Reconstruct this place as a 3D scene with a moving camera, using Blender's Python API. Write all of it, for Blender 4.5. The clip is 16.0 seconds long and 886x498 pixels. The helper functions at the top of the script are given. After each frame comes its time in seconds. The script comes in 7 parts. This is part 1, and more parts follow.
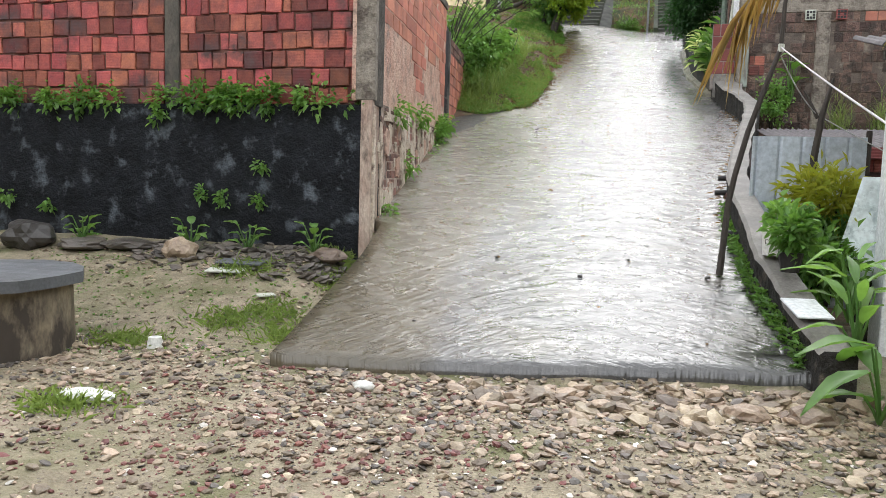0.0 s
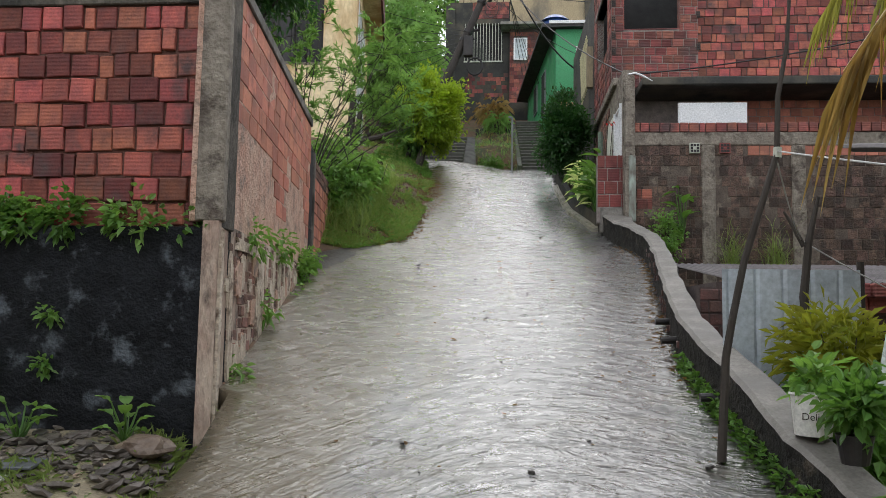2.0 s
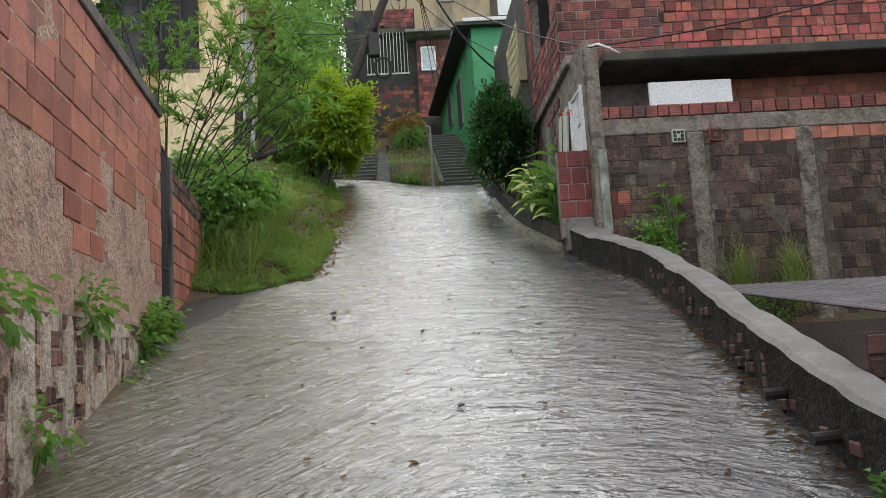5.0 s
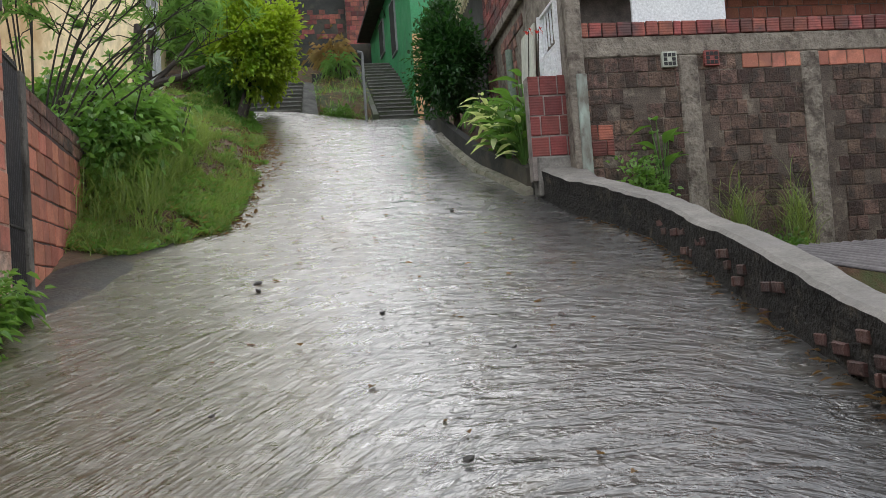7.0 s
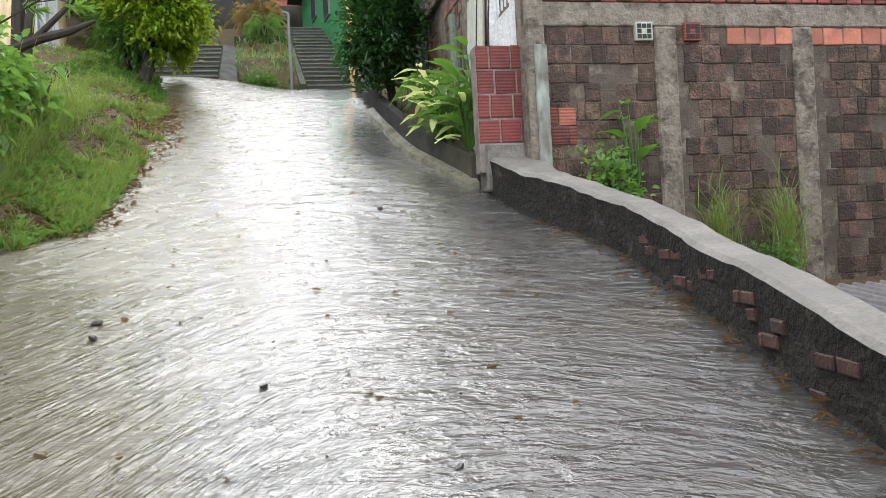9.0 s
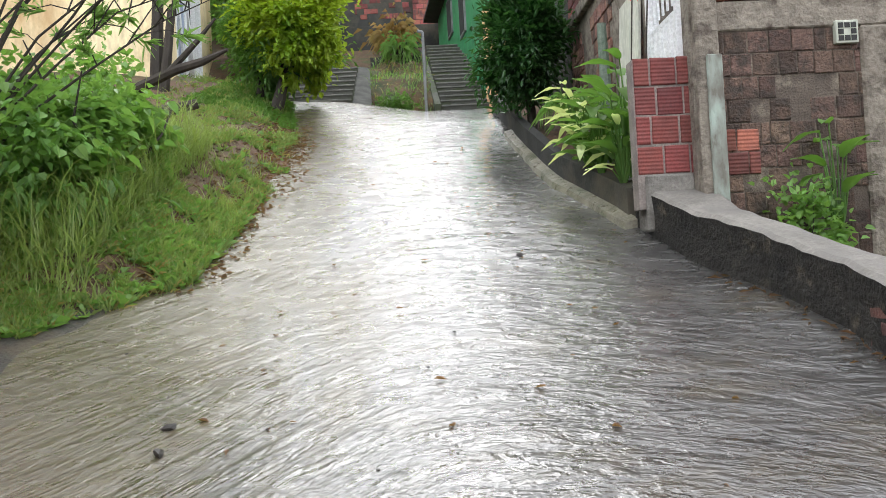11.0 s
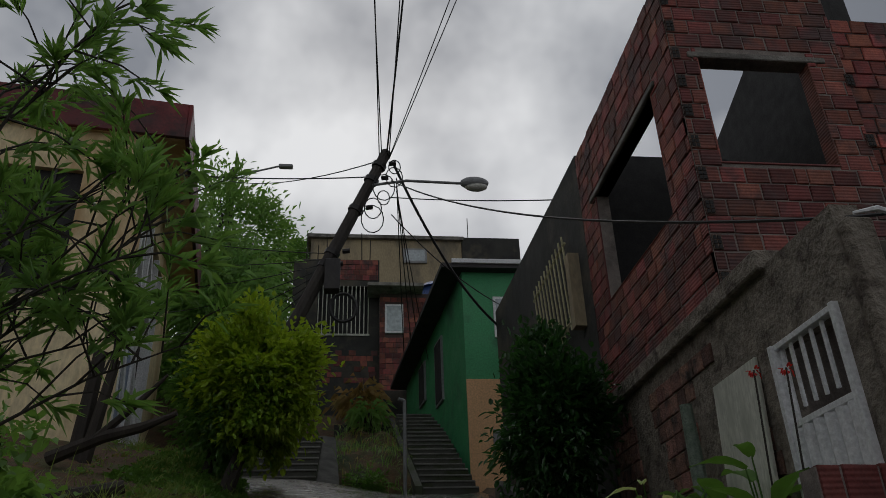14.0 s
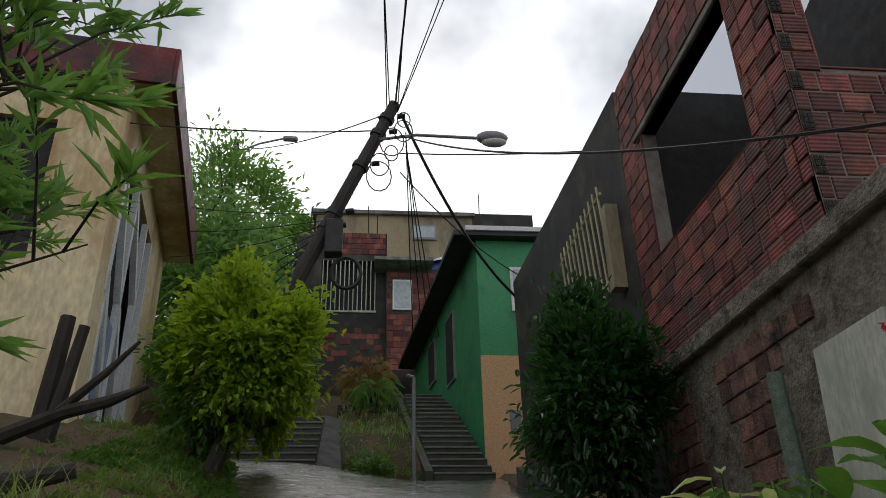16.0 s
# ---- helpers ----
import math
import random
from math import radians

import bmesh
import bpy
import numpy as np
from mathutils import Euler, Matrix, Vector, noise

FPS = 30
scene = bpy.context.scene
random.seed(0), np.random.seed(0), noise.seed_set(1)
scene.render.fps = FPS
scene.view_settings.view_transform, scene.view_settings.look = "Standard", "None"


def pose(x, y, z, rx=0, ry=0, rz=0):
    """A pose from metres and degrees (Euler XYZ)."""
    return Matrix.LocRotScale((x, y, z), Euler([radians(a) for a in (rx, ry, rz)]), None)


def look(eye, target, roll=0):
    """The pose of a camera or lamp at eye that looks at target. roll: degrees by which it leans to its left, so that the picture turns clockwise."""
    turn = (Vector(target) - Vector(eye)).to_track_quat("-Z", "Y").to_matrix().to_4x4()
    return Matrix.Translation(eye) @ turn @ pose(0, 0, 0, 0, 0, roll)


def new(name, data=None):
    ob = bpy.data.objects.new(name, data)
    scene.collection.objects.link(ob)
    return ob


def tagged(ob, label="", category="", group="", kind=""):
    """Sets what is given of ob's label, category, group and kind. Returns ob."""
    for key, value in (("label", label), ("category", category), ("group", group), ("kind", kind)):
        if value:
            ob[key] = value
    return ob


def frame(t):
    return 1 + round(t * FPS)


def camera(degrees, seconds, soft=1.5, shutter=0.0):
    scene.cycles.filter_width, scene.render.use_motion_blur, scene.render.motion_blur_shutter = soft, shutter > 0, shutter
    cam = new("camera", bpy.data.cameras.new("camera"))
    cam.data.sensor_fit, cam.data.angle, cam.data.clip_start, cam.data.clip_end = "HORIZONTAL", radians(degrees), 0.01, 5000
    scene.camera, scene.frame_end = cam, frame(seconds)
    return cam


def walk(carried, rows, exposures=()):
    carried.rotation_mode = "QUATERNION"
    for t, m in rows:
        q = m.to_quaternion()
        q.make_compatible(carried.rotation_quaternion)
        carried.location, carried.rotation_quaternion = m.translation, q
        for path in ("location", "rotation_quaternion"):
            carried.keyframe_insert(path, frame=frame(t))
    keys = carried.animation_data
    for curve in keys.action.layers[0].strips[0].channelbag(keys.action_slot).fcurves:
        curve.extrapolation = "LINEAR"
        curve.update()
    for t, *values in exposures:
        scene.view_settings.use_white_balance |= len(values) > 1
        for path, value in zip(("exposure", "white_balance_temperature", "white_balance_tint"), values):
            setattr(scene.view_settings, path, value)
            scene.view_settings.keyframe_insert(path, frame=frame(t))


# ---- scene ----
cam = camera(59.3, 16.0, soft=0.8)
PATH = [
    (0, (0.741, -0.18, 1.729), (0.204, 1.737, 1.538), 1.7),
    (0.5, (0.47, 0.352, 1.768), (0.004, 2.297, 1.753), 2.3),
    (1, (0.266, 0.943, 1.753), (-0.07, 2.913, 1.834), 2.3),
    (1.5, (-0.021, 1.53, 1.769), (-0.259, 3.514, 1.864), 1.6),
    (2, (-0.132, 2.103, 1.778), (-0.304, 4.088, 1.956), 1.0),
    (2.5, (-0.244, 2.756, 1.839), (-0.332, 4.731, 2.139), 0.5),
    (3, (-0.273, 3.389, 1.858), (-0.33, 5.357, 2.21), -0.7),
    (3.5, (-0.262, 4.033, 1.888), (-0.28, 6.004, 2.228), -1.4),
    (3.7, (-0.317, 4.347, 1.86), (-0.298, 6.321, 2.185), -1.7),
    (5.8, (-0.687, 6.632, 2.354), (-0.585, 8.615, 2.586), -4.7),
    (6, (-0.712, 6.847, 2.359), (-0.574, 8.828, 2.596), -5.2),
    (6.5, (-0.852, 7.358, 2.533), (-0.605, 9.334, 2.722), -5.4),
    (7, (-0.847, 7.854, 2.549), (-0.6, 9.838, 2.625), -4.0),
    (7.5, (-0.868, 8.347, 2.642), (-0.667, 10.336, 2.661), -3.1),
    (8, (-0.845, 8.779, 2.785), (-0.613, 10.765, 2.816), -2.8),
    (8.2, (-0.786, 8.979, 2.808), (-0.499, 10.958, 2.839), -3.1),
    (10.3, (-0.223, 10.204, 3.2), (0.214, 12.155, 3.133), -2.9),
    (10.5, (-0.212, 10.357, 3.218), (0.143, 12.325, 3.184), -1.9),
    (11, (-0.364, 10.658, 3.29), (-0.31, 12.656, 3.336), -3.0),
    (11.5, (-0.554, 11.154, 3.393), (-0.606, 13.151, 3.486), -3.2),
    (12, (-0.724, 11.614, 3.562), (-0.749, 13.601, 3.789), -4.4),
    (12.5, (-0.85, 11.928, 3.78), (-0.743, 13.847, 4.335), -3.6),
    (13, (-0.95, 12.366, 3.919), (-0.744, 14.155, 4.79), -2.4),
    (13.5, (-1.099, 12.667, 4.033), (-0.863, 14.403, 4.996), -2.5),
    (14, (-1.077, 13.127, 4.128), (-0.859, 14.887, 5.053), -2.1),
    (14.5, (-1.101, 13.547, 4.152), (-0.865, 15.328, 5.03), -2.1),
    (15, (-1.031, 13.949, 4.316), (-0.775, 15.73, 5.189), -2.5),
    (15.5, (-0.889, 14.347, 4.452), (-0.663, 16.126, 5.338), -2.1),
    (16, (-1.007, 14.656, 4.438), (-0.809, 16.435, 5.33), -1.5),
]
walk(cam, [(t, look(eye, target, roll)) for t, eye, target, roll in PATH],
     exposures=[(0.0, 1.4), (0.5, 1.2), (1.5, 0.8), (3.5, 0.7), (6.0, 0.8), (7.0, 0.85), (7.5, 1.05), (8.0, 1.3), (10.5, 1.7), (11.0, 1.6), (11.5, 1.3),
                (12.0, 1.22), (12.5, 1.25), (12.9, 0.6), (13.2, -0.55), (13.6, -1.5), (14.0, -1.5), (14.5, -1.05), (15.0, -0.7), (16.0, -0.5)])

# ---- sky and sun: a bright overcast, wet afternoon ----
world = bpy.data.worlds.new("world")
scene.world = world
world.use_nodes = True
wn, wl = world.node_tree.nodes, world.node_tree.links
sky = wn.new("ShaderNodeTexSky")
sky.sky_type, sky.sun_disc = "NISHITA", False
sky.sun_elevation, sky.sun_rotation = radians(41), radians(1.5)
clouds = wn.new("ShaderNodeTexNoise")
clouds.inputs["Scale"].default_value, clouds.inputs["Detail"].default_value, clouds.inputs["Roughness"].default_value = 2.6, 5, 0.52
wc = wn.new("ShaderNodeTexCoord")
wl.new(wc.outputs["Generated"], clouds.inputs["Vector"])
cr = wn.new("ShaderNodeValToRGB")
cr.color_ramp.elements[0].position, cr.color_ramp.elements[0].color = 0.38, (0.44, 0.47, 0.53, 1)
cr.color_ramp.elements[1].position, cr.color_ramp.elements[1].color = 0.62, (1.5, 1.52, 1.55, 1)
wl.new(clouds.outputs["Fac"], cr.inputs["Fac"])
bg_sky, bg_cloud, wmix = wn.new("ShaderNodeBackground"), wn.new("ShaderNodeBackground"), wn.new("ShaderNodeMixShader")
bg_sky.inputs["Strength"].default_value = 0.1
bg_cloud.inputs["Strength"].default_value = 1.0
wmix.inputs["Fac"].default_value = 0.9
wl.new(sky.outputs["Color"], bg_sky.inputs["Color"])
# the cloud is thinner and brighter round the hidden sun
dotn = wn.new("ShaderNodeVectorMath")
dotn.operation = "DOT_PRODUCT"
dotn.inputs[1].default_value = Vector((2.5, 100, 88)).normalized()
wl.new(wc.outputs["Generated"], dotn.inputs[0])
glow = wn.new("ShaderNodeMapRange")
glow.interpolation_type = "SMOOTHSTEP"
glow.inputs["From Min"].default_value, glow.inputs["From Max"].default_value = 0.72, 1.0
glow.inputs["To Min"].default_value, glow.inputs["To Max"].default_value = 0.97, 1.5
wl.new(dotn.outputs["Value"], glow.inputs["Value"])
brighter = wn.new("ShaderNodeVectorMath")
brighter.operation = "SCALE"
wl.new(cr.outputs["Color"], brighter.inputs[0])
wl.new(glow.outputs["Result"], brighter.inputs["Scale"])
wl.new(brighter.outputs[0], bg_cloud.inputs["Color"])
wl.new(bg_sky.outputs[0], wmix.inputs[1])
wl.new(bg_cloud.outputs[0], wmix.inputs[2])
wl.new(wmix.outputs[0], wn["World Output"].inputs["Surface"])
sun = new("sun", bpy.data.lights.new("sun", "SUN"))
sun.data.energy, sun.data.angle, sun.data.color = 0.6, radians(45), (1.0, 0.98, 0.95)
sun.matrix_world = look((2.5, 100, 88), (0, 0, 0))


# ---- materials ----
def mat(name, base, alt=None, rough=0.8, scale=3.0, fine=40.0, bump=0.3, bdist=0.01, stain=None, stain_scale=0.8, stain_amt=0.5,
        metallic=0.0, spec=0.5, piece=0.0, ribs=0.0, wet=0.0, stretch=(1, 1, 1)):
    """A surface with two scales of mottling, fine relief, shaped stains and, for pieces, a tone of their own."""
    m = bpy.data.materials.new(name)
    m.use_nodes = True
    n, l = m.node_tree.nodes, m.node_tree.links
    b = n["Principled BSDF"]
    alt = alt or tuple(c * 0.65 for c in base)
    tc = n.new("ShaderNodeTexCoord")
    geo = n.new("ShaderNodeNewGeometry")
    mp = n.new("ShaderNodeMapping")
    mp.inputs["Scale"].default_value = stretch
    l.new(geo.outputs["Position"], mp.inputs["Vector"])

    def noisy(s, det=6, rg=0.6):
        t = n.new("ShaderNodeTexNoise")
        t.inputs["Scale"].default_value, t.inputs["Detail"].default_value, t.inputs["Roughness"].default_value = s, det, rg
        l.new(mp.outputs[0], t.inputs["Vector"])
        return t.outputs["Fac"]

    def ramp(src, lo, hi):
        r = n.new("ShaderNodeMapRange")
        r.inputs["From Min"].default_value, r.inputs["From Max"].default_value = lo, hi
        l.new(src, r.inputs["Value"])
        return r.outputs["Result"]

    def mix(f, a, c, mode="MIX"):
        x = n.new("ShaderNodeMix")
        x.data_type, x.blend_type = "RGBA", mode
        if isinstance(f, float):
            x.inputs["Factor"].default_value = f
        else:
            l.new(f, x.inputs["Factor"])
        for sock, v in ((x.inputs["A"], a), (x.inputs["B"], c)):
            if isinstance(v, tuple):
                sock.default_value = (*v[:3], 1)
            else:
                l.new(v, sock)
        return x.outputs["Result"]

    big, small = noisy(scale), noisy(fine, 4)
    col = mix(ramp(big, 0.3, 0.7), base, alt)
    g = n.new("ShaderNodeMapRange")
    g.inputs["From Min"].default_value, g.inputs["From Max"].default_value = 0.3, 0.7
    g.inputs["To Min"].default_value, g.inputs["To Max"].default_value = 0.78, 1.2
    l.new(small, g.inputs["Value"])
    hsv = n.new("ShaderNodeHueSaturation")
    l.new(g.outputs["Result"], hsv.inputs["Value"])
    l.new(col, hsv.inputs["Color"])
    col = hsv.outputs["Color"]
    if piece:
        oi = n.new("ShaderNodeObjectInfo")
        add = n.new("ShaderNodeMath")
        add.operation = "ADD"
        l.new(oi.outputs["Random"], add.inputs[0])
        l.new(geo.outputs["Random Per Island"], add.inputs[1])
        fr = n.new("ShaderNodeMath")
        fr.operation = "FRACT"
        l.new(add.outputs[0], fr.inputs[0])
        pr = n.new("ShaderNodeMapRange")
        pr.inputs["To Min"].default_value, pr.inputs["To Max"].default_value = 1 - piece, 1 + piece * 0.9
        l.new(fr.outputs[0], pr.inputs["Value"])
        h2 = n.new("ShaderNodeHueSaturation")
        l.new(pr.outputs["Result"], h2.inputs["Value"])
        mul = n.new("ShaderNodeMath")
        mul.operation, mul.inputs[1].default_value = "MULTIPLY", 7.31
        l.new(fr.outputs[0], mul.inputs[0])
        f2 = n.new("ShaderNodeMath")
        f2.operation = "FRACT"
        l.new(mul.outputs[0], f2.inputs[0])
        hr = n.new("ShaderNodeMapRange")
        hr.inputs["To Min"].default_value, hr.inputs["To Max"].default_value = 0.5 - 0.03 * piece, 0.5 + 0.018 * piece
        l.new(f2.outputs[0], hr.inputs["Value"])
        l.new(hr.outputs["Result"], h2.inputs["Hue"])
        l.new(col, h2.inputs["Color"])
        col = h2.outputs["Color"]
    if stain:
        s = noisy(stain_scale, 8, 0.65)
        r = n.new("ShaderNodeMapRange")
        r.inputs["From Min"].default_value, r.inputs["From Max"].default_value = 0.62 - 0.3 * stain_amt, 0.72 - 0.2 * stain_amt
        l.new(s, r.inputs["Value"])
        col = mix(r.outputs["Result"], col, stain)
    l.new(col, b.inputs["Base Color"])
    rr = n.new("ShaderNodeMapRange")
    rr.inputs["From Min"].default_value, rr.inputs["From Max"].default_value = 0.3, 0.7
    rr.inputs["To Min"].default_value, rr.inputs["To Max"].default_value = max(0.03, rough - 0.12 - wet), min(1, rough + 0.1)
    l.new(noisy(scale * 2.3, 4), rr.inputs["Value"])
    l.new(rr.outputs["Result"], b.inputs["Roughness"])
    b.inputs["Metallic"].default_value = metallic
    b.inputs["Specular IOR Level"].default_value = spec
    height = mix(0.5, small, noisy(fine * 0.25, 5))
    if ribs:
        sp = n.new("ShaderNodeSeparateXYZ")
        l.new(geo.outputs["Position"], sp.inputs[0])
        mu = n.new("ShaderNodeMath")
        mu.operation, mu.inputs[1].default_value = "MULTIPLY", 2 * math.pi / 0.034
        l.new(sp.outputs["Z"], mu.inputs[0])
        si = n.new("ShaderNodeMath")
        si.operation = "SINE"
        l.new(mu.outputs[0], si.inputs[0])
        height = mix(ribs, height, si.outputs[0])
    bp = n.new("ShaderNodeBump")
    bp.inputs["Strength"].default_value, bp.inputs["Distance"].default_value = bump, bdist
    l.new(height, bp.inputs["Height"])
    l.new(bp.outputs[0], b.inputs["Normal"])
    return m


def leafmat(name, base, alt, rough=0.45):
    m = mat(name, base, alt, rough=rough, scale=1.4, fine=9, bump=0.1, piece=0.45)
    b = m.node_tree.nodes["Principled BSDF"]
    tr = m.node_tree.nodes.new("ShaderNodeBsdfTranslucent")
    tr.inputs["Color"].default_value = (base[0] * 1.6, base[1] * 1.7, base[2] * 0.9, 1)
    mx = m.node_tree.nodes.new("ShaderNodeMixShader")
    mx.inputs[0].default_value = 0.38
    out = m.node_tree.nodes["Material Output"]
    m.node_tree.links.new(b.outputs[0], mx.inputs[1])
    m.node_tree.links.new(tr.outputs[0], mx.inputs[2])
    m.node_tree.links.new(mx.outputs[0], out.inputs["Surface"])
    return m


M = {
    "brick": mat("clay_brick", (0.28, 0.082, 0.058), (0.14, 0.05, 0.042), rough=0.8, scale=5, fine=60, bump=0.6, bdist=0.009, piece=0.55, ribs=0.35,
                 stain=(0.085, 0.045, 0.045), stain_scale=1.7, stain_amt=0.42),
    "brick_orange": mat("orange_brick", (0.48, 0.19, 0.125), (0.38, 0.14, 0.09), rough=0.8, scale=5, fine=60, bump=0.4, bdist=0.006, piece=0.3,
                        stain=(0.26, 0.11, 0.08), stain_scale=2.2, stain_amt=0.35),
    "brick_dirty": mat("weathered_brick", (0.155, 0.10, 0.074), (0.075, 0.05, 0.04), rough=0.9, scale=9, fine=40, bump=1.0, bdist=0.06, piece=0.6,
                       stain=(0.055, 0.042, 0.035), stain_scale=4.5, stain_amt=0.45),
    "mortar": mat("mortar", (0.30, 0.26, 0.235), (0.14, 0.12, 0.11), rough=0.95, scale=6, fine=70, bump=0.8, bdist=0.01),
    "mortar_red": mat("red_brown_mortar", (0.15, 0.065, 0.05), (0.085, 0.045, 0.036), rough=0.95, scale=6, fine=70, bump=1.0, bdist=0.02),
    "mortar_dark": mat("dark_mortar", (0.09, 0.065, 0.06), (0.06, 0.045, 0.042), rough=0.95, scale=6, fine=70, bump=0.8, bdist=0.01),
    "concrete": mat("old_concrete", (0.30, 0.285, 0.26), (0.16, 0.15, 0.135), rough=0.85, scale=4, fine=45, bump=1.0, bdist=0.02,
                    stain=(0.09, 0.085, 0.075), stain_scale=1.6, stain_amt=0.5),
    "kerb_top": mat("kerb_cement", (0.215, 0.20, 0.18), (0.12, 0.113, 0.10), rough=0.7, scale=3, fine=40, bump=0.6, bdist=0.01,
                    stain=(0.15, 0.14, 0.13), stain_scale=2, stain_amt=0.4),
    "footing": mat("crumbling_footing", (0.58, 0.50, 0.41), (0.30, 0.18, 0.14), rough=0.9, scale=3, fine=30, bump=1.0, bdist=0.05,
                   stain=(0.05, 0.038, 0.032), stain_scale=3.6, stain_amt=0.36, stretch=(1, 1, 0.4)),
    "stained_concrete": mat("stained_concrete", (0.19, 0.175, 0.155), (0.10, 0.092, 0.08), rough=0.9, scale=4, fine=40, bump=1.0, bdist=0.025,
                            stain=(0.045, 0.04, 0.035), stain_scale=2.2, stain_amt=0.5, stretch=(1, 1, 0.6)),
    "brick_wet": mat("wet_dark_brick", (0.12, 0.05, 0.04), (0.05, 0.03, 0.026), rough=0.6, scale=6, fine=50, bump=0.8, bdist=0.015, piece=0.4),
    "brick_red": mat("dark_red_brick", (0.20, 0.045, 0.038), (0.13, 0.035, 0.03), rough=0.75, scale=5, fine=60, bump=0.6, bdist=0.009, piece=0.25, ribs=0.3),
    "plaster_flake": mat("pale_flaking_plaster", (0.70, 0.62, 0.51), (0.46, 0.36, 0.28), rough=0.9, scale=5, fine=30, bump=1.0, bdist=0.05,
                         stain=(0.17, 0.12, 0.09), stain_scale=6, stain_amt=0.35),
    "brick_footing": mat("eroded_footing_brick", (0.30, 0.155, 0.115), (0.13, 0.08, 0.065), rough=0.9, scale=8, fine=40, bump=1.0, bdist=0.04, piece=0.5,
                         stain=(0.05, 0.04, 0.035), stain_scale=3.0, stain_amt=0.4),
    "old_joint": mat("weathered_joint", (0.15, 0.12, 0.095), (0.075, 0.06, 0.05), rough=0.95, scale=6, fine=60, bump=1.0, bdist=0.03, stain=(0.25, 0.21, 0.165), stain_scale=4, stain_amt=0.3),
    "brick_old": mat("old_clay_brick", (0.37, 0.105, 0.068), (0.20, 0.06, 0.05), rough=0.8, scale=7, fine=50, bump=0.6, bdist=0.012, piece=0.62, ribs=0.12,
                     stain=(0.08, 0.045, 0.045), stain_scale=1.5, stain_amt=0.4),
    "mossy_concrete": mat("mossy_dark_concrete", (0.12, 0.105, 0.085), (0.055, 0.05, 0.042), rough=0.9, scale=4, fine=40, bump=1.0, bdist=0.03,
                          stain=(0.025, 0.024, 0.021), stain_scale=2.4, stain_amt=0.5, stretch=(1, 1, 0.6)),
    "mint": mat("flaking_mint_paint", (0.42, 0.52, 0.46), (0.22, 0.23, 0.20), rough=0.8, scale=6, fine=40, bump=0.8, stain=(0.14, 0.13, 0.11), stain_scale=5, stain_amt=0.6, stretch=(1, 1, 0.4)),
    # dark moss on the kerb's face, with its shade deepened in the colour
    "kerb_side_shaded": mat("mossy_shaded_kerb_side", (0.04, 0.037, 0.033), (0.018, 0.018, 0.017), rough=0.85, spec=0.25, scale=5, fine=24, bump=1.0, bdist=0.06,
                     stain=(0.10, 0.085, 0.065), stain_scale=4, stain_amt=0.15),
    "black_plaster": mat("black_painted_plaster", (0.006, 0.0065, 0.008), (0.018, 0.02, 0.024), spec=0.15, rough=0.7, scale=3.5, fine=22, bump=1.0, bdist=0.05,
                         stain=(0.10, 0.115, 0.13), stain_scale=3.0, stain_amt=0.25),
    "dark_plaster": mat("mouldy_plaster", (0.05, 0.05, 0.045), (0.025, 0.026, 0.026), rough=0.9, scale=0.9, fine=30, bump=0.6, bdist=0.015,
                        stain=(0.09, 0.08, 0.06), stain_scale=0.7, stain_amt=0.4),
    "render_pink": mat("patchy_render", (0.58, 0.42, 0.33), (0.46, 0.26, 0.19), rough=0.9, scale=3.2, fine=26, bump=1.0, bdist=0.06,
                       stain=(0.27, 0.20, 0.165), stain_scale=5.5, stain_amt=0.36),
    "grey_render": mat("grey_render", (0.28, 0.25, 0.205), (0.16, 0.135, 0.11), rough=0.9, scale=6, fine=20, bump=1.0, bdist=0.06,
                       stain=(0.085, 0.068, 0.055), stain_scale=4.5, stain_amt=0.4),
    "cream": mat("cream_paint", (0.78, 0.66, 0.42), (0.70, 0.56, 0.33), rough=0.75, scale=0.7, fine=12, bump=0.1, bdist=0.004,
                 stain=(0.46, 0.29, 0.13), stain_scale=0.5, stain_amt=0.5, stretch=(1, 1, 0.4)),
    "red_paint": mat("red_fascia", (0.20, 0.02, 0.025), (0.05, 0.012, 0.014), rough=0.6, scale=1.4, fine=20, bump=0.3, stain=(0.02, 0.015, 0.015), stain_scale=1.1, stain_amt=0.5),
    "green_paint": mat("green_paint", (0.06, 0.34, 0.14), (0.045, 0.28, 0.115), rough=0.6, scale=0.8, fine=25, bump=0.2, bdist=0.006,
                       stain=(0.04, 0.16, 0.08), stain_scale=0.6, stain_amt=0.25),
    "peach": mat("peach_paint", (0.80, 0.50, 0.27), (0.74, 0.44, 0.22), rough=0.65, scale=1, fine=25, bump=0.2),
    "white": mat("white_paint", (0.78, 0.79, 0.80), (0.66, 0.68, 0.70), rough=0.45, scale=2, fine=30, bump=0.1),
    "dusty_white": mat("dusty_white", (0.62, 0.62, 0.55), (0.45, 0.47, 0.40), rough=0.8, scale=3, fine=40, bump=0.4, stain=(0.30, 0.32, 0.26), stain_scale=2.5, stain_amt=0.4, stretch=(1, 1, 0.3)),
    "dark_roof": mat("dark_roof", (0.03, 0.03, 0.032), (0.055, 0.05, 0.05), rough=0.7, scale=2, fine=20, bump=0.4),
    "zinc": mat("zinc_sheet", (0.46, 0.51, 0.55), (0.38, 0.43, 0.47), rough=0.5, scale=1.5, fine=20, bump=0.05, metallic=0.25),
    "grey_sheet": mat("fibre_cement_sheet", (0.17, 0.155, 0.16), (0.09, 0.085, 0.085), rough=0.8, spec=0.2, scale=3, fine=30, bump=0.3),
    "black_iron": mat("black_iron", (0.02, 0.02, 0.022), (0.035, 0.03, 0.028), rough=0.5, metallic=0.3, fine=30, bump=0.2),
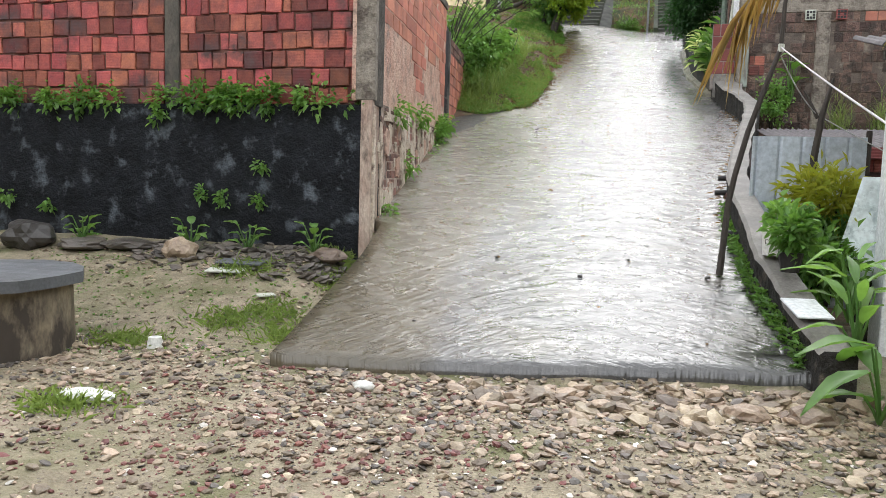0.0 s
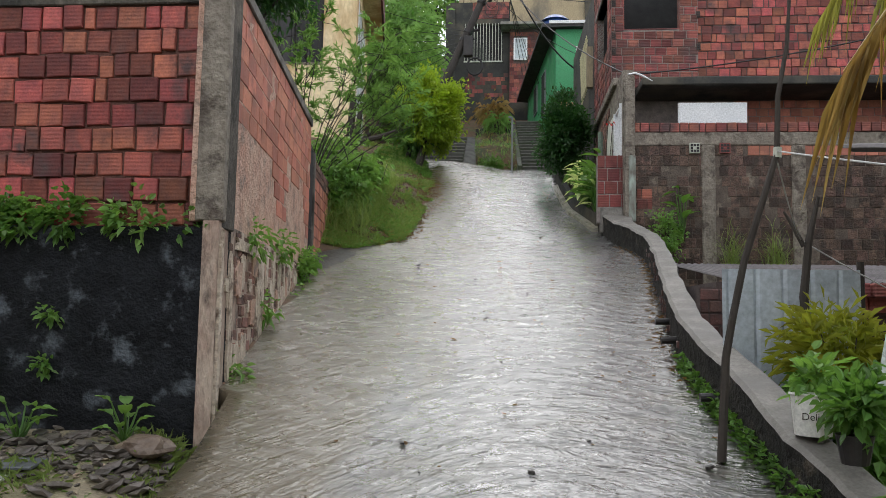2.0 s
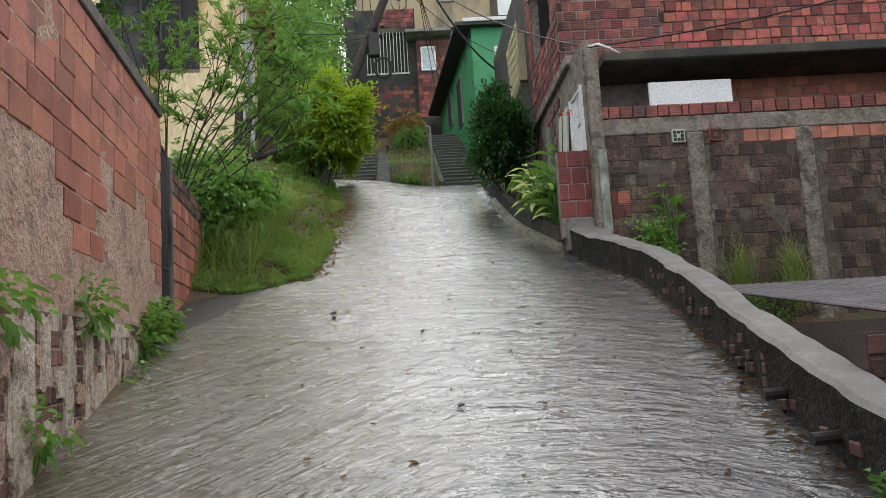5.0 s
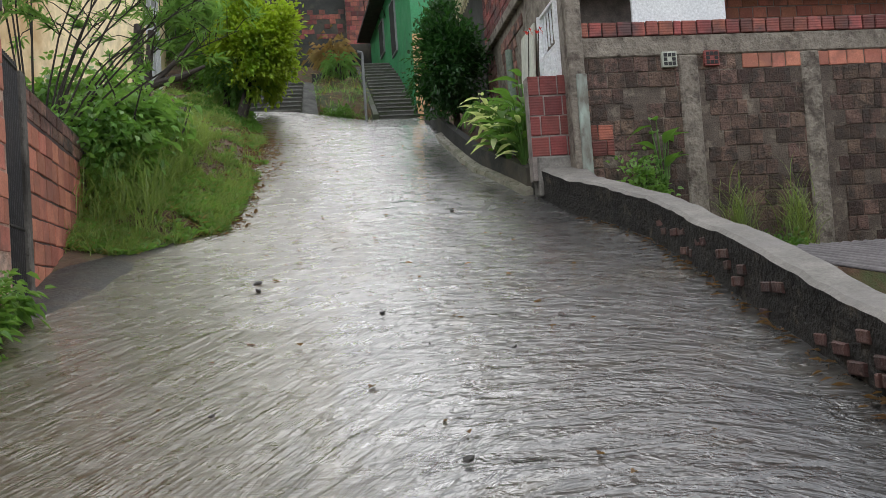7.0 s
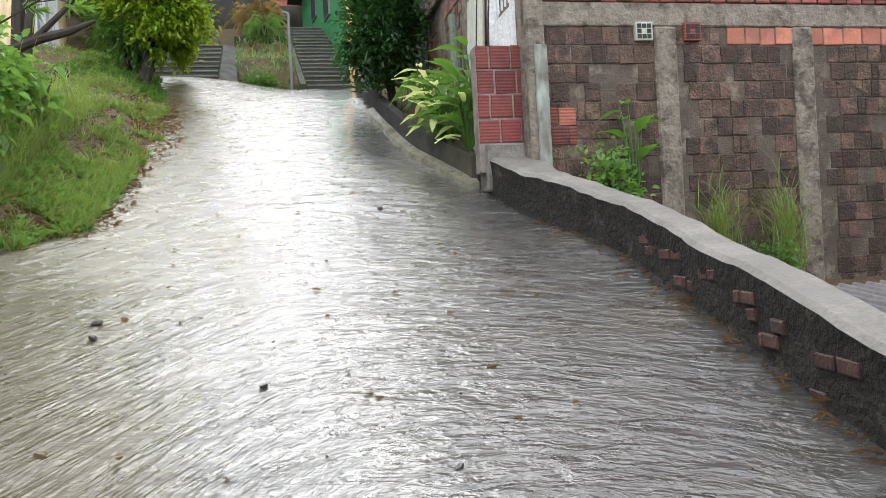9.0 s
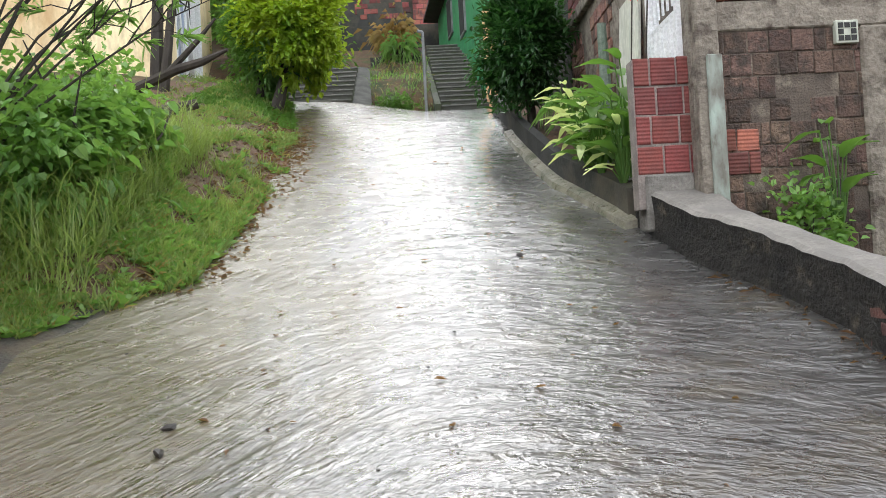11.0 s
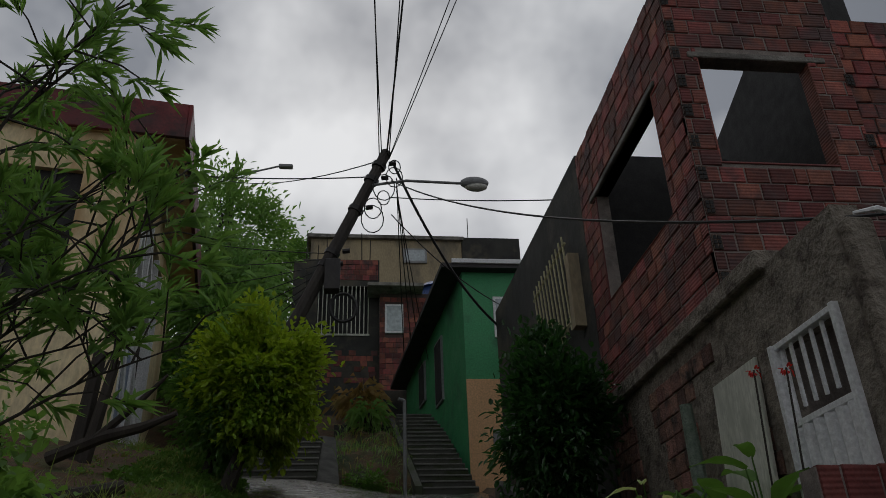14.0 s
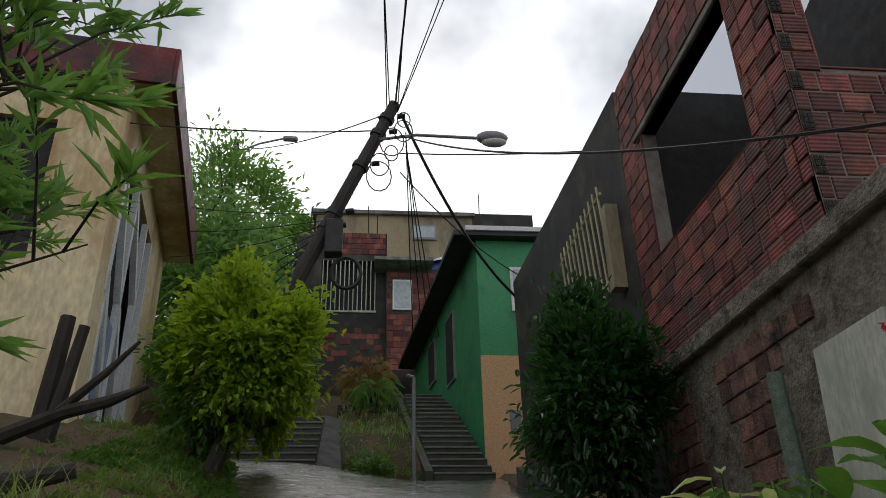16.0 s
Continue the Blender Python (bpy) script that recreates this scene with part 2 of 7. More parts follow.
    "glass": mat("window_glass", (0.45, 0.5, 0.53), (0.38, 0.43, 0.46), rough=0.15, bump=0.02, fine=8, spec=0.6),
    # near-black colour that stands for the shade inside rooms and openings
    "inside_shade": mat("interior_shade", (0.025, 0.025, 0.026), (0.04, 0.04, 0.04), rough=0.9),
    "blue_door": mat("blue_grey_door", (0.28, 0.34, 0.46), (0.22, 0.27, 0.38), rough=0.5, fine=25, bump=0.2),
    "wood": mat("weathered_wood", (0.028, 0.023, 0.019), (0.055, 0.045, 0.037), rough=0.85, scale=5, fine=60, bump=0.8, bdist=0.01, stretch=(1, 1, 0.3)),
    "pole": mat("pole_wood", (0.035, 0.03, 0.028), (0.06, 0.052, 0.046), rough=0.85, scale=5, fine=50, bump=0.6, stretch=(1, 1, 0.2)),
    "wire": mat("cable_rubber", (0.02, 0.02, 0.021), rough=0.6),
    "pale_wire": mat("pale_cable", (0.55, 0.55, 0.54), rough=0.6),
    "soil": mat("brown_soil", (0.15, 0.085, 0.05), (0.075, 0.048, 0.03), rough=0.9, scale=4, fine=35, bump=1.0, bdist=0.03, stain=(0.07, 0.085, 0.03), stain_scale=1.5, stain_amt=0.4),
    "yard": mat("gravelly_yard", (0.34, 0.29, 0.20), (0.17, 0.14, 0.09), rough=0.75, scale=5, fine=45, bump=1.0, bdist=0.03,
                stain=(0.13, 0.13, 0.055), stain_scale=1.2, stain_amt=0.45),
    "stone": mat("rubble_stone", (0.36, 0.29, 0.205), (0.19, 0.14, 0.095), rough=0.5, scale=9, fine=50, bump=0.6, piece=0.6),
    "red_stone": mat("brick_rubble", (0.20, 0.075, 0.06), (0.12, 0.05, 0.042), rough=0.6, scale=8, fine=50, bump=0.5, piece=0.4),
    "pale_stone": mat("pale_chips", (0.66, 0.63, 0.57), (0.5, 0.46, 0.4), rough=0.6, scale=8, fine=50, bump=0.3, piece=0.3),
    "wet_stone": mat("dark_wet_stone", (0.13, 0.11, 0.09), (0.075, 0.065, 0.055), rough=0.45, scale=6, fine=40, bump=0.6, piece=0.45),
    "dark_pebble": mat("dark_pebble", (0.03, 0.028, 0.025), (0.05, 0.045, 0.04), rough=0.5, scale=6, fine=40, bump=0.5),
    "step": mat("mossy_step", (0.085, 0.085, 0.075), (0.055, 0.06, 0.045), rough=0.75, scale=3, fine=35, bump=0.7, stain=(0.04, 0.055, 0.02), stain_scale=1.5, stain_amt=0.45),
    "step_nose": mat("step_nosing", (0.20, 0.20, 0.18), (0.12, 0.12, 0.105), rough=0.7, scale=5, fine=35, bump=0.6),
    "chute": mat("washed_cement", (0.11, 0.11, 0.10), (0.05, 0.05, 0.047), rough=0.85, spec=0.2, scale=3, fine=35, bump=0.5),
    "ochre_earth": mat("ochre_earth", (0.16, 0.095, 0.045), (0.07, 0.052, 0.03), rough=0.9, scale=2.2, fine=25, bump=1.0, bdist=0.05, stain=(0.035, 0.055, 0.016), stain_scale=1.8, stain_amt=0.6),
    "yellow_wall": mat("faded_yellow_wall", (0.42, 0.34, 0.21), (0.30, 0.245, 0.16), rough=0.8, scale=0.5, fine=20, bump=0.3, stain=(0.14, 0.125, 0.10), stain_scale=0.5, stain_amt=0.45, stretch=(1, 1, 0.4)),
    "blue_plastic": mat("blue_plastic", (0.03, 0.09, 0.32), rough=0.35, bump=0.02),
    "yellow_paint": mat("pale_yellow_bars", (0.60, 0.56, 0.34), (0.45, 0.42, 0.25), rough=0.6, bump=0.1),
    "white_plastic": mat("white_plastic", (0.72, 0.72, 0.68), (0.6, 0.6, 0.55), rough=0.4, bump=0.05),
    "lamp_grey": mat("lamp_housing", (0.30, 0.31, 0.32), rough=0.5, bump=0.05),
}
M["leaf_mid"] = leafmat("mid_green_leaf", (0.12, 0.235, 0.055), (0.06, 0.14, 0.034))
M["leaf_bright"] = leafmat("bright_green_leaf", (0.19, 0.33, 0.09), (0.09, 0.20, 0.05))
M["leaf_yellow"] = leafmat("yellow_green_leaf", (0.32, 0.41, 0.04), (0.13, 0.26, 0.03))
M["leaf_dark"] = leafmat("dark_green_leaf", (0.035, 0.10, 0.03), (0.018, 0.06, 0.018), rough=0.33)
M["leaf_lance"] = leafmat("lance_leaf", (0.20, 0.34, 0.10), (0.10, 0.22, 0.055))
M["leaf_white"] = leafmat("cream_leaf", (0.62, 0.66, 0.42), (0.40, 0.50, 0.22))
M["leaf_croton"] = leafmat("yellow_croton_leaf", (0.30, 0.29, 0.035), (0.12, 0.18, 0.025))
M["leaf_dry"] = leafmat("dry_frond", (0.30, 0.17, 0.06), (0.36, 0.30, 0.10))
M["leaf_straw"] = leafmat("dry_grass_blade", (0.36, 0.30, 0.12), (0.22, 0.17, 0.07))
M["grass"] = leafmat("grass_blade", (0.25, 0.32, 0.11), (0.12, 0.18, 0.055))


def wet_concrete():
    """Brushed concrete under a thin sheet of running water: crests fan out to both sides of the flow."""
    # strong dark mottling in the base colour also stands for the ripples' dim reflections
    m = mat("wet_concrete", (0.09, 0.087, 0.082), (0.028, 0.027, 0.026), rough=0.3, stretch=(0.8, 1.3, 1), scale=2.6, fine=70, bump=0.45, bdist=0.006,
            stain=(0.075, 0.066, 0.05), stain_scale=1.3, stain_amt=0.3, spec=0.4)
    n, l = m.node_tree.nodes, m.node_tree.links
    b = n["Principled BSDF"]
    geo = n.new("ShaderNodeNewGeometry")
    sep = n.new("ShaderNodeSeparateXYZ")
    l.new(geo.outputs["Position"], sep.inputs[0])

    def calc(op, x, y, z=None):
        q = n.new("ShaderNodeMath")
        q.operation = op
        for sock, v in zip(q.inputs, (x, y, z)):
            if v is None:
                continue
            if isinstance(v, (int, float)):
                sock.default_value = v
            else:
                l.new(v, sock)
        return q.outputs[0]

    def noisy(vec, size, dist, det=4, rg=0.55):
        t = n.new("ShaderNodeTexNoise")
        t.inputs["Scale"].default_value, t.inputs["Detail"].default_value = size, det
        t.inputs["Roughness"].default_value, t.inputs["Distortion"].default_value = rg, dist
        l.new(vec, t.inputs["Vector"])
        return t.outputs["Fac"]

    def spread(x_scale, y_scale, x, y):
        c = n.new("ShaderNodeCombineXYZ")
        l.new(calc("MULTIPLY", x, x_scale), c.inputs[0])
        l.new(calc("MULTIPLY", y, y_scale), c.inputs[1])
        return c.outputs[0]

    x, y = sep.outputs["X"], sep.outputs["Y"]
    # crests slant downhill towards the kerb on one side and run down the slope on the other
    fan = calc("MULTIPLY_ADD", calc("SMOOTH_MAX", calc("ADD", x, -0.3), 0, 0.6), 0.4, y)
    fan = calc("MULTIPLY_ADD", calc("SMOOTH_MAX", calc("SUBTRACT", -0.5, x), 0, 0.9), 1.25, fan)
    heights = ((noisy(spread(0.9, 2.4, x, y), 1.6, 1.0), 0.6, 0.05), (noisy(spread(0.7, 3.0, x, fan), 1.5, 1.3, 3), 0.75, 0.032),
               (noisy(spread(1.2, 2.4, x, fan), 4.6, 1.4, 3), 0.85, 0.02), (noisy(spread(1.0, 1.4, x, fan), 21.0, 0.7, 3), 0.85, 0.0075))
    prev = None
    for h, strength, d in heights:
        bp = n.new("ShaderNodeBump")
        bp.inputs["Strength"].default_value, bp.inputs["Distance"].default_value = strength, d
        l.new(h, bp.inputs["Height"])
        if prev:
            l.new(prev, bp.inputs["Normal"])
        prev = bp.outputs[0]
    l.new(prev, b.inputs["Normal"])
    # silt carried down beside the bank in wandering ribbons
    ribbon = noisy(spread(1.5, 0.4, x, y), 1.1, 0.4, 6)
    silt = n.new("ShaderNodeMapRange")
    silt.interpolation_type = "SMOOTHSTEP"
    silt.inputs["From Min"].default_value, silt.inputs["From Max"].default_value = 1.25, 0.1
    silt.inputs["To Max"].default_value = 0.65
    l.new(calc("MULTIPLY_ADD", ribbon, 3.4, x), silt.inputs["Value"])
    old = b.inputs["Base Color"].links[0].from_socket
    mx = n.new("ShaderNodeMix")
    mx.data_type = "RGBA"
    l.new(silt.outputs["Result"], mx.inputs["Factor"])
    l.new(old, mx.inputs["A"])
    mx.inputs["B"].default_value = (0.115, 0.09, 0.045, 1)
    l.new(mx.outputs["Result"], b.inputs["Base Color"])
    film = n.new("ShaderNodeMapRange")
    film.inputs["To Min"].default_value, film.inputs["To Max"].default_value = 1.0, 0.45
    l.new(silt.outputs["Result"], film.inputs["Value"])
    l.new(film.outputs["Result"], b.inputs["Coat Weight"])
    b.inputs["Coat Roughness"].default_value = 0.07
    l.new(prev, b.inputs["Coat Normal"])
    return m


M["ramp"] = wet_concrete()


# ---- mesh helpers ----
def part(name, bm, material, parent=None, label="", smooth=False):
    me = bpy.data.meshes.new(name)
    bm.normal_update()
    bm.to_mesh(me)
    bm.free()
    me.materials.append(material)
    if smooth:
        for p in me.polygons:
            p.use_smooth = True
    ob = new(name, me)
    ob.parent = parent
    return tagged(ob, label)


def raw(name, verts, faces, material, parent=None, label="", smooth=False):
    me = bpy.data.meshes.new(name)
    me.from_pydata([tuple(v) for v in verts], [], [tuple(f) for f in faces])
    me.materials.append(material)
    if smooth:
        for p in me.polygons:
            p.use_smooth = True
    ob = new(name, me)
    ob.parent = parent
    return tagged(ob, label)


def thing(name, label, category, group="", kind=""):
    return tagged(new(name), label, category, group, kind)


def box(bm, a, b, m=None, bevel=0.0):
    """An upright block between two corners, moved by m."""
    c = [(a[i] + b[i]) / 2 for i in range(3)]
    d = [abs(b[i] - a[i]) for i in range(3)]
    mm = Matrix.Translation(c) @ Matrix.Diagonal((*d, 1))
    r = bmesh.ops.create_cube(bm, size=1, matrix=(m @ mm) if m else mm)
    if bevel:
        es = list({e for v in r["verts"] for e in v.link_edges})
        bmesh.ops.bevel(bm, geom=es, offset=bevel, segments=1, affect="EDGES")
    return bm


def boxed(a, b, m=None, bevel=0.0):
    return box(bmesh.new(), a, b, m, bevel)


def tube(bm, pts, radii, n=7):
    """A round limb or cable along points."""
    rings = []
    pts = [Vector(p) for p in pts]
    if not hasattr(radii, "__len__"):
        radii = [radii] * len(pts)
    for i, p in enumerate(pts):
        d = (pts[min(i + 1, len(pts) - 1)] - pts[max(i - 1, 0)]).normalized()
        u = d.orthogonal().normalized() if i == 0 else (u - d * u.dot(d)).normalized()
        v = d.cross(u)
        rings.append([bm.verts.new(p + (u * math.cos(a) + v * math.sin(a)) * radii[i]) for a in (2 * math.pi * k / n for k in range(n))])
    for r0, r1 in zip(rings, rings[1:]):
        for k in range(n):
            bm.faces.new((r0[k], r0[(k + 1) % n], r1[(k + 1) % n], r1[k]))
    bm.faces.new(rings[0][::-1])
    bm.faces.new(rings[-1])
    return bm


def sag(a, b, drop, n=14):
    a, b = Vector(a), Vector(b)
    return [a.lerp(b, i / n) - Vector((0, 0, drop * 4 * (i / n) * (1 - i / n))) for i in range(n + 1)]


def strip(bm, pts):
    """A polygon prism side: closes a list of lower and upper rings into a solid."""
    low = [bm.verts.new(p) for p in pts[0]]
    top = [bm.verts.new(p) for p in pts[1]]
    n = len(low)
    for i in range(n):
        bm.faces.new((low[i], low[(i + 1) % n], top[(i + 1) % n], top[i]))
    bm.faces.new(low[::-1])
    bm.faces.new(top)
    return bm


# ---- lie of the land ----
RAMP_Y = (5.2, 7.63, 13.3, 16.7, 20.0, 24.0, 26.6, 28.0, 30.0, 60.0)
RAMP_Z = (0.27, 0.887, 2.35, 3.2, 4.35, 5.8, 6.5, 6.78, 6.92, 7.2)
LEFT_Y, LEFT_X = (5.0, 7.3, 8.5, 13.3, 14.9, 16.0, 16.8, 18.0, 20.5, 22.5, 25.0, 27.5, 40), (-2.12, -2.23, -2.44, -3.05, -3.1, -2.75, -2.15, -2.1, -2.0, -2.15, -2.6, -3.0, -3.0)
KERB_Y, KERB_X = (5.0, 5.75, 7.1, 8.7, 9.6, 11.2, 13.0, 14.2, 15.1, 16.0, 17.4, 18.3, 19.6, 22.0, 24.5, 27.0, 40), (1.9, 1.8, 1.56, 1.46, 1.45, 1.62, 1.86, 2.0, 2.05, 1.95, 1.66, 1.5, 1.22, 1.1, 1.06, 1.2, 1.3)


def zramp(y):
    return float(np.interp(y, RAMP_Y, RAMP_Z))


def xleft(y):
    return float(np.interp(y, LEFT_Y, LEFT_X))


def xkerb(y):
    return float(np.interp(y, KERB_Y, KERB_X))


def tilt(x, y):
    """The crest of the ramp is higher towards the broad steps."""
    return 0.3 * smooth(23.5, 27.0, y) * (1 - smooth(-2.3, 0.2, x))


def xwall(y):
    """The face of the side wall on the uphill left."""
    return -2.53 - 0.128 * (y - 8.3)


def smooth(a, b, v):
    t = min(1, max(0, (v - a) / (b - a)))
    return t * t * (3 - 2 * t)


def zland(x, y):
    """Height of the natural ground."""
    yard = 0.1 + 0.02 * max(y, -5) + 0.55 * smooth(5.4, 8.4, y) * smooth(-2.0, -3.0, x)
    low = 0.12 + 0.02 * y + 0.13 * max(0, y - 9)
    on = zramp(y) - 0.09
    if y < 5.3:
        z = yard
    elif x < xleft(y):
        d = xleft(y) - x
        bank = zramp(y) + 0.02 + 0.17 * min(d, 4) + 0.25 * smooth(0.1, 0.8, d) * smooth(15.2, 17.5, y)
        z = yard if y < 8.6 else bank
    elif x > xkerb(y) + 0.1:
        rise = smooth(16.6, 18.2, y)
        z = low * (1 - rise) + (on + 0.2) * rise
    else:
        z = on
    if y < 29.5:
        z += tilt(x, y)
    if y > 29:
        z += 0.45 * (y - 29) * smooth(29, 33, y)
    return z + 0.025 * noise.noise((x * 1.3, y * 1.3, 0)) + 0.012 * noise.noise((x * 5, y * 5, 3))


def axis(stops):
    out = []
    for a, b, s in stops:
        out += list(np.arange(a, b, s))
    return out


def build_ground():
    xs = axis([(-300, -40, 40), (-40, -8, 2), (-8, 3.6, 0.16), (3.6, 12, 0.8), (12, 40, 4), (40, 301, 40)])
    ys = axis([(-300, -20, 40), (-20, -2, 2), (-2, 29, 0.16), (29, 60, 1.5), (60, 301, 40)])
    vs, fs = [], []
    for y in ys:
        for x in xs:
            vs.append((x, y, zland(x, min(y, 62))))
    nx = len(xs)
    for j in range(len(ys) - 1):
        for i in range(nx - 1):
            fs.append((j * nx + i, j * nx + i + 1, (j + 1) * nx + i + 1, (j + 1) * nx + i))
    ob = raw("ground", vs, fs, M["soil"], smooth=True)
    ob.data.materials.append(M["yard"])
    for p in ob.data.polygons:
        if p.center.y < 8.5:
            p.material_index = 1
    tagged(ob, "brown soil bank and gravelly yard beside the ramp", "ground", kind="structure")


def build_ramp():
    rows_y = list(np.arange(5.2, 30.6, 0.2))
    n = 26
    vs, fs = [], []
    for y in rows_y:
        for i in range(n + 1):
            u = i / n
            a, b = xleft(y) - (0.25 if y > 8.5 else 0.0), xkerb(y) + (0.12 if y < 18 else 0.05)
            x = a + (b - a) * u
            yy = y + (0.14 * u * 4 - 0.02 if y < 5.3 else 0) + (0.03 * noise.noise((x * 2, 0, 0)) if y < 5.3 else 0)
            if 5.3 < y < 6.0:
                yy = max(yy, 5.2 + 0.56 * u + 0.05 * (y - 5.2) * 10)
            z = zramp(yy) + 0.03 * noise.noise((x * 0.7, yy * 0.7, 7)) - 0.05 * math.exp(-((u - 0.93) / 0.08) ** 2) + 0.05 * (abs(u - 0.5) * 2) ** 3
            vs.append((x, yy, z + tilt(x, yy)))
    top = len(vs)
    vs += [(x, y, z - 0.12) for x, y, z in vs]
    w = n + 1
    nr = len(rows_y)
    for j in range(nr - 1):
        for i in range(n):
            a = j * w + i
            fs.append((a, a + 1, a + w + 1, a + w))
    for i in range(n):
        fs.append((i + 1, i, i + top, i + top + 1))
    for j in range(nr - 1):
        a, b = j * w, (j + 1) * w
        fs.append((a, b, b + top, a + top))
        fs.append((b + n, a + n, a + n + top, b + n + top))
    ob = raw("road", vs, fs, M["ramp"], smooth=True)
    tagged(ob, "steep grey concrete ramp, wet and rippled with running water", "road", kind="structure")


def build_kerb():
    ys = list(np.arange(5.55, 17.75, 0.07))
    vs, fs, tops = [], [], []
    for y in ys:
        x, z = xkerb(y), zramp(y)
        j = 0.025 * noise.noise((0, y * 1.7, 2)) + 0.02 * noise.noise((5, y * 6, 2))
        h = 0.24 + 0.18 * smooth(5.6, 8.0, y) + 0.03 * noise.noise((3, y * 0.9, 0)) + 0.015 * noise.noise((3, y * 4.1, 0))
        wd = 0.24 + 0.3 * smooth(16.0, 17.6, y) + 0.02 * noise.noise((9, y * 2, 0))
        for p in ((x + j, z - 0.3), (x + 0.01 + j * 0.6, z + h * 0.5), (x - 0.012 + j, z + h - 0.03), (x + 0.02 + j, z + h), (x + wd - 0.02, z + h + 0.01), (x + wd, z + h - 0.03), (x + wd + 0.02, z - 1.2)):
            vs.append((p[0], y, p[1]))
    for k in range(len(ys) - 1):
        for i in range(6):
            a = k * 7 + i
            fs.append((a + 7, a + 8, a + 1, a))
    fs.append(tuple(range(7)))
    fs.append(tuple(range(len(vs) - 7, len(vs)))[::-1])
    ob = raw("kerb", vs, fs, M["kerb_side_shaded"])
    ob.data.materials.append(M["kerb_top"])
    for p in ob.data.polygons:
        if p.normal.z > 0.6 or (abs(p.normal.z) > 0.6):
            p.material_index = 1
    tagged(ob, "low cement kerb wall with worn grey coping beside the ramp", "kerb", kind="structure")


build_ground()
build_ramp()
build_kerb()


# ---- brickwork ----
BRICK_MESHES = {}


def brick_mesh(key, material, w, h, d, seed):
    """One block with softened, slightly uneven arrises; front looks along -y."""
    if (key, seed) in BRICK_MESHES:
        return BRICK_MESHES[key, seed]
    r = random.Random(seed)
    e = 0.007
    j = lambda: r.uniform(-0.003, 0.003)
    vs = []
    for y, k in ((d, 0), (e, 0), (0, e)):
        for sx, sz in ((-1, -1), (1, -1), (1, 1), (-1, 1)):
            vs.append((sx * (w / 2 - k) + j(), y + (j() if y == 0 else 0), sz * (h / 2 - k) + j()))
    fs = [(8, 9, 10, 11)]
    for a in (0, 4):
        for i in range(4):
            fs.append((a + i, a + (i + 1) % 4, a + 4 + (i + 1) % 4, a + 4 + i))
    me = bpy.data.meshes.new("brick")
    me.from_pydata(vs, [], fs)
    me.materials.append(material)
    BRICK_MESHES[key, seed] = me
    return me


def brickwork(parent, origin, along, length, height, bw, bh, material, seed=1, holes=(), proud=0.012, joint=0.014, limit=290, bond=0.5, skip=0.0,
              keep=None, cut=None, name="brick", wild=0.4, loose=1.0):
    """Bricks over a wall face: origin is the lower corner, along its direction; the face looks to the right hand of that turned outwards.
    holes are (u0, u1, v0, v1); keep(u, v) says which stand; cut(u) gives the top."""
    rnd = random.Random(seed)
    u3 = Vector(along).normalized()
    up = Vector((0, 0, 1))
    out = u3.cross(up)
    rot = Matrix((u3, -out, up)).transposed().to_4x4()
    spots = []
    rows_n = int(round(height / bh))
    bh = height / rows_n
    for r in range(rows_n):
        v = (r + 0.5) * bh
        u = -(bw * (bond if r % 2 else 0.0)) - rnd.uniform(0, 0.05)
        while u < length:
            w = bw * (1 + rnd.uniform(-0.12, 0.12) * wild * 2)
            if rnd.random() < 0.1 * wild:
                w *= 0.55
            a, b = max(u, 0), min(u + w, length)
            u += w
            if b - a < 0.05 or (cut and v + bh / 2 > cut((a + b) / 2) + 0.02):
                continue
            for h in holes:
                if v + bh * 0.4 > h[2] and v - bh * 0.4 < h[3]:
                    if a < h[0] < b < h[1]:
                        b = h[0]
                    elif h[0] < a < h[1] < b:
                        a = h[1]
                    elif a >= h[0] and b <= h[1]:
                        b = a
            if b - a < 0.04 or rnd.random() < skip or (keep and not keep((a + b) / 2, v)):
                continue
            spots.append(((a + b) / 2, v, b - a))
    rnd.shuffle(spots)
    joined_v, joined_f = [], []
    for k, (u, v, w) in enumerate(spots):
        me = brick_mesh((name, material.name, bw, bh), material, bw - joint, bh - joint, 0.07, rnd.randrange(5))
        push = proud + rnd.uniform(-0.005, 0.006) * loose
        m = Matrix.Translation(Vector(origin) + u3 * u + up * (v + rnd.uniform(-0.004, 0.004) * loose) + out * push) @ rot @ Matrix.Rotation(rnd.uniform(-0.012, 0.012) * wild * 2 * loose, 4, "Y") @ Matrix.Rotation(rnd.uniform(-0.02, 0.02) * (loose - 1), 4, "X") @ Matrix.Diagonal(((w - joint) / (bw - joint), 1, 1 + rnd.uniform(-0.05, 0.03) * (loose - 1), 1))
        if k < limit:
            ob = new(name, me)
            ob.matrix_world = m
            ob.parent = parent
        else:
            base = len(joined_v)
            joined_v += [tuple(m @ vv.co) for vv in me.vertices]
            joined_f += [tuple(base + i for i in p.vertices) for p in me.polygons]
    if joined_v:
        ob = raw(name + "work", joined_v, joined_f, material, parent)
        tagged(ob, kind="stuff")


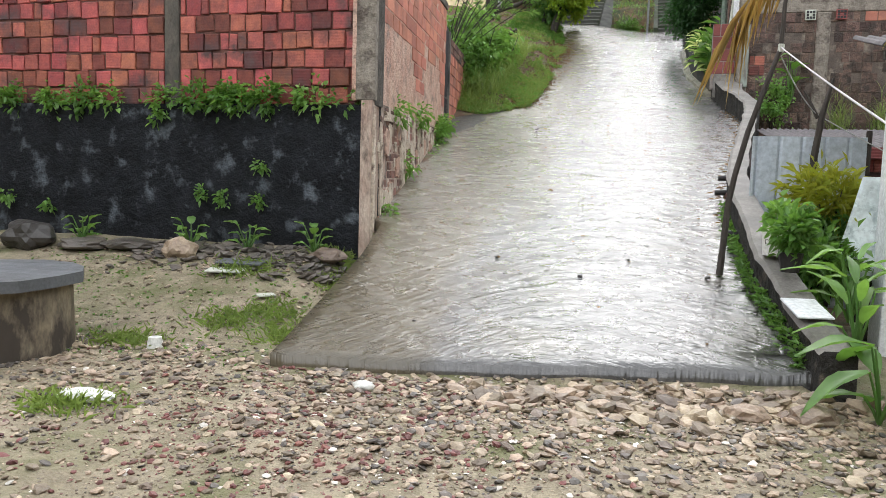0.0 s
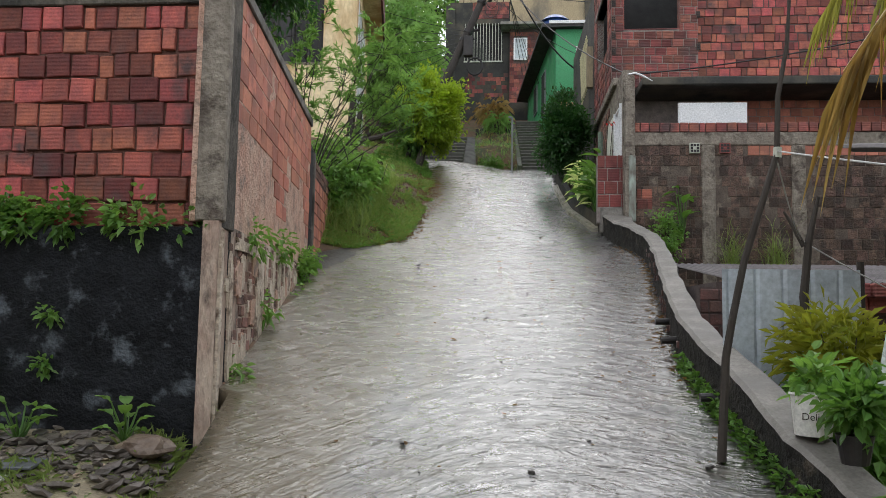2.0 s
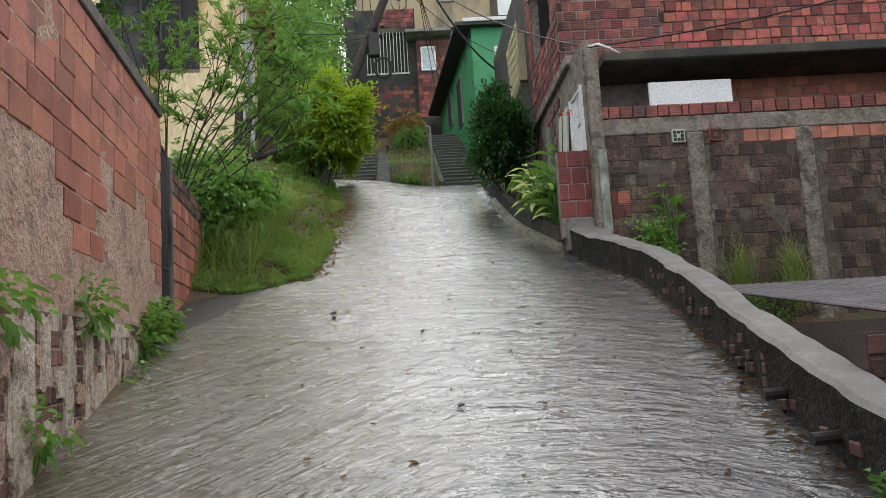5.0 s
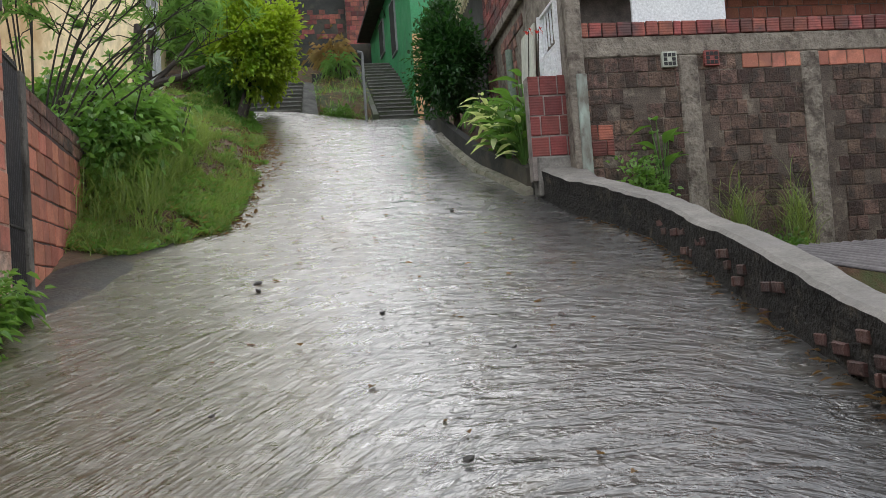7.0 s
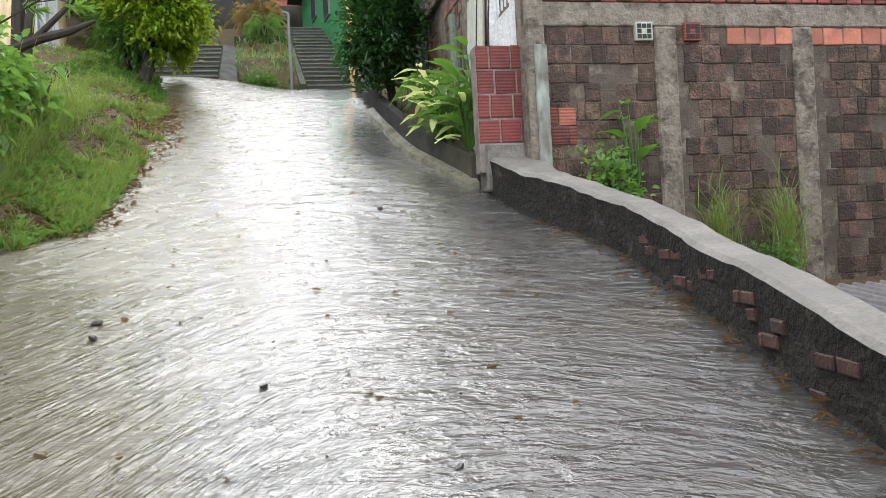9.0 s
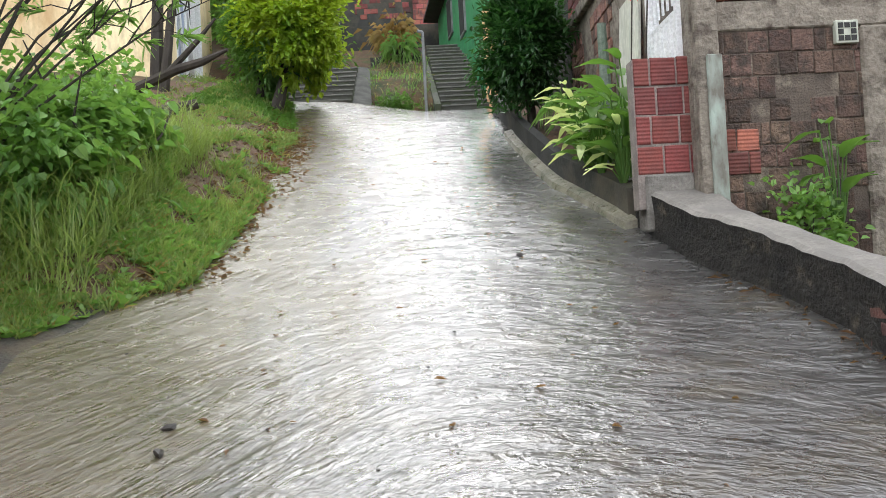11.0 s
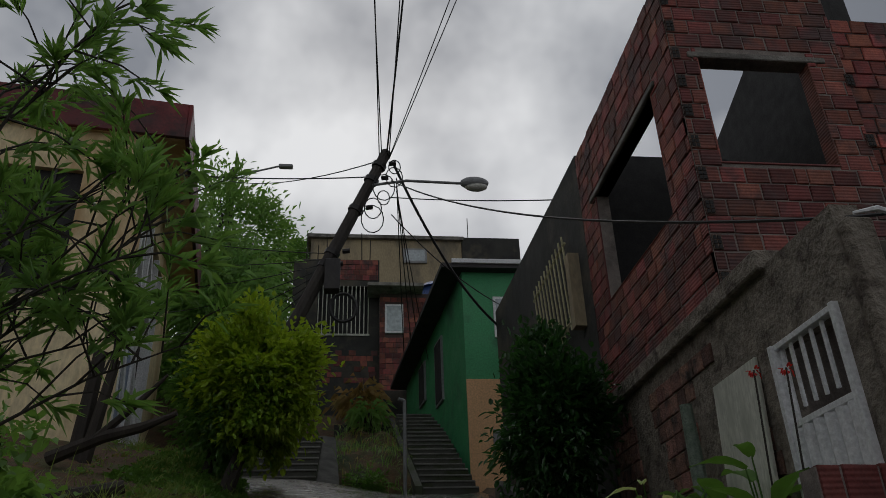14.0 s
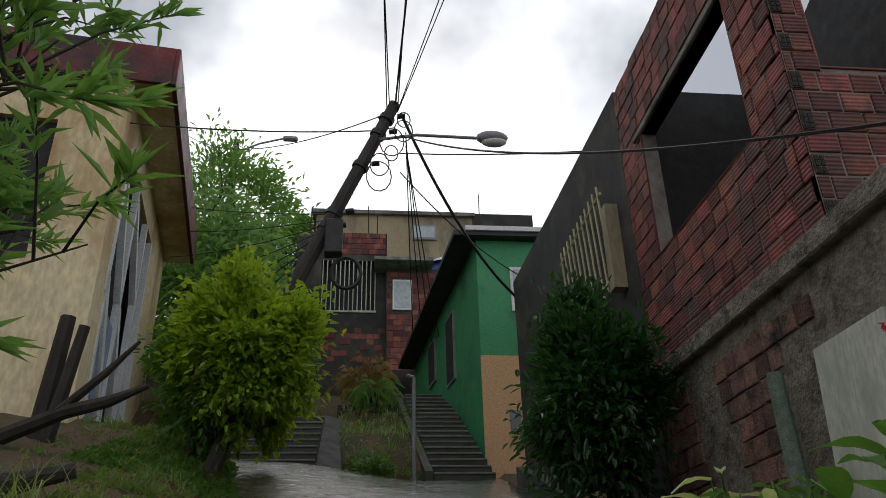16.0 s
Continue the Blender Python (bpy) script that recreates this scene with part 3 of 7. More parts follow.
def wallbox(name, origin, along, length, height, depth, material, parent=None, label="", holes=(), kind=""):
    """A wall with its openings cut through: blocks between them; the face at origin, depth behind it."""
    u3 = Vector(along).normalized()
    rot = Matrix((u3, -u3.cross(Vector((0, 0, 1))), Vector((0, 0, 1)))).transposed().to_4x4()
    m = Matrix.Translation(origin) @ rot
    bm = bmesh.new()
    us = sorted({0, length, *(h[0] for h in holes), *(h[1] for h in holes)})
    for a, b in zip(us, us[1:]):
        hs = sorted((h[2], h[3]) for h in holes if h[0] <= a + 1e-6 and h[1] >= b - 1e-6)
        z = 0
        for lo, hi in hs + [(height, height)]:
            if lo - z > 1e-4:
                box(bm, (a, 0, z), (b, depth, lo), m)
            z = hi
    bmesh.ops.remove_doubles(bm, verts=bm.verts, dist=1e-5)
    ob = part(name, bm, material, parent, label)
    if kind:
        tagged(ob, kind=kind)
    return ob


def slab(name, a, b, material, parent=None, label="", bevel=0.01, m=None):
    return part(name, boxed(a, b, m, bevel), material, parent, label)


# ---- the building behind the yard: black plinth, brick storey ----
def left_building():
    w = thing("wall_1", "black painted plinth wall with bare red brick above", "wall", kind="structure")
    wallbox("plinth", (-14, 8.3, -0.3), (1, 0, 0), 11.43, 2.8, 0.4, M["black_plaster"], w, "rough plinth painted black, worn grey in patches")
    wallbox("backing", (-14, 8.42, 2.5), (1, 0, 0), 11.40, 1.95, 0.3, M["mortar_red"], w)
    slab("column", (-2.73, 8.385, 2.5), (-2.54, 8.7, 4.62), M["mossy_concrete"], w, "grey concrete corner column")
    slab("column", (-5.35, 8.395, 2.5), (-5.14, 8.7, 4.45), M["mossy_concrete"], w)
    slab("beam", (-14, 8.38, 4.45), (-2.74, 8.72, 4.72), M["mossy_concrete"], w)
    brickwork(w, (-5.12, 8.42, 2.5), (1, 0, 0), 2.39, 1.95, 0.225, 0.217, M["brick_old"], 3, bond=0.4, proud=0.025, joint=0.02, wild=0.8, loose=2.6)
    brickwork(w, (-10.5, 8.42, 2.5), (1, 0, 0), 5.15, 1.95, 0.225, 0.217, M["brick_old"], 4, bond=0.4, proud=0.025, joint=0.02, wild=0.8, loose=2.6)


def side_wall():
    w = thing("wall_2", "long side wall of orange brick with crumbling render", "wall", kind="structure")
    y0, y1 = 8.3, 13.75
    d = Vector((xwall(y1) - xwall(y0), y1 - y0, 0))
    ln = d.length
    along = d.normalized()
    # face looks to +x
    def at(y, z):
        return (xwall(y), y, z)
    wallbox("backing", at(y0 + 0.02, 2.55), along, ln, 2.15, 0.25, M["render_pink"], w, "patchy pinkish render over brick")
    wallbox("footing", (xwall(y0) + 0.005, y0 - 0.012, -0.2), along, ln, 2.75, 0.13, M["footing"], w, "stained crumbling footing")
    rnd = random.Random(77)
    turn = Matrix.Rotation(math.atan2(along.y, along.x), 4, "Z")

    def flake(u, z, wd, hh, material, k):
        """A ragged patch of plaster left on the brick."""
        n = 16
        ring = []
        for i in range(n):
            a = 2 * math.pi * i / n
            c, d = math.cos(a), math.sin(a)
            q = 0.5 / max(abs(c), abs(d)) ** 0.7 * rnd.uniform(0.78, 1.08)
            ring.append((c * q * wd, d * q * hh))
        bm = bmesh.new()
        m = Matrix.Translation((xwall(y0 + u) + 0.008, y0 + u, z)) @ turn
        strip(bm, ([m @ Vector((p, 0.03, q)) for p, q in ring], [m @ Vector((p * 0.96, -k, q * 0.98)) for p, q in ring]))
        part("plaster_flake", bm, M[material], w)

    brickwork(w, (xwall(y0 + 0.35) + 0.004, y0 + 0.35, 0.55), along, ln - 0.4, 1.98, 0.2, 0.11, M["brick_footing"], 78, proud=0.004, joint=0.014, wild=1.0, skip=0.22, limit=240)
    for u, z, wd, hh in ((0.07, 1.5, 0.1, 2.0), (0.42, 1.75, 0.14, 1.2), (1.75, 1.95, 0.34, 1.15), (2.5, 2.0, 0.16, 1.0), (2.9, 2.1, 0.2, 0.8), (1.1, 2.42, 1.1, 0.12), (3.4, 2.45, 1.6, 0.12)):
        flake(u, z, wd, hh, "plaster_flake", 0.022)
    for i in range(80):
        u = rnd.uniform(0.3, ln - 0.4)
        flake(u, rnd.uniform(0.85 + 0.25 * u, 2.35), rnd.uniform(0.08, 0.3), rnd.uniform(0.12, 0.5), "plaster_flake" if rnd.random() < 0.6 else "render_pink", rnd.uniform(0.012, 0.02))
    slab("column", (-0.0, -0.03, 0), (0.13, 0.2, 2.15), M["grey_render"], w, m=Matrix.Translation(at(y0 + 0.0, 2.55)) @ Matrix.Rotation(math.atan2(along.y, along.x), 4, "Z"))
    slab("coping", (0, -0.03, 0), (ln, 0.28, 0.12), M["stained_concrete"], w, m=Matrix.Translation(at(y0 + 0.0, 4.70)) @ Matrix.Rotation(math.atan2(along.y, along.x), 4, "Z"))
    brickwork(w, at(y0 + 0.0, 2.75), along, ln, 1.95, 0.36, 0.195, M["brick_orange"], 6, proud=0.006, joint=0.012,
              keep=lambda u, v: u > 0.13 and v > 0.85 + 0.3 * noise.noise((u * 0.9, 0, 1)) - (0.55 if 2.5 < u < 3.3 or u > 4.9 else 0))


def gate_wall():
    w = thing("wall_3", "short brick garden wall between two posts", "wall", kind="structure")
    y0, y1 = 14.2, 16.85
    d = Vector((-3.65 - -3.3, y1 - y0, 0))
    along, ln = d.normalized(), d.length
    wallbox("backing", (-3.3, y0, 2.2), along, ln, 2.14, 0.16, M["mortar_dark"], w)
    rz = math.atan2(along.y, along.x)
    for u in (0, ln - 0.12):
        slab("post", (u, -0.035, 0), (u + 0.12, 0.2, 2.2), M["stained_concrete"], w, m=Matrix.Translation((-3.3, y0, 2.2)) @ Matrix.Rotation(rz, 4, "Z"))
    brickwork(w, (-3.3, y0, 2.5), along, ln, 1.55, 0.24, 0.19, M["brick_orange"], 8, proud=0.01, joint=0.014, keep=lambda u, v: 0.14 < u < ln - 0.16)
    brickwork(w, (-3.3, y0, 4.07), along, ln, 0.26, 0.24, 0.13, M["brick_footing"], 9, proud=0.01, joint=0.014, keep=lambda u, v: 0.14 < u < ln - 0.16)
    g = thing("gate", "narrow black iron gate with vertical bars", "gate")
    a, b = Vector((-3.24, 13.77, 2.45)), Vector((-3.3, 14.18, 2.45))
    for i in range(9):
        p = a.lerp(b, i / 8)
        part("bar", tube(bmesh.new(), [p, p + Vector((0, 0, 2.0))], 0.011, 6), M["black_iron"], g)
    for z in (0.02, 0.7, 1.95):
        part("rail", tube(bmesh.new(), [a + Vector((0, 0, z)), b + Vector((0, 0, z))], 0.018, 6), M["black_iron"], g)
    bm = bmesh.new()
    strip(bm, ([a + Vector((-0.02, 0, 0.02)), b + Vector((-0.02, 0, 0.02)), b + Vector((-0.03, 0, 0.02)), a + Vector((-0.03, 0, 0.02))],
               [a + Vector((-0.02, 0, 0.7)), b + Vector((-0.02, 0, 0.7)), b + Vector((-0.03, 0, 0.7)), a + Vector((-0.03, 0, 0.7))]))
    part("panel", bm, M["black_iron"], g)


left_building()
side_wall()
gate_wall()


# ---- the brick house on the uphill right ----
def right_house():
    global RH
    h = RH = thing("house", "unfinished two storey red brick house above a weathered brick wall", "house")
    # terrace wall towards the lane
    wallbox("wall", (2.12, 17.3, 0.5), (1, 0, 0), 11, 4.73, 0.22, M["old_joint"], h, "old dirty brick terrace wall")
    brickwork(h, (2.12, 17.3, 2.2), (1, 0, 0), 6.2, 2.8, 0.19, 0.2, M["brick_dirty"], 11, bond=0.35, proud=0.012, joint=0.013, wild=1.0, skip=0.12, limit=300,
              keep=lambda u, v: not (1.5 < u < 1.78 or 3.2 < u < 3.5))
    brickwork(h, (4.4, 17.3, 5.0), (1, 0, 0), 3.9, 0.2, 0.22, 0.2, M["brick_orange"], 13, bond=0.3, proud=0.012, joint=0.014, wild=1.0, skip=0.08)
    brickwork(h, (2.12, 17.3, 5.0), (1, 0, 0), 2.2, 0.2, 0.22, 0.2, M["brick_dirty"], 19, bond=0.3, proud=0.012, joint=0.014, wild=1.0, skip=0.08)
    brickwork(h, (2.3, 17.295, 3.95), (1, 0, 0), 0.3, 0.4, 0.22, 0.2, M["brick"], 20, bond=0.4, proud=0.018, joint=0.014, wild=1.0)
    for x in (3.66, 5.34):
        slab("pillar", (x - 0.13, 17.262, 1.6), (x + 0.13, 17.5, 5.2), M["grey_render"], h, bevel=0.02)
    slab("beam", (2.12, 17.275, 5.2), (13.1, 17.52, 5.46), M["grey_render"], h, bevel=0.015)
    brickwork(h, (2.2, 17.3, 5.455), (1, 0, 0), 7.0, 0.2, 0.19, 0.2, M["brick"], 12, bond=0, proud=0.035, joint=0.02)
    slab("coping_core", (2.2, 17.3, 5.44), (13.1, 17.5, 5.64), M["mortar_dark"], h)
    # vent blocks
    for x, mm in ((3.40, "dusty_white"), (3.97, "brick")):
        v = part("vent_block", boxed((x - 0.1, 17.24, 5.04), (x + 0.1, 17.3, 5.24), None, 0.005), M[mm], h, "pierced ventilation block")
        # flat near-black blocks draw the shade in the piercings
        for i in range(3):
            for k in range(3):
                if (i, k) == (1, 1):
                    continue
                part("hole", boxed((x - 0.078 + i * 0.056, 17.232, 5.062 + k * 0.056), (x - 0.034 + i * 0.056, 17.242, 5.106 + k * 0.056)), M["inside_shade"], v)
    # side wall to the ramp, with the door
    along = (0, -1, 0)
    holes = [(3.83, 4.76, 0.9, 3.1)]
    wallbox("side_wall", (2.05, 22.25, 3.0), along, 4.95, 3.72, 0.2, M["grey_render"], h, "patched grey render over brick", holes=holes)
    brickwork(h, (2.05, 22.25, 3.9), along, 4.9, 2.8, 0.22, 0.19, M["brick_footing"], 14, proud=0.02, joint=0.016, holes=holes, wild=0.9,
              keep=lambda u, v: noise.noise((u * 1.3, v * 1.5, 5)) > -0.02 and v < 2.6 and not (3.68 < u < 4.95))
    slab("corner_column", (2.065, 17.2, 3.0), (2.265, 17.42, 6.58), M["grey_render"], h, "rough concrete corner column", bevel=0.02)
    slab("ledge", (1.97, 18.2, 6.68), (2.3, 22.3, 6.85), M["grey_render"], h, "projecting concrete ledge", bevel=0.015)
    # slab over the terrace
    slab("terrace_slab", (2.5, 17.75, 6.55), (13.1, 19.3, 6.72), M["dark_plaster"], h, "dark stained concrete slab", bevel=0.02)
    slab("sheet_board", (3.25, 18.0, 5.5), (4.62, 18.04, 6.25), M["white"], h, "white sheet board under the slab")
    wallbox("terrace_back", (2.3, 18.95, 3.5), (1, 0, 0), 10.8, 3.1, 0.2, M["mortar"], h)
    brickwork(h, (4.62, 18.95, 5.5), (1, 0, 0), 5.0, 1.05, 0.24, 0.19, M["brick_orange"], 15, proud=0.01)
    # upper storey front
    hole = [(0.27, 1.45, 1.31, 2.58)]
    wallbox("upper_front", (2.03, 18.9, 6.83), (1, 0, 0), 1.85, 3.62, 0.16, M["mortar"], h, holes=hole)
    brickwork(h, (2.03, 18.9, 6.83), (1, 0, 0), 1.85, 3.62, 0.245, 0.181, M["brick"], 16, holes=hole, proud=0.012, joint=0.017, wild=0.35)
    slab("lintel", (2.2, 18.875, 9.405), (3.68, 19.05, 9.48), M["concrete"], h)
    wallbox("upper_front_rough", (3.88, 19.0, 6.72), (1, 0, 0), 8.5, 3.42, 0.16, M["mortar_dark"], h)
    brickwork(h, (3.88, 19.0, 6.72), (1, 0, 0), 5.6, 3.42, 0.225, 0.19, M["brick_old"], 17, proud=0.014, joint=0.018, wild=0.9, bond=0.3, limit=300, loose=2.0)
    # upper storey side
    hole = [(22.25 - 21.6, 22.25 - 19.5, 1.1, 2.58)]
    wallbox("upper_side", (2.03, 22.25, 6.83), along, 3.35, 3.62, 0.16, M["mortar"], h, holes=hole)
    brickwork(h, (2.03, 22.25, 6.83), along, 3.35, 3.62, 0.245, 0.181, M["brick"], 18, holes=hole, proud=0.012, joint=0.017, wild=0.35)
    slab("lintel", (1.99, 19.35, 9.41), (2.2, 21.8, 9.48), M["concrete"], h)
    for a, b in (((2.285, 18.885, 8.13), (2.305, 19.06, 9.40)), ((3.475, 18.885, 8.13), (3.495, 19.06, 9.40)), ((2.305, 18.885, 8.13), (3.475, 19.06, 8.15))):
        slab("reveal", a, b, M["brick"], h, bevel=0.004)
    for a, b in (((2.015, 19.48, 7.92), (2.19, 19.5, 9.4)), ((2.015, 21.6, 7.92), (2.19, 21.62, 9.4)), ((2.015, 19.5, 7.91), (2.19, 21.6, 7.93))):
        slab("reveal", a, b, M["brick"], h, bevel=0.004)
    # inner and raking walls and floor coloured for room shade; mouldy rear wall
    wallbox("inner_wall", (2.2, 22.0, 6.75), (1, 0, 0), 9, 3.6, 0.2, M["inside_shade"], h, "plastered inner wall, coloured near black for the room's shade")
    slab("upper_floor", (2.1, 19.0, 6.73), (11, 22.2, 6.80), M["inside_shade"], h)
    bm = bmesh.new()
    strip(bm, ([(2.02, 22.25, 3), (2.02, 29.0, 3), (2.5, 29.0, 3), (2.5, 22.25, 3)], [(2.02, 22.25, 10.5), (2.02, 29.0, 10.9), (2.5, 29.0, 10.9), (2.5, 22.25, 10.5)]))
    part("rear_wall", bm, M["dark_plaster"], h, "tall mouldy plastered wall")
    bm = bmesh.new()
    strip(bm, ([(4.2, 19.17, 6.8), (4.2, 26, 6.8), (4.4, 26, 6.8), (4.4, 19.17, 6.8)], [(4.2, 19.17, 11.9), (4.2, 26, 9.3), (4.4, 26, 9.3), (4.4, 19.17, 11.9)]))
    part("raking_wall", bm, M["inside_shade"], h)
    # door
    d = part("door", boxed((2.06, 17.52, 3.92), (2.10, 18.37, 5.5), None, 0.004), M["white"], h, "white metal door with barred top")
    for y in (17.51, 18.35):
        part("jamb", boxed((2.0, y - 0.02, 3.9), (2.12, y + 0.03, 6.1), None, 0.004), M["white"], d)
    for z in (5.47, 6.06):
        part("door_rail", boxed((2.03, 17.52, z), (2.10, 18.36, z + 0.045), None, 0.004), M["white"], d)
    for i in range(6):
        y = 17.60 + i * 0.14
        part("bar", boxed((2.055, y - 0.014, 5.59), (2.075, y + 0.014, 6.07)), M["white"], d)
        part("slat", tube(bmesh.new(), [(2.06, y, 3.95), (2.06, y, 5.46)], 0.055, 8), M["white"], d)
    # leaning board
    b = thing("leaning_board", "stained white wooden board leaning against the house", "board")
    bm = boxed((-0.015, 0, 0), (0.015, 0.78, 2.0), Matrix.Translation((1.93, 18.62, 4.12)) @ Matrix.Rotation(radians(3), 4, "Y"), 0.004)
    part("panel", bm, M["dusty_white"], b)
    # small brick pier and mossy post
    p = thing("brick_pier", "low red brick pier with pale mortar joints", "pier")
    wallbox("core", (1.56, 17.42, 3.7), (1, 0, 0), 0.57, 1.32, 0.18, M["mortar"], p)
    brickwork(p, (1.56, 17.42, 4.0), (1, 0, 0), 0.57, 1.04, 0.24, 0.26, M["brick_red"], 21, bond=0.4, proud=0.012, joint=0.02, wild=0.3)
    slab("base", (1.62, 17.39, 3.5), (2.06, 17.68, 4.0), M["concrete"], p, bevel=0.02)
    slab("post", (2.135, 17.165, 3.7), (2.27, 17.199, 4.98), M["mint"], p, "post with flaking mint paint", bevel=0.01)


right_house()


def kerb_bricks():
    k = thing("kerb_brickwork", "broken red bricks showing through the kerb's worn face", "bricks", kind="structure")
    for y in np.arange(8.2, 16.4, 0.45):
        brickwork(k, (xkerb(y + 0.22) + 0.012, y + 0.45, zramp(y) + 0.06), (xkerb(y) - xkerb(y + 0.45), -0.45, 0), 0.44, 0.26, 0.17, 0.085, M["brick_wet"], int(y * 10), proud=-0.006, joint=0.02, skip=0.7, wild=1.0)


kerb_bricks()


# ---- planter along the upper right ----
def planter():
    ys = list(np.arange(17.85, 25.6, 0.3))
    vs, fs = [], []
    for y in ys:
        x, z = xkerb(y), zramp(y)
        k = 0.02 * noise.noise((1, y * 2, 0))
        for p in ((x + k, z - 0.2), (x + k, z + 0.33), (x + 0.12 + k, z + 0.34), (x + 0.14, z - 0.2)):
            vs.append((p[0], y, p[1]))
    for j in range(len(ys) - 1):
        for i in range(3):
            a = j * 4 + i
            fs.append((a + 4, a + 5, a + 1, a))
    fs += [(0, 1, 2, 3), tuple(range(len(vs) - 4, len(vs)))[::-1]]
    tagged(raw("planter_edge", vs, fs, M["dark_plaster"]), "low black planter wall along the ramp", "planter", kind="structure")


planter()


# ---- cream house ----
def cream_house():
    h = thing("house", "cream painted house with a dark red roof fascia", "house")
    zb, zt = 6.2, 13.2
    wallbox("front_wall", (-24, 26.1, zb), (1, 0, 0), 18.902, zt - zb, 0.2, M["cream"], h, "cream wall with rusty stains", holes=[(15.35, 17.85, 3.6, 6.1)])
    # near-black sheet in place of the room's shade behind the window
    slab("window_dark", (-9.0, 26.22, 9.7), (-6.1, 26.26, 12.4), M["inside_shade"], h)
    w = part("window", boxed((-8.65, 26.08, 9.75), (-6.15, 26.16, 9.83)), M["grey_render"], h, "dark barred window")
    for i in range(5):
        part("louvre", boxed((-8.65 + i * 0.5, 26.12, 9.8), (-8.60 + i * 0.5, 26.18, 12.3)), M["black_iron"], w)
    part("curtain", boxed((-8.4, 26.2, 9.8), (-7.2, 26.21, 11.6)), M["dark_roof"], w)
    # side wall: open porch with white crossed struts
    wallbox("side_wall", (-5.1, 26.302, zb), (0, 1, 0), 7.0, zt - zb, 0.2, M["cream"], h, holes=[(0.6, 4.6, 0.7, 6.25)])
    # near-black sheet puts in the shade at the back of the porch
    slab("porch_dark", (-5.9, 26.4, zb), (-5.6, 33.3, zt), M["inside_shade"], h)
    def strut(y0, z0, y1, z1, w=0.16):
        bm = bmesh.new()
        a, b = Vector((-5.08, y0, z0)), Vector((-5.08, y1, z1))
        d = (b - a).normalized()
        s = Vector((0, -d.z, d.y)) * w / 2
        t = Vector((-0.12, 0, 0))
        strip(bm, ([a - s, b - s, b - s + t, a - s + t], [a + s, b + s, b + s + t, a + s + t]))
        part("strut", bm, M["white"], h, "white painted strut")
    strut(26.95, 6.9, 26.95, 12.4, 0.12)
    strut(28.35, 6.9, 28.35, 12.4, 0.12)
    strut(29.9, 6.9, 29.9, 12.4, 0.12)
    strut(30.8, 6.9, 30.8, 12.4, 0.12)
    strut(26.95, 12.2, 26.85, 9.6, 0.14)
    strut(26.95, 9.9, 28.3, 7.4, 0.22)
    strut(28.3, 11.6, 28.35, 9.6, 0.14)
    strut(26.95, 12.2, 28.3, 10.0, 0.14)
    strut(28.4, 9.9, 29.85, 7.5, 0.2)
    strut(28.4, 12.2, 29.9, 10.6, 0.16)
    d = part("door", boxed((-5.2, 27.1, 7.0), (-5.15, 28.6, 9.5)), M["blue_door"], h, "blue grey plank door")
    for i in range(6):
        part("plank", boxed((-5.15, 27.12 + i * 0.25, 7.02), (-5.13, 27.34 + i * 0.25, 9.48)), M["blue_door"], d)
    # roof with fascia and overhang
    r = part("roof", boxed((-24.4, 26.0, zt), (-4.46, 33.4, zt + 0.12)), M["cream"], h, "flat roof with a wide overhang")
    part("fascia", boxed((-24.4, 25.93, zt - 0.02), (-4.46, 26.02, zt + 0.78), None, 0.01), M["red_paint"], r, "dark red painted fascia")
    part("fascia", boxed((-4.46, 25.93, zt - 0.02), (-4.38, 33.4, zt + 0.78), None, 0.01), M["red_paint"], r)
    part("flat_top", boxed((-24.3, 26.02, zt + 0.62), (-4.46, 33.4, zt + 0.74)), M["dark_roof"], r)
    slab("plinth", (-4.9, 28.3, 6.3), (-4.6, 30.8, 7.4), M["mortar"], h)
    brickwork(h, (-4.9, 28.3, 6.6), (1, 0, 0), 1.5, 0.8, 0.22, 0.1, M["brick_orange"], 31, proud=0.01, limit=60)
    slab("plinth_front", (-4.9, 28.31, 6.3), (-3.4, 28.6, 7.4), M["mortar"], h)
    h.matrix_world = Matrix.Translation((-4.4, 26, 0)) @ Matrix.Rotation(radians(8), 4, "Z") @ Matrix.Translation((4.4, -26, 0))


cream_house()


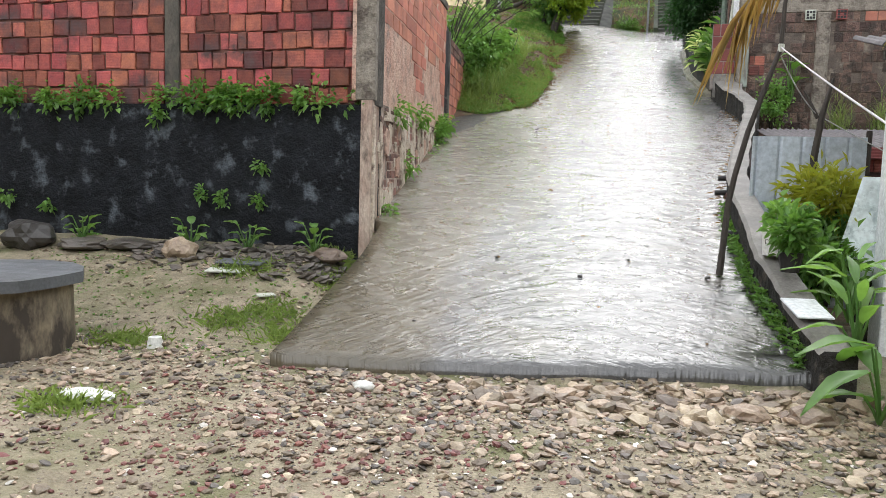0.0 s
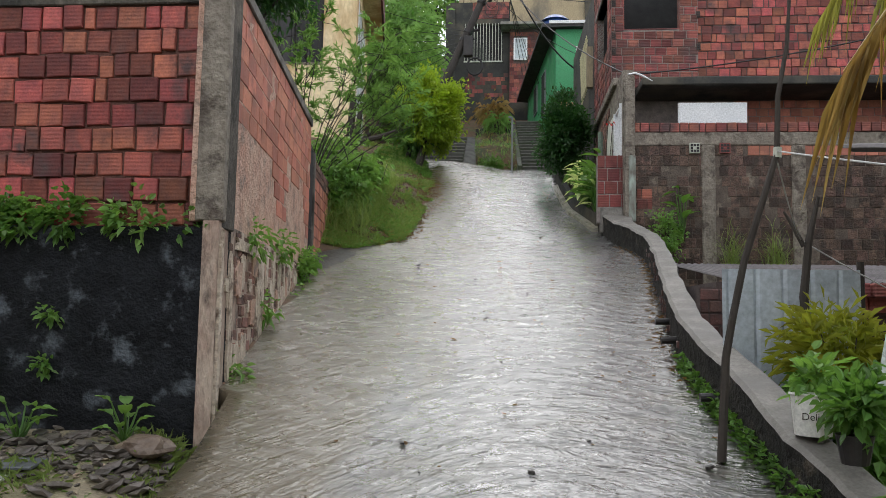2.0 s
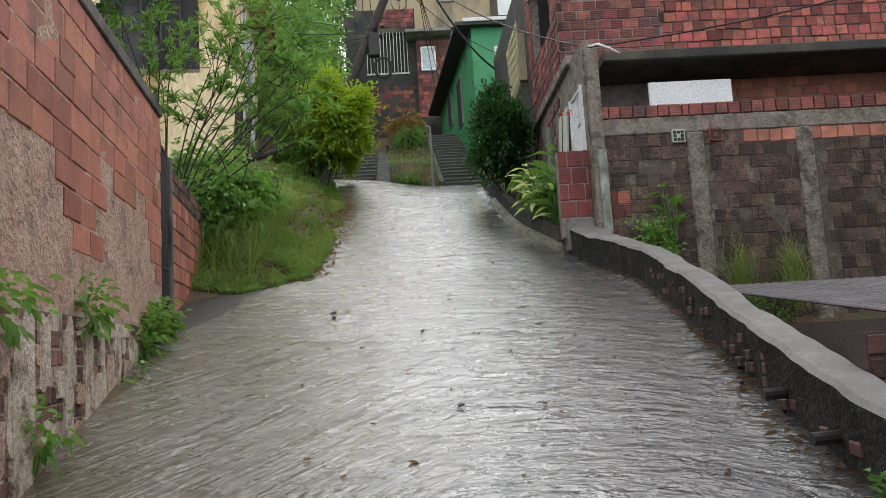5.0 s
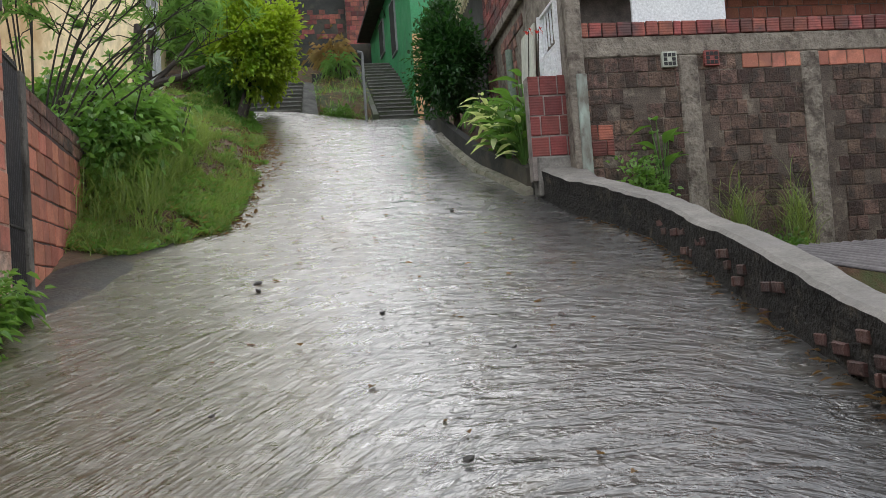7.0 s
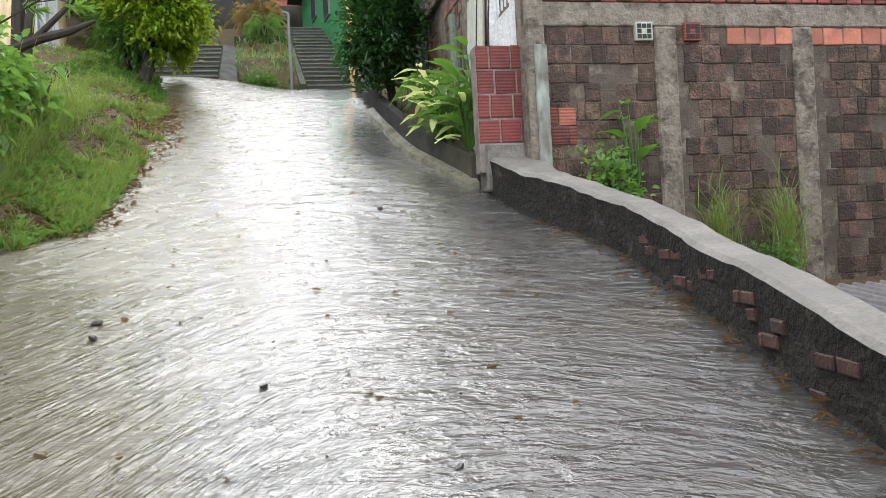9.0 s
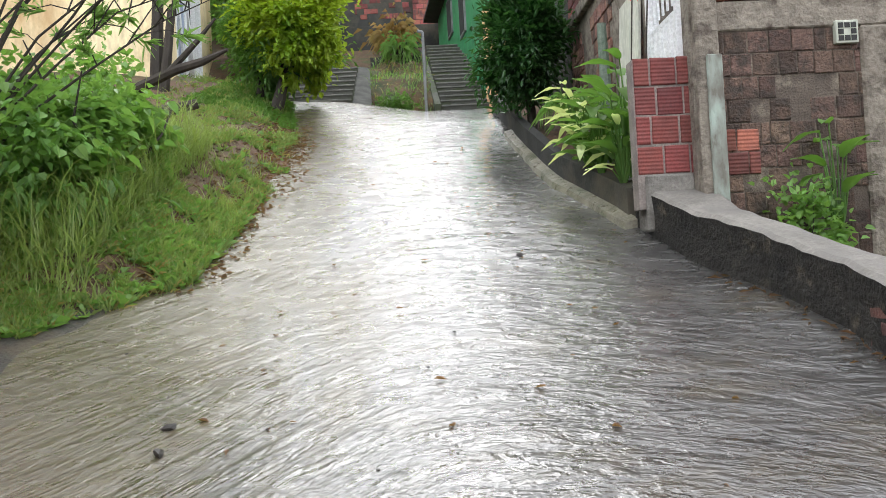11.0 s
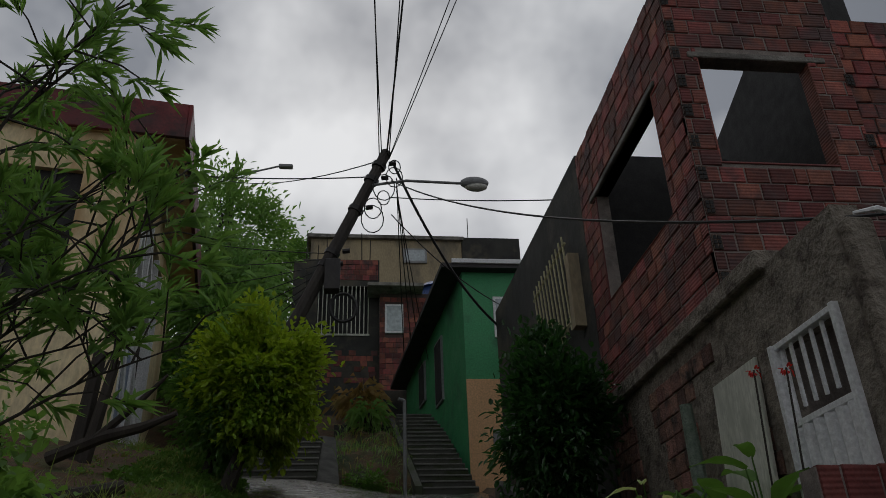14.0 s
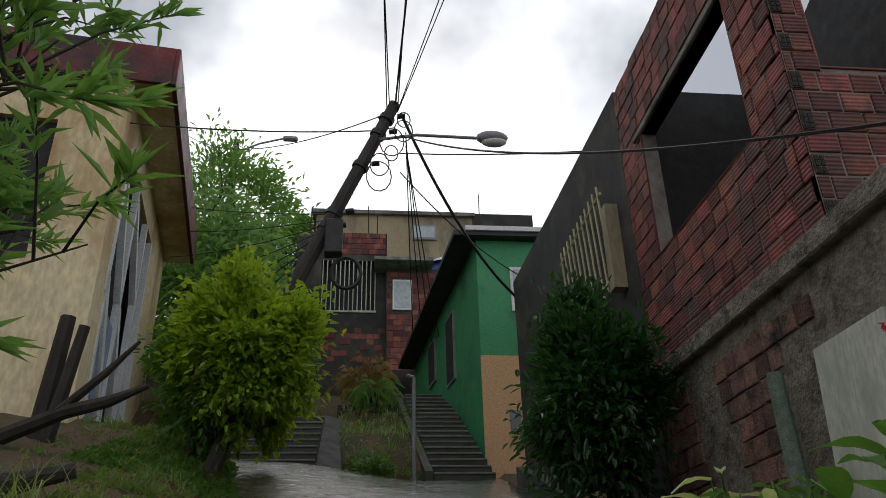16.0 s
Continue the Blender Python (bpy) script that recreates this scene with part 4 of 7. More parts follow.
# ---- green house ----
def green_house():
    h = thing("house", "green painted house with a peach lower wall", "house")
    zt = 12.55
    bm = bmesh.new()
    a, b, c, d = (1.47, 30.2), (5.5, 30.2), (5.5, 39), (0.62, 38)
    strip(bm, ([(*p, 5.5) for p in (a, b, c, d)], [(*p, zt) for p in (a, b, c, d)]))
    part("wall_block", bm, M["green_paint"], h, "green painted walls")
    slab("lower_wall", (1.46, 30.16, 5.5), (3.6, 30.22, 9.73), M["peach"], h, "peach painted lower wall")
    bm = bmesh.new()
    strip(bm, ([(0.95, 29.95, 12.48), (5.8, 29.95, 12.48), (5.8, 39.2, 12.0), (0.1, 38.2, 12.0)], [(0.95, 29.95, 12.6), (5.8, 29.95, 12.6), (5.8, 39.2, 12.12), (0.1, 38.2, 12.12)]))
    part("roof", bm, M["dark_roof"], h, "dark sheet roof with a white front edge")
    slab("roof_edge", (1.2, 29.9, 12.58), (3.0, 29.96, 12.70), M["white"], h)
    w = part("window", boxed((2.2, 30.15, 10.75), (2.62, 30.2, 11.8)), M["white"], h, "white framed window")
    part("pane", boxed((2.26, 30.14, 10.82), (2.56, 30.155, 11.73)), M["glass"], w)
    slab("meter_box", (2.0, 30.1, 8.1), (2.22, 30.16, 8.55), M["lamp_grey"], h)
    e = Vector((0.62 - 1.47, 7.8, 0)).normalized()
    o = Vector((-e.y, e.x, 0))
    mm = Matrix((e, o, Vector((0, 0, 1)))).transposed().to_4x4()
    mm = Matrix.Translation((1.47, 30.2, 0)) @ mm
    for nm, u0, u1, z0, z1 in (("side_door", 2.3, 3.2, 9.95, 11.7), ("side_window", 4.6, 5.5, 10.6, 11.8)):
        q = part(nm, boxed((u0, 0.0, z0), (u1, 0.05, z1), mm), M["lamp_grey"], h)
        part("leaf", boxed((u0 + 0.08, 0.05, z0 + 0.06), (u1 - 0.08, 0.06, z1 - 0.06), mm), M["inside_shade"], q)


green_house()


# ---- stairs at the top ----
def stairs(label, x0, x1, y0, z0, n, rise, run, dx=0.0):
    s = thing("stairs", label, "stairs", kind="structure")
    for i in range(n):
        y, z, o = y0 + i * run, z0 + i * rise, dx * i
        part("step", boxed((x0 + o, y, z - 0.6), (x1 + o, y + run + 0.05, z + rise), None, 0.012), M["step"], s)
        part("nosing", boxed((x0 + o + 0.01, y - 0.02, z + rise - 0.035), (x1 + o - 0.01, y + 0.06, z + rise + 0.004), None, 0.008), M["step_nose"], s)
    return s


stairs("broad mossy concrete steps climbing past the bush", -3.3, -1.75, 27.6, 6.75, 9, 0.19, 0.34, 0.0)
stairs("narrow dark concrete steps beside the green house", 0.25, 1.35, 28.4, 6.8, 17, 0.19, 0.36, -0.012)


def stair_rail():
    s = thing("stair_wall", "low mossy cement wall edging the narrow steps", "wall", kind="structure")
    bm = bmesh.new()
    strip(bm, ([(0.1, 28.3, 6.5), (0.24, 28.3, 6.5), (0.02, 34.8, 6.5), (-0.1, 34.8, 6.5)], [(0.1, 28.3, 7.0), (0.24, 28.3, 7.0), (0.02, 34.8, 10.1), (-0.1, 34.8, 10.1)]))
    part("parapet", bm, M["step"], s)
    r = thing("pipe_post", "thin galvanised pipe post by the steps", "post")
    part("pipe", tube(bmesh.new(), [(-0.1, 28.1, 6.6), (-0.1, 28.1, 8.6)], 0.035), M["lamp_grey"], r)
    part("elbow", tube(bmesh.new(), [(-0.1, 28.1, 8.6), (-0.22, 28.05, 8.62)], 0.035), M["lamp_grey"], r)


stair_rail()


def top_bank():
    vs, fs = [], []
    nx, ny = 22, 26
    for j in range(ny + 1):
        for i in range(nx + 1):
            u, v = i / nx, j / ny
            x, y = -1.6 + 1.75 * u, 28.2 + 7.5 * v
            z = 6.55 + 1.5 * smooth(0, 0.3, v) + 2.0 * smooth(0.25, 1, v)
            vs.append((x + 0.1 * noise.noise((x * 2, y * 2, z)), y + 0.5 * noise.noise((x * 1.7, z * 2, 5)), z + 0.4 * noise.noise((x * 1.5, y * 1.5, 1)) + 0.12 * noise.noise((x * 5, y * 5, 2))))
    for j in range(ny):
        for i in range(nx):
            a = j * (nx + 1) + i
            fs.append((a, a + 1, a + nx + 2, a + nx + 1))
    tagged(raw("earth_bank", vs, fs, M["ochre_earth"], smooth=True), "ochre earth bank with moss between the two stairs", "bank", kind="structure")
    bm = bmesh.new()
    strip(bm, ([(-1.74, 27.7, 6.5), (-1.35, 27.7, 6.5), (-1.5, 30.8, 8.2), (-1.75, 30.8, 8.2)], [(-1.75, 27.75, 6.85), (-1.3, 27.75, 6.72), (-1.48, 30.8, 8.55), (-1.78, 30.8, 8.6)]))
    tagged(part("drain_chute", bm, M["chute"]), "pale washed cement drain chute beside the steps", "drain", kind="structure")
    slab("landing_wall", (-1.6, 33.6, 7.5), (-0.1, 33.8, 9.6), M["dark_plaster"])
    tagged(bpy.data.objects["landing_wall"], "dark retaining wall above the earth bank", "wall", kind="structure")


top_bank()


# ---- far houses ----
def far_house():
    h = thing("house", "stacked dark brick house with a barred balcony", "house")
    wallbox("lower_wall", (-3.2, 39.4, 6), (1, 0, 0), 2.95, 11.4, 0.3, M["dark_plaster"], h, "sooty lower wall", holes=[(0.7, 2.55, 8.4, 10.3)])
    # sheet coloured as the shade behind the balcony bars
    slab("balcony_dark", (-2.6, 39.8, 14.2), (-0.5, 39.9, 16.5), M["inside_shade"], h)
    brickwork(h, (-2.1, 39.4, 16.55), (1, 0, 0), 1.8, 0.85, 0.25, 0.19, M["brick"], 41, proud=0.02, limit=60)
    brickwork(h, (-2.4, 39.4, 12.6), (1, 0, 0), 2.1, 1.2, 0.25, 0.19, M["brick"], 42, proud=0.02, limit=80, skip=0.45)
    g = part("balcony_grille", boxed((-2.5, 39.36, 14.35), (-0.6, 39.4, 14.42)), M["dusty_white"], h, "pale vertical balcony bars")
    for i in range(13):
        x = -2.45 + i * 0.15
        part("bar", tube(bmesh.new(), [(x, 39.37, 14.35), (x, 39.37, 16.3)], 0.018, 5), M["dusty_white"], g)
    wallbox("upper_room", (-0.25, 39.0, 12.0), (1, 0, 0), 2.2, 3.85, 0.3, M["mortar_dark"], h)
    brickwork(h, (-0.25, 39.0, 12.2), (1, 0, 0), 1.9, 3.5, 0.25, 0.19, M["brick"], 43, proud=0.015, limit=140, holes=[(0.2, 0.85, 2.1, 3.2)])
    w = part("window", boxed((-0.06, 38.93, 14.3), (0.6, 39.0, 15.4)), M["white"], h, "white framed window")
    part("pane", boxed((0.0, 38.92, 14.37), (0.54, 38.935, 15.33)), M["glass"], w)
    slab("canopy", (-0.7, 38.3, 15.85), (1.3, 39.4, 15.98), M["concrete"], h)
    slab("chimney_pier", (-3.4, 39.3, 12), (-2.95, 39.9, 17.2), M["dark_plaster"], h)
    slab("base_wall", (-4.0, 38.6, 6), (1.2, 39.0, 12.1), M["dark_plaster"], h)
    y = thing("house", "faded yellow flat roofed house on the hill", "house")
    slab("wall", (-3.4, 48, 8), (4.2, 56, 23.0), M["yellow_wall"], y)
    slab("parapet", (4.2, 47.9, 8), (7.2, 56, 23.1), M["dark_plaster"], y)
    slab("roof_slab", (-3.6, 47.8, 22.9), (4.3, 56, 23.1), M["concrete"], y)
    w = part("window", boxed((1.2, 47.9, 21.6), (2.4, 48.0, 22.4)), M["lamp_grey"], y)
    part("pane", boxed((1.3, 47.88, 21.7), (2.3, 47.9, 22.3)), M["glass"], w)
    slab("shutter", (4.6, 47.85, 20.6), (5.7, 47.95, 21.6), M["white"], y)
    t = thing("water_tank", "blue plastic water tank on a dark lean-to roof", "tank")
    bm = bmesh.new()
    bmesh.ops.create_cone(bm, cap_ends=True, segments=24, radius1=0.75, radius2=0.62, depth=0.9, matrix=Matrix.Translation((2.1, 42, 16.9)))
    part("tank", bm, M["blue_plastic"], t)
    bm = bmesh.new()
    bmesh.ops.create_cone(bm, cap_ends=True, segments=24, radius1=0.8, radius2=0.5, depth=0.25, matrix=Matrix.Translation((2.1, 42, 17.45)))
    part("lid", bm, M["blue_plastic"], t)
    part("label_bars", boxed((1.85, 41.26, 16.9), (2.5, 41.3, 17.08)), M["white"], t)
    s = thing("lean_to", "dark corrugated lean-to roof between the houses", "roof")
    bm = bmesh.new()
    strip(bm, ([(0.5, 40.6, 15.0), (3.5, 40.6, 16.6), (3.5, 43.5, 16.6), (0.5, 43.5, 15.0)], [(0.5, 40.6, 15.1), (3.5, 40.6, 16.7), (3.5, 43.5, 16.7), (0.5, 43.5, 15.1)]))
    part("sheet", bm, M["dark_roof"], s)
    part("support", boxed((0.8, 41, 8), (4, 43.4, 15.2)), M["dark_plaster"], s)


far_house()


# ---- poles and lines ----
def power():
    p = thing("utility_pole", "leaning dark wooden utility pole with a street lamp arm", "pole")
    a, b = Vector((-3.6, 26.6, 6.4)), Vector((-0.52, 26.6, 13.46))
    part("shaft", tube(bmesh.new(), [a, b], [0.15, 0.11], 10), M["pole"], p)
    arm = [b + Vector((-0.3, -0.05, -0.85)), b + Vector((0.4, -0.1, -0.75)), (1.0, 26.4, 12.62)]
    part("arm", tube(bmesh.new(), arm, 0.03), M["lamp_grey"], p)
    bm = bmesh.new()
    bmesh.ops.create_uvsphere(bm, u_segments=14, v_segments=8, radius=1, matrix=Matrix.Translation((1.25, 26.35, 12.6)) @ Matrix.Diagonal((0.3, 0.15, 0.13, 1)))
    lamp = part("lamp_head", bm, M["lamp_grey"], p, "oval street lamp head", smooth=True)
    bm = bmesh.new()
    bmesh.ops.create_uvsphere(bm, u_segments=14, v_segments=8, radius=1, matrix=Matrix.Translation((1.28, 26.35, 12.52)) @ Matrix.Diagonal((0.24, 0.12, 0.1, 1)))
    part("lens", bm, M["white_plastic"], lamp, smooth=True)
    d = (b - a).normalized()
    for k in (0.62, 0.66, 0.80, 0.9, 0.95):
        c = a.lerp(b, k)
        part("clamp", tube(bmesh.new(), [c - d * 0.05, c + d * 0.05], 0.15, 10), M["black_iron"], p)
        part("insulator", tube(bmesh.new(), [c + Vector((0.2, -0.1, 0)), c + Vector((0.34, -0.1, 0.02))], 0.05), M["black_iron"], p)
    part("junction_box", boxed(a.lerp(b, 0.58) + Vector((0.12, -0.25, -0.3)), a.lerp(b, 0.58) + Vector((0.42, 0.0, 0.35)), None, 0.02), M["black_iron"], p)
    for k in range(6):
        c = a.lerp(b, 0.97 - 0.035 * k)
        r = 0.12 + 0.05 * (k % 3)
        loop = [c + Vector((0.25 + 0.1 * (k % 2) + r * math.cos(q), -0.15, -0.25 + r * 1.4 * math.sin(q))) for q in np.linspace(0, 2 * math.pi, 14)]
        part("cable_loop", tube(bmesh.new(), loop, 0.012, 5), M["wire"], p)
    loop = [a.lerp(b, 0.53) + Vector((0.65 + 0.24 * math.cos(q), -0.2, -0.3 + 0.28 * math.sin(q))) for q in np.linspace(0, 2 * math.pi, 18)]
    part("cable_coil", tube(bmesh.new(), loop, 0.035, 5), M["wire"], p)
    top = b + Vector((0, 0, -0.1))

    def line(e0, e1, drop, r=0.012, m="wire", label="black cable strung from the pole"):
        w = tagged(part("cable", tube(bmesh.new(), sag(e0, e1, drop, 20), r, 5), M[m]), label, "cable", "overhead cables")
        return w
    line(top, (0.6, 8, 24), 0.4, 0.02)
    line(top + Vector((-0.1, 0, 0)), (-2.5, 5, 26), 0.2)
    line(top + Vector((-0.15, 0, 0)), (-2.1, 5, 26), 0.2)
    line(top + Vector((0.05, 0, -0.05)), (0.1, 5, 26), 0.2)
    line(top + Vector((0.05, 0, -0.05)), (4.6, 8, 20), 0.2, 0.01)
    line(top + Vector((0.05, 0, -0.08)), (5.2, 8, 20), 0.2, 0.01)
    line(top + Vector((0.1, 0, -0.6)), (2.15, 17.3, 6.62), 0.35, 0.014)
    line((2.15, 17.3, 6.62), (9.5, 15.5, 7.6), 0.25, 0.014)
    line(top + Vector((0.1, 0, -1.0)), (12, 16.5, 9.2), 0.9, 0.012)
    line(top + Vector((0.1, 0, -1.4)), (2.9, 29.9, 11.2), 0.3, 0.012)
    line(top + Vector((0.15, 0, -0.2)), (3.2, 30.1, 10.5), 0.9, 0.03)
    line(top + Vector((-0.1, 0, -0.1)), (-9, 44, 24.5), 0.8, 0.014)
    line(top + Vector((-0.15, 0, -0.5)), (-5.2, 26.3, 12.6), 0.1, 0.014)
    for k in range(7):
        line(a.lerp(b, 0.66 - 0.015 * k), (-12, 40 + k, 20 - 0.9 * k), 0.5 + 0.1 * k, 0.01)
    for k in range(4):
        line(top + Vector((0.2, -0.1, -0.6 - 0.1 * k)), (0.6 + 0.35 * k, 38.2, 12.2 - 0.2 * k), 0.2, 0.012)
    q = thing("utility_pole", "slim dark pole with a street lamp behind the trees", "pole")
    part("shaft", tube(bmesh.new(), [(-7.3, 46.7, 10), (-7.3, 46.7, 26.1)], [0.2, 0.15]), M["pole"], q)
    part("arm", tube(bmesh.new(), [(-7.3, 46.7, 25.4), (-6.2, 46.6, 25.9), (-5.0, 46.5, 26.2)], 0.05), M["lamp_grey"], q)
    part("lamp_head", boxed((-5.1, 46.4, 26.1), (-4.4, 46.7, 26.3), None, 0.05), M["lamp_grey"], q)


power()


# ---- plain masses added out of view to block low sky light ----
def light_blocks():
    e = thing("light_block_walls", "unseen plain blocks added round the lane to cut low sky light", "wall", kind="structure")
    # unseen added blocks; the first stops light leaking behind the brick walls
    slab("body", (-14, 8.75, 0), (-3.75, 13.6, 4.55), M["stained_concrete"], e)
    slab("rear_house", (-12, -13, -0.5), (12, -9, 6.5), M["grey_render"], e)
    slab("left_house", (-20, -9, -0.5), (-13.5, 12, 7.5), M["grey_render"], e)
    slab("right_house", (7.2, -9, -0.5), (13, 14.5, 6.0), M["grey_render"], e)
    slab("hill_house", (-40, 14, -0.5), (-14, 60, 12.0), M["grey_render"], e)
    slab("far_house", (9.5, 22.5, -0.5), (30, 60, 13.0), M["grey_render"], e)


light_blocks()


# ---- plants ----
def leafy(name, pts, dirs, length, width, material, parent=None, label="", seed=0, fold=0.25, droop=0.15, vary=0.35):
    """Many small folded leaves as one mesh."""
    r = np.random.default_rng(seed)
    pts, d = np.asarray(pts, float), np.asarray(dirs, float)
    n = len(pts)
    d = d / (np.linalg.norm(d, axis=1, keepdims=True) + 1e-9)
    ln = length * (1 + r.uniform(-vary, vary, (n, 1)))
    wd = width * (1 + r.uniform(-vary, vary, (n, 1)))
    s = np.cross(d, r.normal(0, 0.35, (n, 3)) + np.array([0, 0, 1]))
    s /= np.linalg.norm(s, axis=1, keepdims=True) + 1e-9
    up = np.cross(s, d)
    mid = pts + d * ln * 0.45
    a = mid + s * wd * 0.5 + up * wd * fold
    b = mid - s * wd * 0.5 + up * wd * fold
    tip = pts + d * ln - np.array([0, 0, 1]) * ln * droop
    if width / length > 0.45:
        # broad leaves have a rounded outline on both sides of the midrib
        sag = np.array([0, 0, 1]) * ln * droop
        near, far = pts + d * ln * 0.22 - sag * 0.1, pts + d * ln * 0.62 - sag * 0.45
        side, lift = s * wd * 0.5, up * wd * fold
        v = np.stack([pts, near + side * 0.9 + lift, far + side * 0.85 + lift, tip, far - side * 0.85 + lift, near - side * 0.9 + lift], 1).reshape(-1, 3)
        k = np.arange(n)[:, None] * 6
        f = np.concatenate([k + np.array([[0, 1, 2, 3]]), k + np.array([[0, 3, 4, 5]])]).astype(int)
        return raw(name, v.tolist(), f.tolist(), material, parent, label)
    v = np.stack([pts, a, tip, b], 1).reshape(-1, 3)
    k = np.arange(n)[:, None] * 4
    f = np.concatenate([k + np.array([[0, 1, 2]]), k + np.array([[0, 2, 3]])]).astype(int)
    return raw(name, v.tolist(), f.tolist(), material, parent, label)


def clumps(centre, radii, k, n, spread, seed, hollow=0.55):
    """Points in k clumps over a lumpy ellipsoid, with their outward ways."""
    r = np.random.default_rng(seed)
    c = r.normal(0, 1, (k, 3))
    c /= np.linalg.norm(c, axis=1, keepdims=True)
    c *= r.uniform(hollow, 1.0, (k, 1)) * (1 + 0.45 * np.array([[noise.noise((q[0] * 1.7 + seed, q[1] * 1.7, q[2] * 1.7))] for q in c])) * np.array([radii])
    per = n // k
    p = np.repeat(c, per, 0) + r.normal(0, spread, (per * k, 3)) * (np.repeat(r.uniform(0.6, 1.3, (k, 1)), per, 0))
    d = p / (np.linalg.norm(p, axis=1, keepdims=True) + 1e-6) + r.normal(0, 0.6, p.shape)
    return p + np.array(centre), d, c + np.array(centre)


def woody(parent, base, ends, r0, material, seed=1, name="limb"):
    rnd = random.Random(seed)
    for e in ends:
        a, b = Vector(base), Vector(e)
        m = [a.lerp(b, t) + Vector((rnd.uniform(-1, 1), rnd.uniform(-1, 1), rnd.uniform(-0.5, 1))) * (b - a).length * 0.07 * (1 if 0 < t < 1 else 0) for t in (0, 0.25, 0.5, 0.75, 1)]
        part(name, tube(bmesh.new(), m, [r0, r0 * 0.8, r0 * 0.6, r0 * 0.42, r0 * 0.2], 6), M["wood"] if material is None else material, parent)


def shrub(name, label, centre, radii, n, leaf, width, material, seed, k=40, spread=0.14, base=None, trunk=0.05, droop=0.15, category="shrub", limbs=7):
    t = thing(name, label, category)
    p, d, c = clumps(centre, radii, k, n, spread, seed)
    leafy("crown", p, d, leaf, width, M[material], t, seed=seed, droop=droop)
    if base:
        part("trunk", tube(bmesh.new(), [base, Vector(base).lerp(Vector(centre), 0.5) + Vector((0.04, 0.03, 0)), centre], [trunk, trunk * 0.8, trunk * 0.5], 8), M["wood"], t)
        woody(t, Vector(base).lerp(Vector(centre), 0.45), [tuple(q) for q in c[:limbs]], trunk * 0.45, None, seed)
    return t


def grassy(name, label, area, n, length, width, material, seed, zfun, lean=0.5, category="grass"):
    """Blades over an area: area(r) gives x, y."""
    r = np.random.default_rng(seed)
    pts = []
    while len(pts) < n:
        q = area(r)
        if q:
            pts.append((q[0], q[1], zfun(*q) - 0.01))
    pts = np.array(pts)
    d = r.normal(0, lean, pts.shape)
    d[:, 2] = 1
    ob = leafy(name, pts, d, length, width, M[material], seed=seed, droop=0.25, vary=0.5)
    return tagged(ob, label, category, kind="stuff")


def arched(name, bases, length, width, material, parent=None, seed=0, spread=0.55, sag=0.9):
    """Long blades that rise and bend over under their own weight."""
    r = np.random.default_rng(seed)
    vs, fs = [], []
    for b in bases:
        a = r.uniform(0, 2 * math.pi)
        tilt = abs(r.normal(0, spread))
        L, w = length * r.uniform(0.5, 1.25), width * r.uniform(0.7, 1.3)
        d = np.array([math.cos(a) * math.sin(tilt), math.sin(a) * math.sin(tilt), math.cos(tilt)])
        s = np.array([-math.sin(a), math.cos(a), 0]) * w / 2
        p, k = np.array(b, float), len(vs)
        for i in range(5):
            q = s * (1 - (i / 4) ** 2 * 0.97)
            vs += [p - q, p + q]
            p = p + d * L / 4
            d = d + np.array([math.cos(a) * 0.18, math.sin(a) * 0.18, -0.36 * sag])
            d /= np.linalg.norm(d)
        fs += [(k + 2 * i, k + 2 * i + 1, k + 2 * i + 3, k + 2 * i + 2) for i in range(4)]
    return raw(name, vs, fs, M[material], parent)


def bigleaf_mesh(key, ln, wd, material, bend=0.3):
    n = 6
    vs, fs = [], []
    for i in range(n + 1):
        t = i / n
        w = wd * (math.sin(math.pi * min(1, 0.06 + 0.94 * t)) ** 0.75) * (1 - 0.25 * t)
        z = -bend * ln * t * t
        for s in (-1, -0.5, 0, 0.5, 1):
            vs.append((s * w / 2, ln * t, z + abs(s) * w * 0.18 + 0.01 * math.sin(9 * t + 4 * s)))
    for i in range(n):
        for j in range(4):
            a = i * 5 + j
            fs.append((a, a + 1, a + 6, a + 5))
    me = bpy.data.meshes.new(key)
    me.from_pydata(vs, [], fs)
    me.materials.append(M[material])
    for p in me.polygons:
        p.use_smooth = True
    return me


def big_plant(name, label, base, n, ln, wd, material, seed, height=0.5, bend=0.45, tilt=(15, 70), stems=True, category="plant"):
    t = thing(name, label, category)
    r = random.Random(seed)
    mes = [bigleaf_mesh("leaf", ln * q, wd * q, material, bend) for q in (0.75, 1.0)]
    for i in range(n):
        az = 360 * (i / n) * 2.6 + r.uniform(-25, 25)
        h = height * (0.25 + 0.75 * i / max(1, n - 1))
        top = Vector(base) + Vector((0.10 * math.cos(radians(az + 90)), 0.10 * math.sin(radians(az + 90)), h))
        ob = new("leaf", r.choice(mes))
        ob.matrix_world = Matrix.Translation(top) @ Matrix.Rotation(radians(az), 4, "Z") @ Matrix.Rotation(radians(r.uniform(*tilt)), 4, "X")
        ob.parent = t
        if stems:
            part("stem", tube(bmesh.new(), [base, Vector(base).lerp(top, 0.5) + Vector((0.01, 0, 0)), top], [0.012, 0.01, 0.006], 5), M["leaf_mid"], t)
    return t


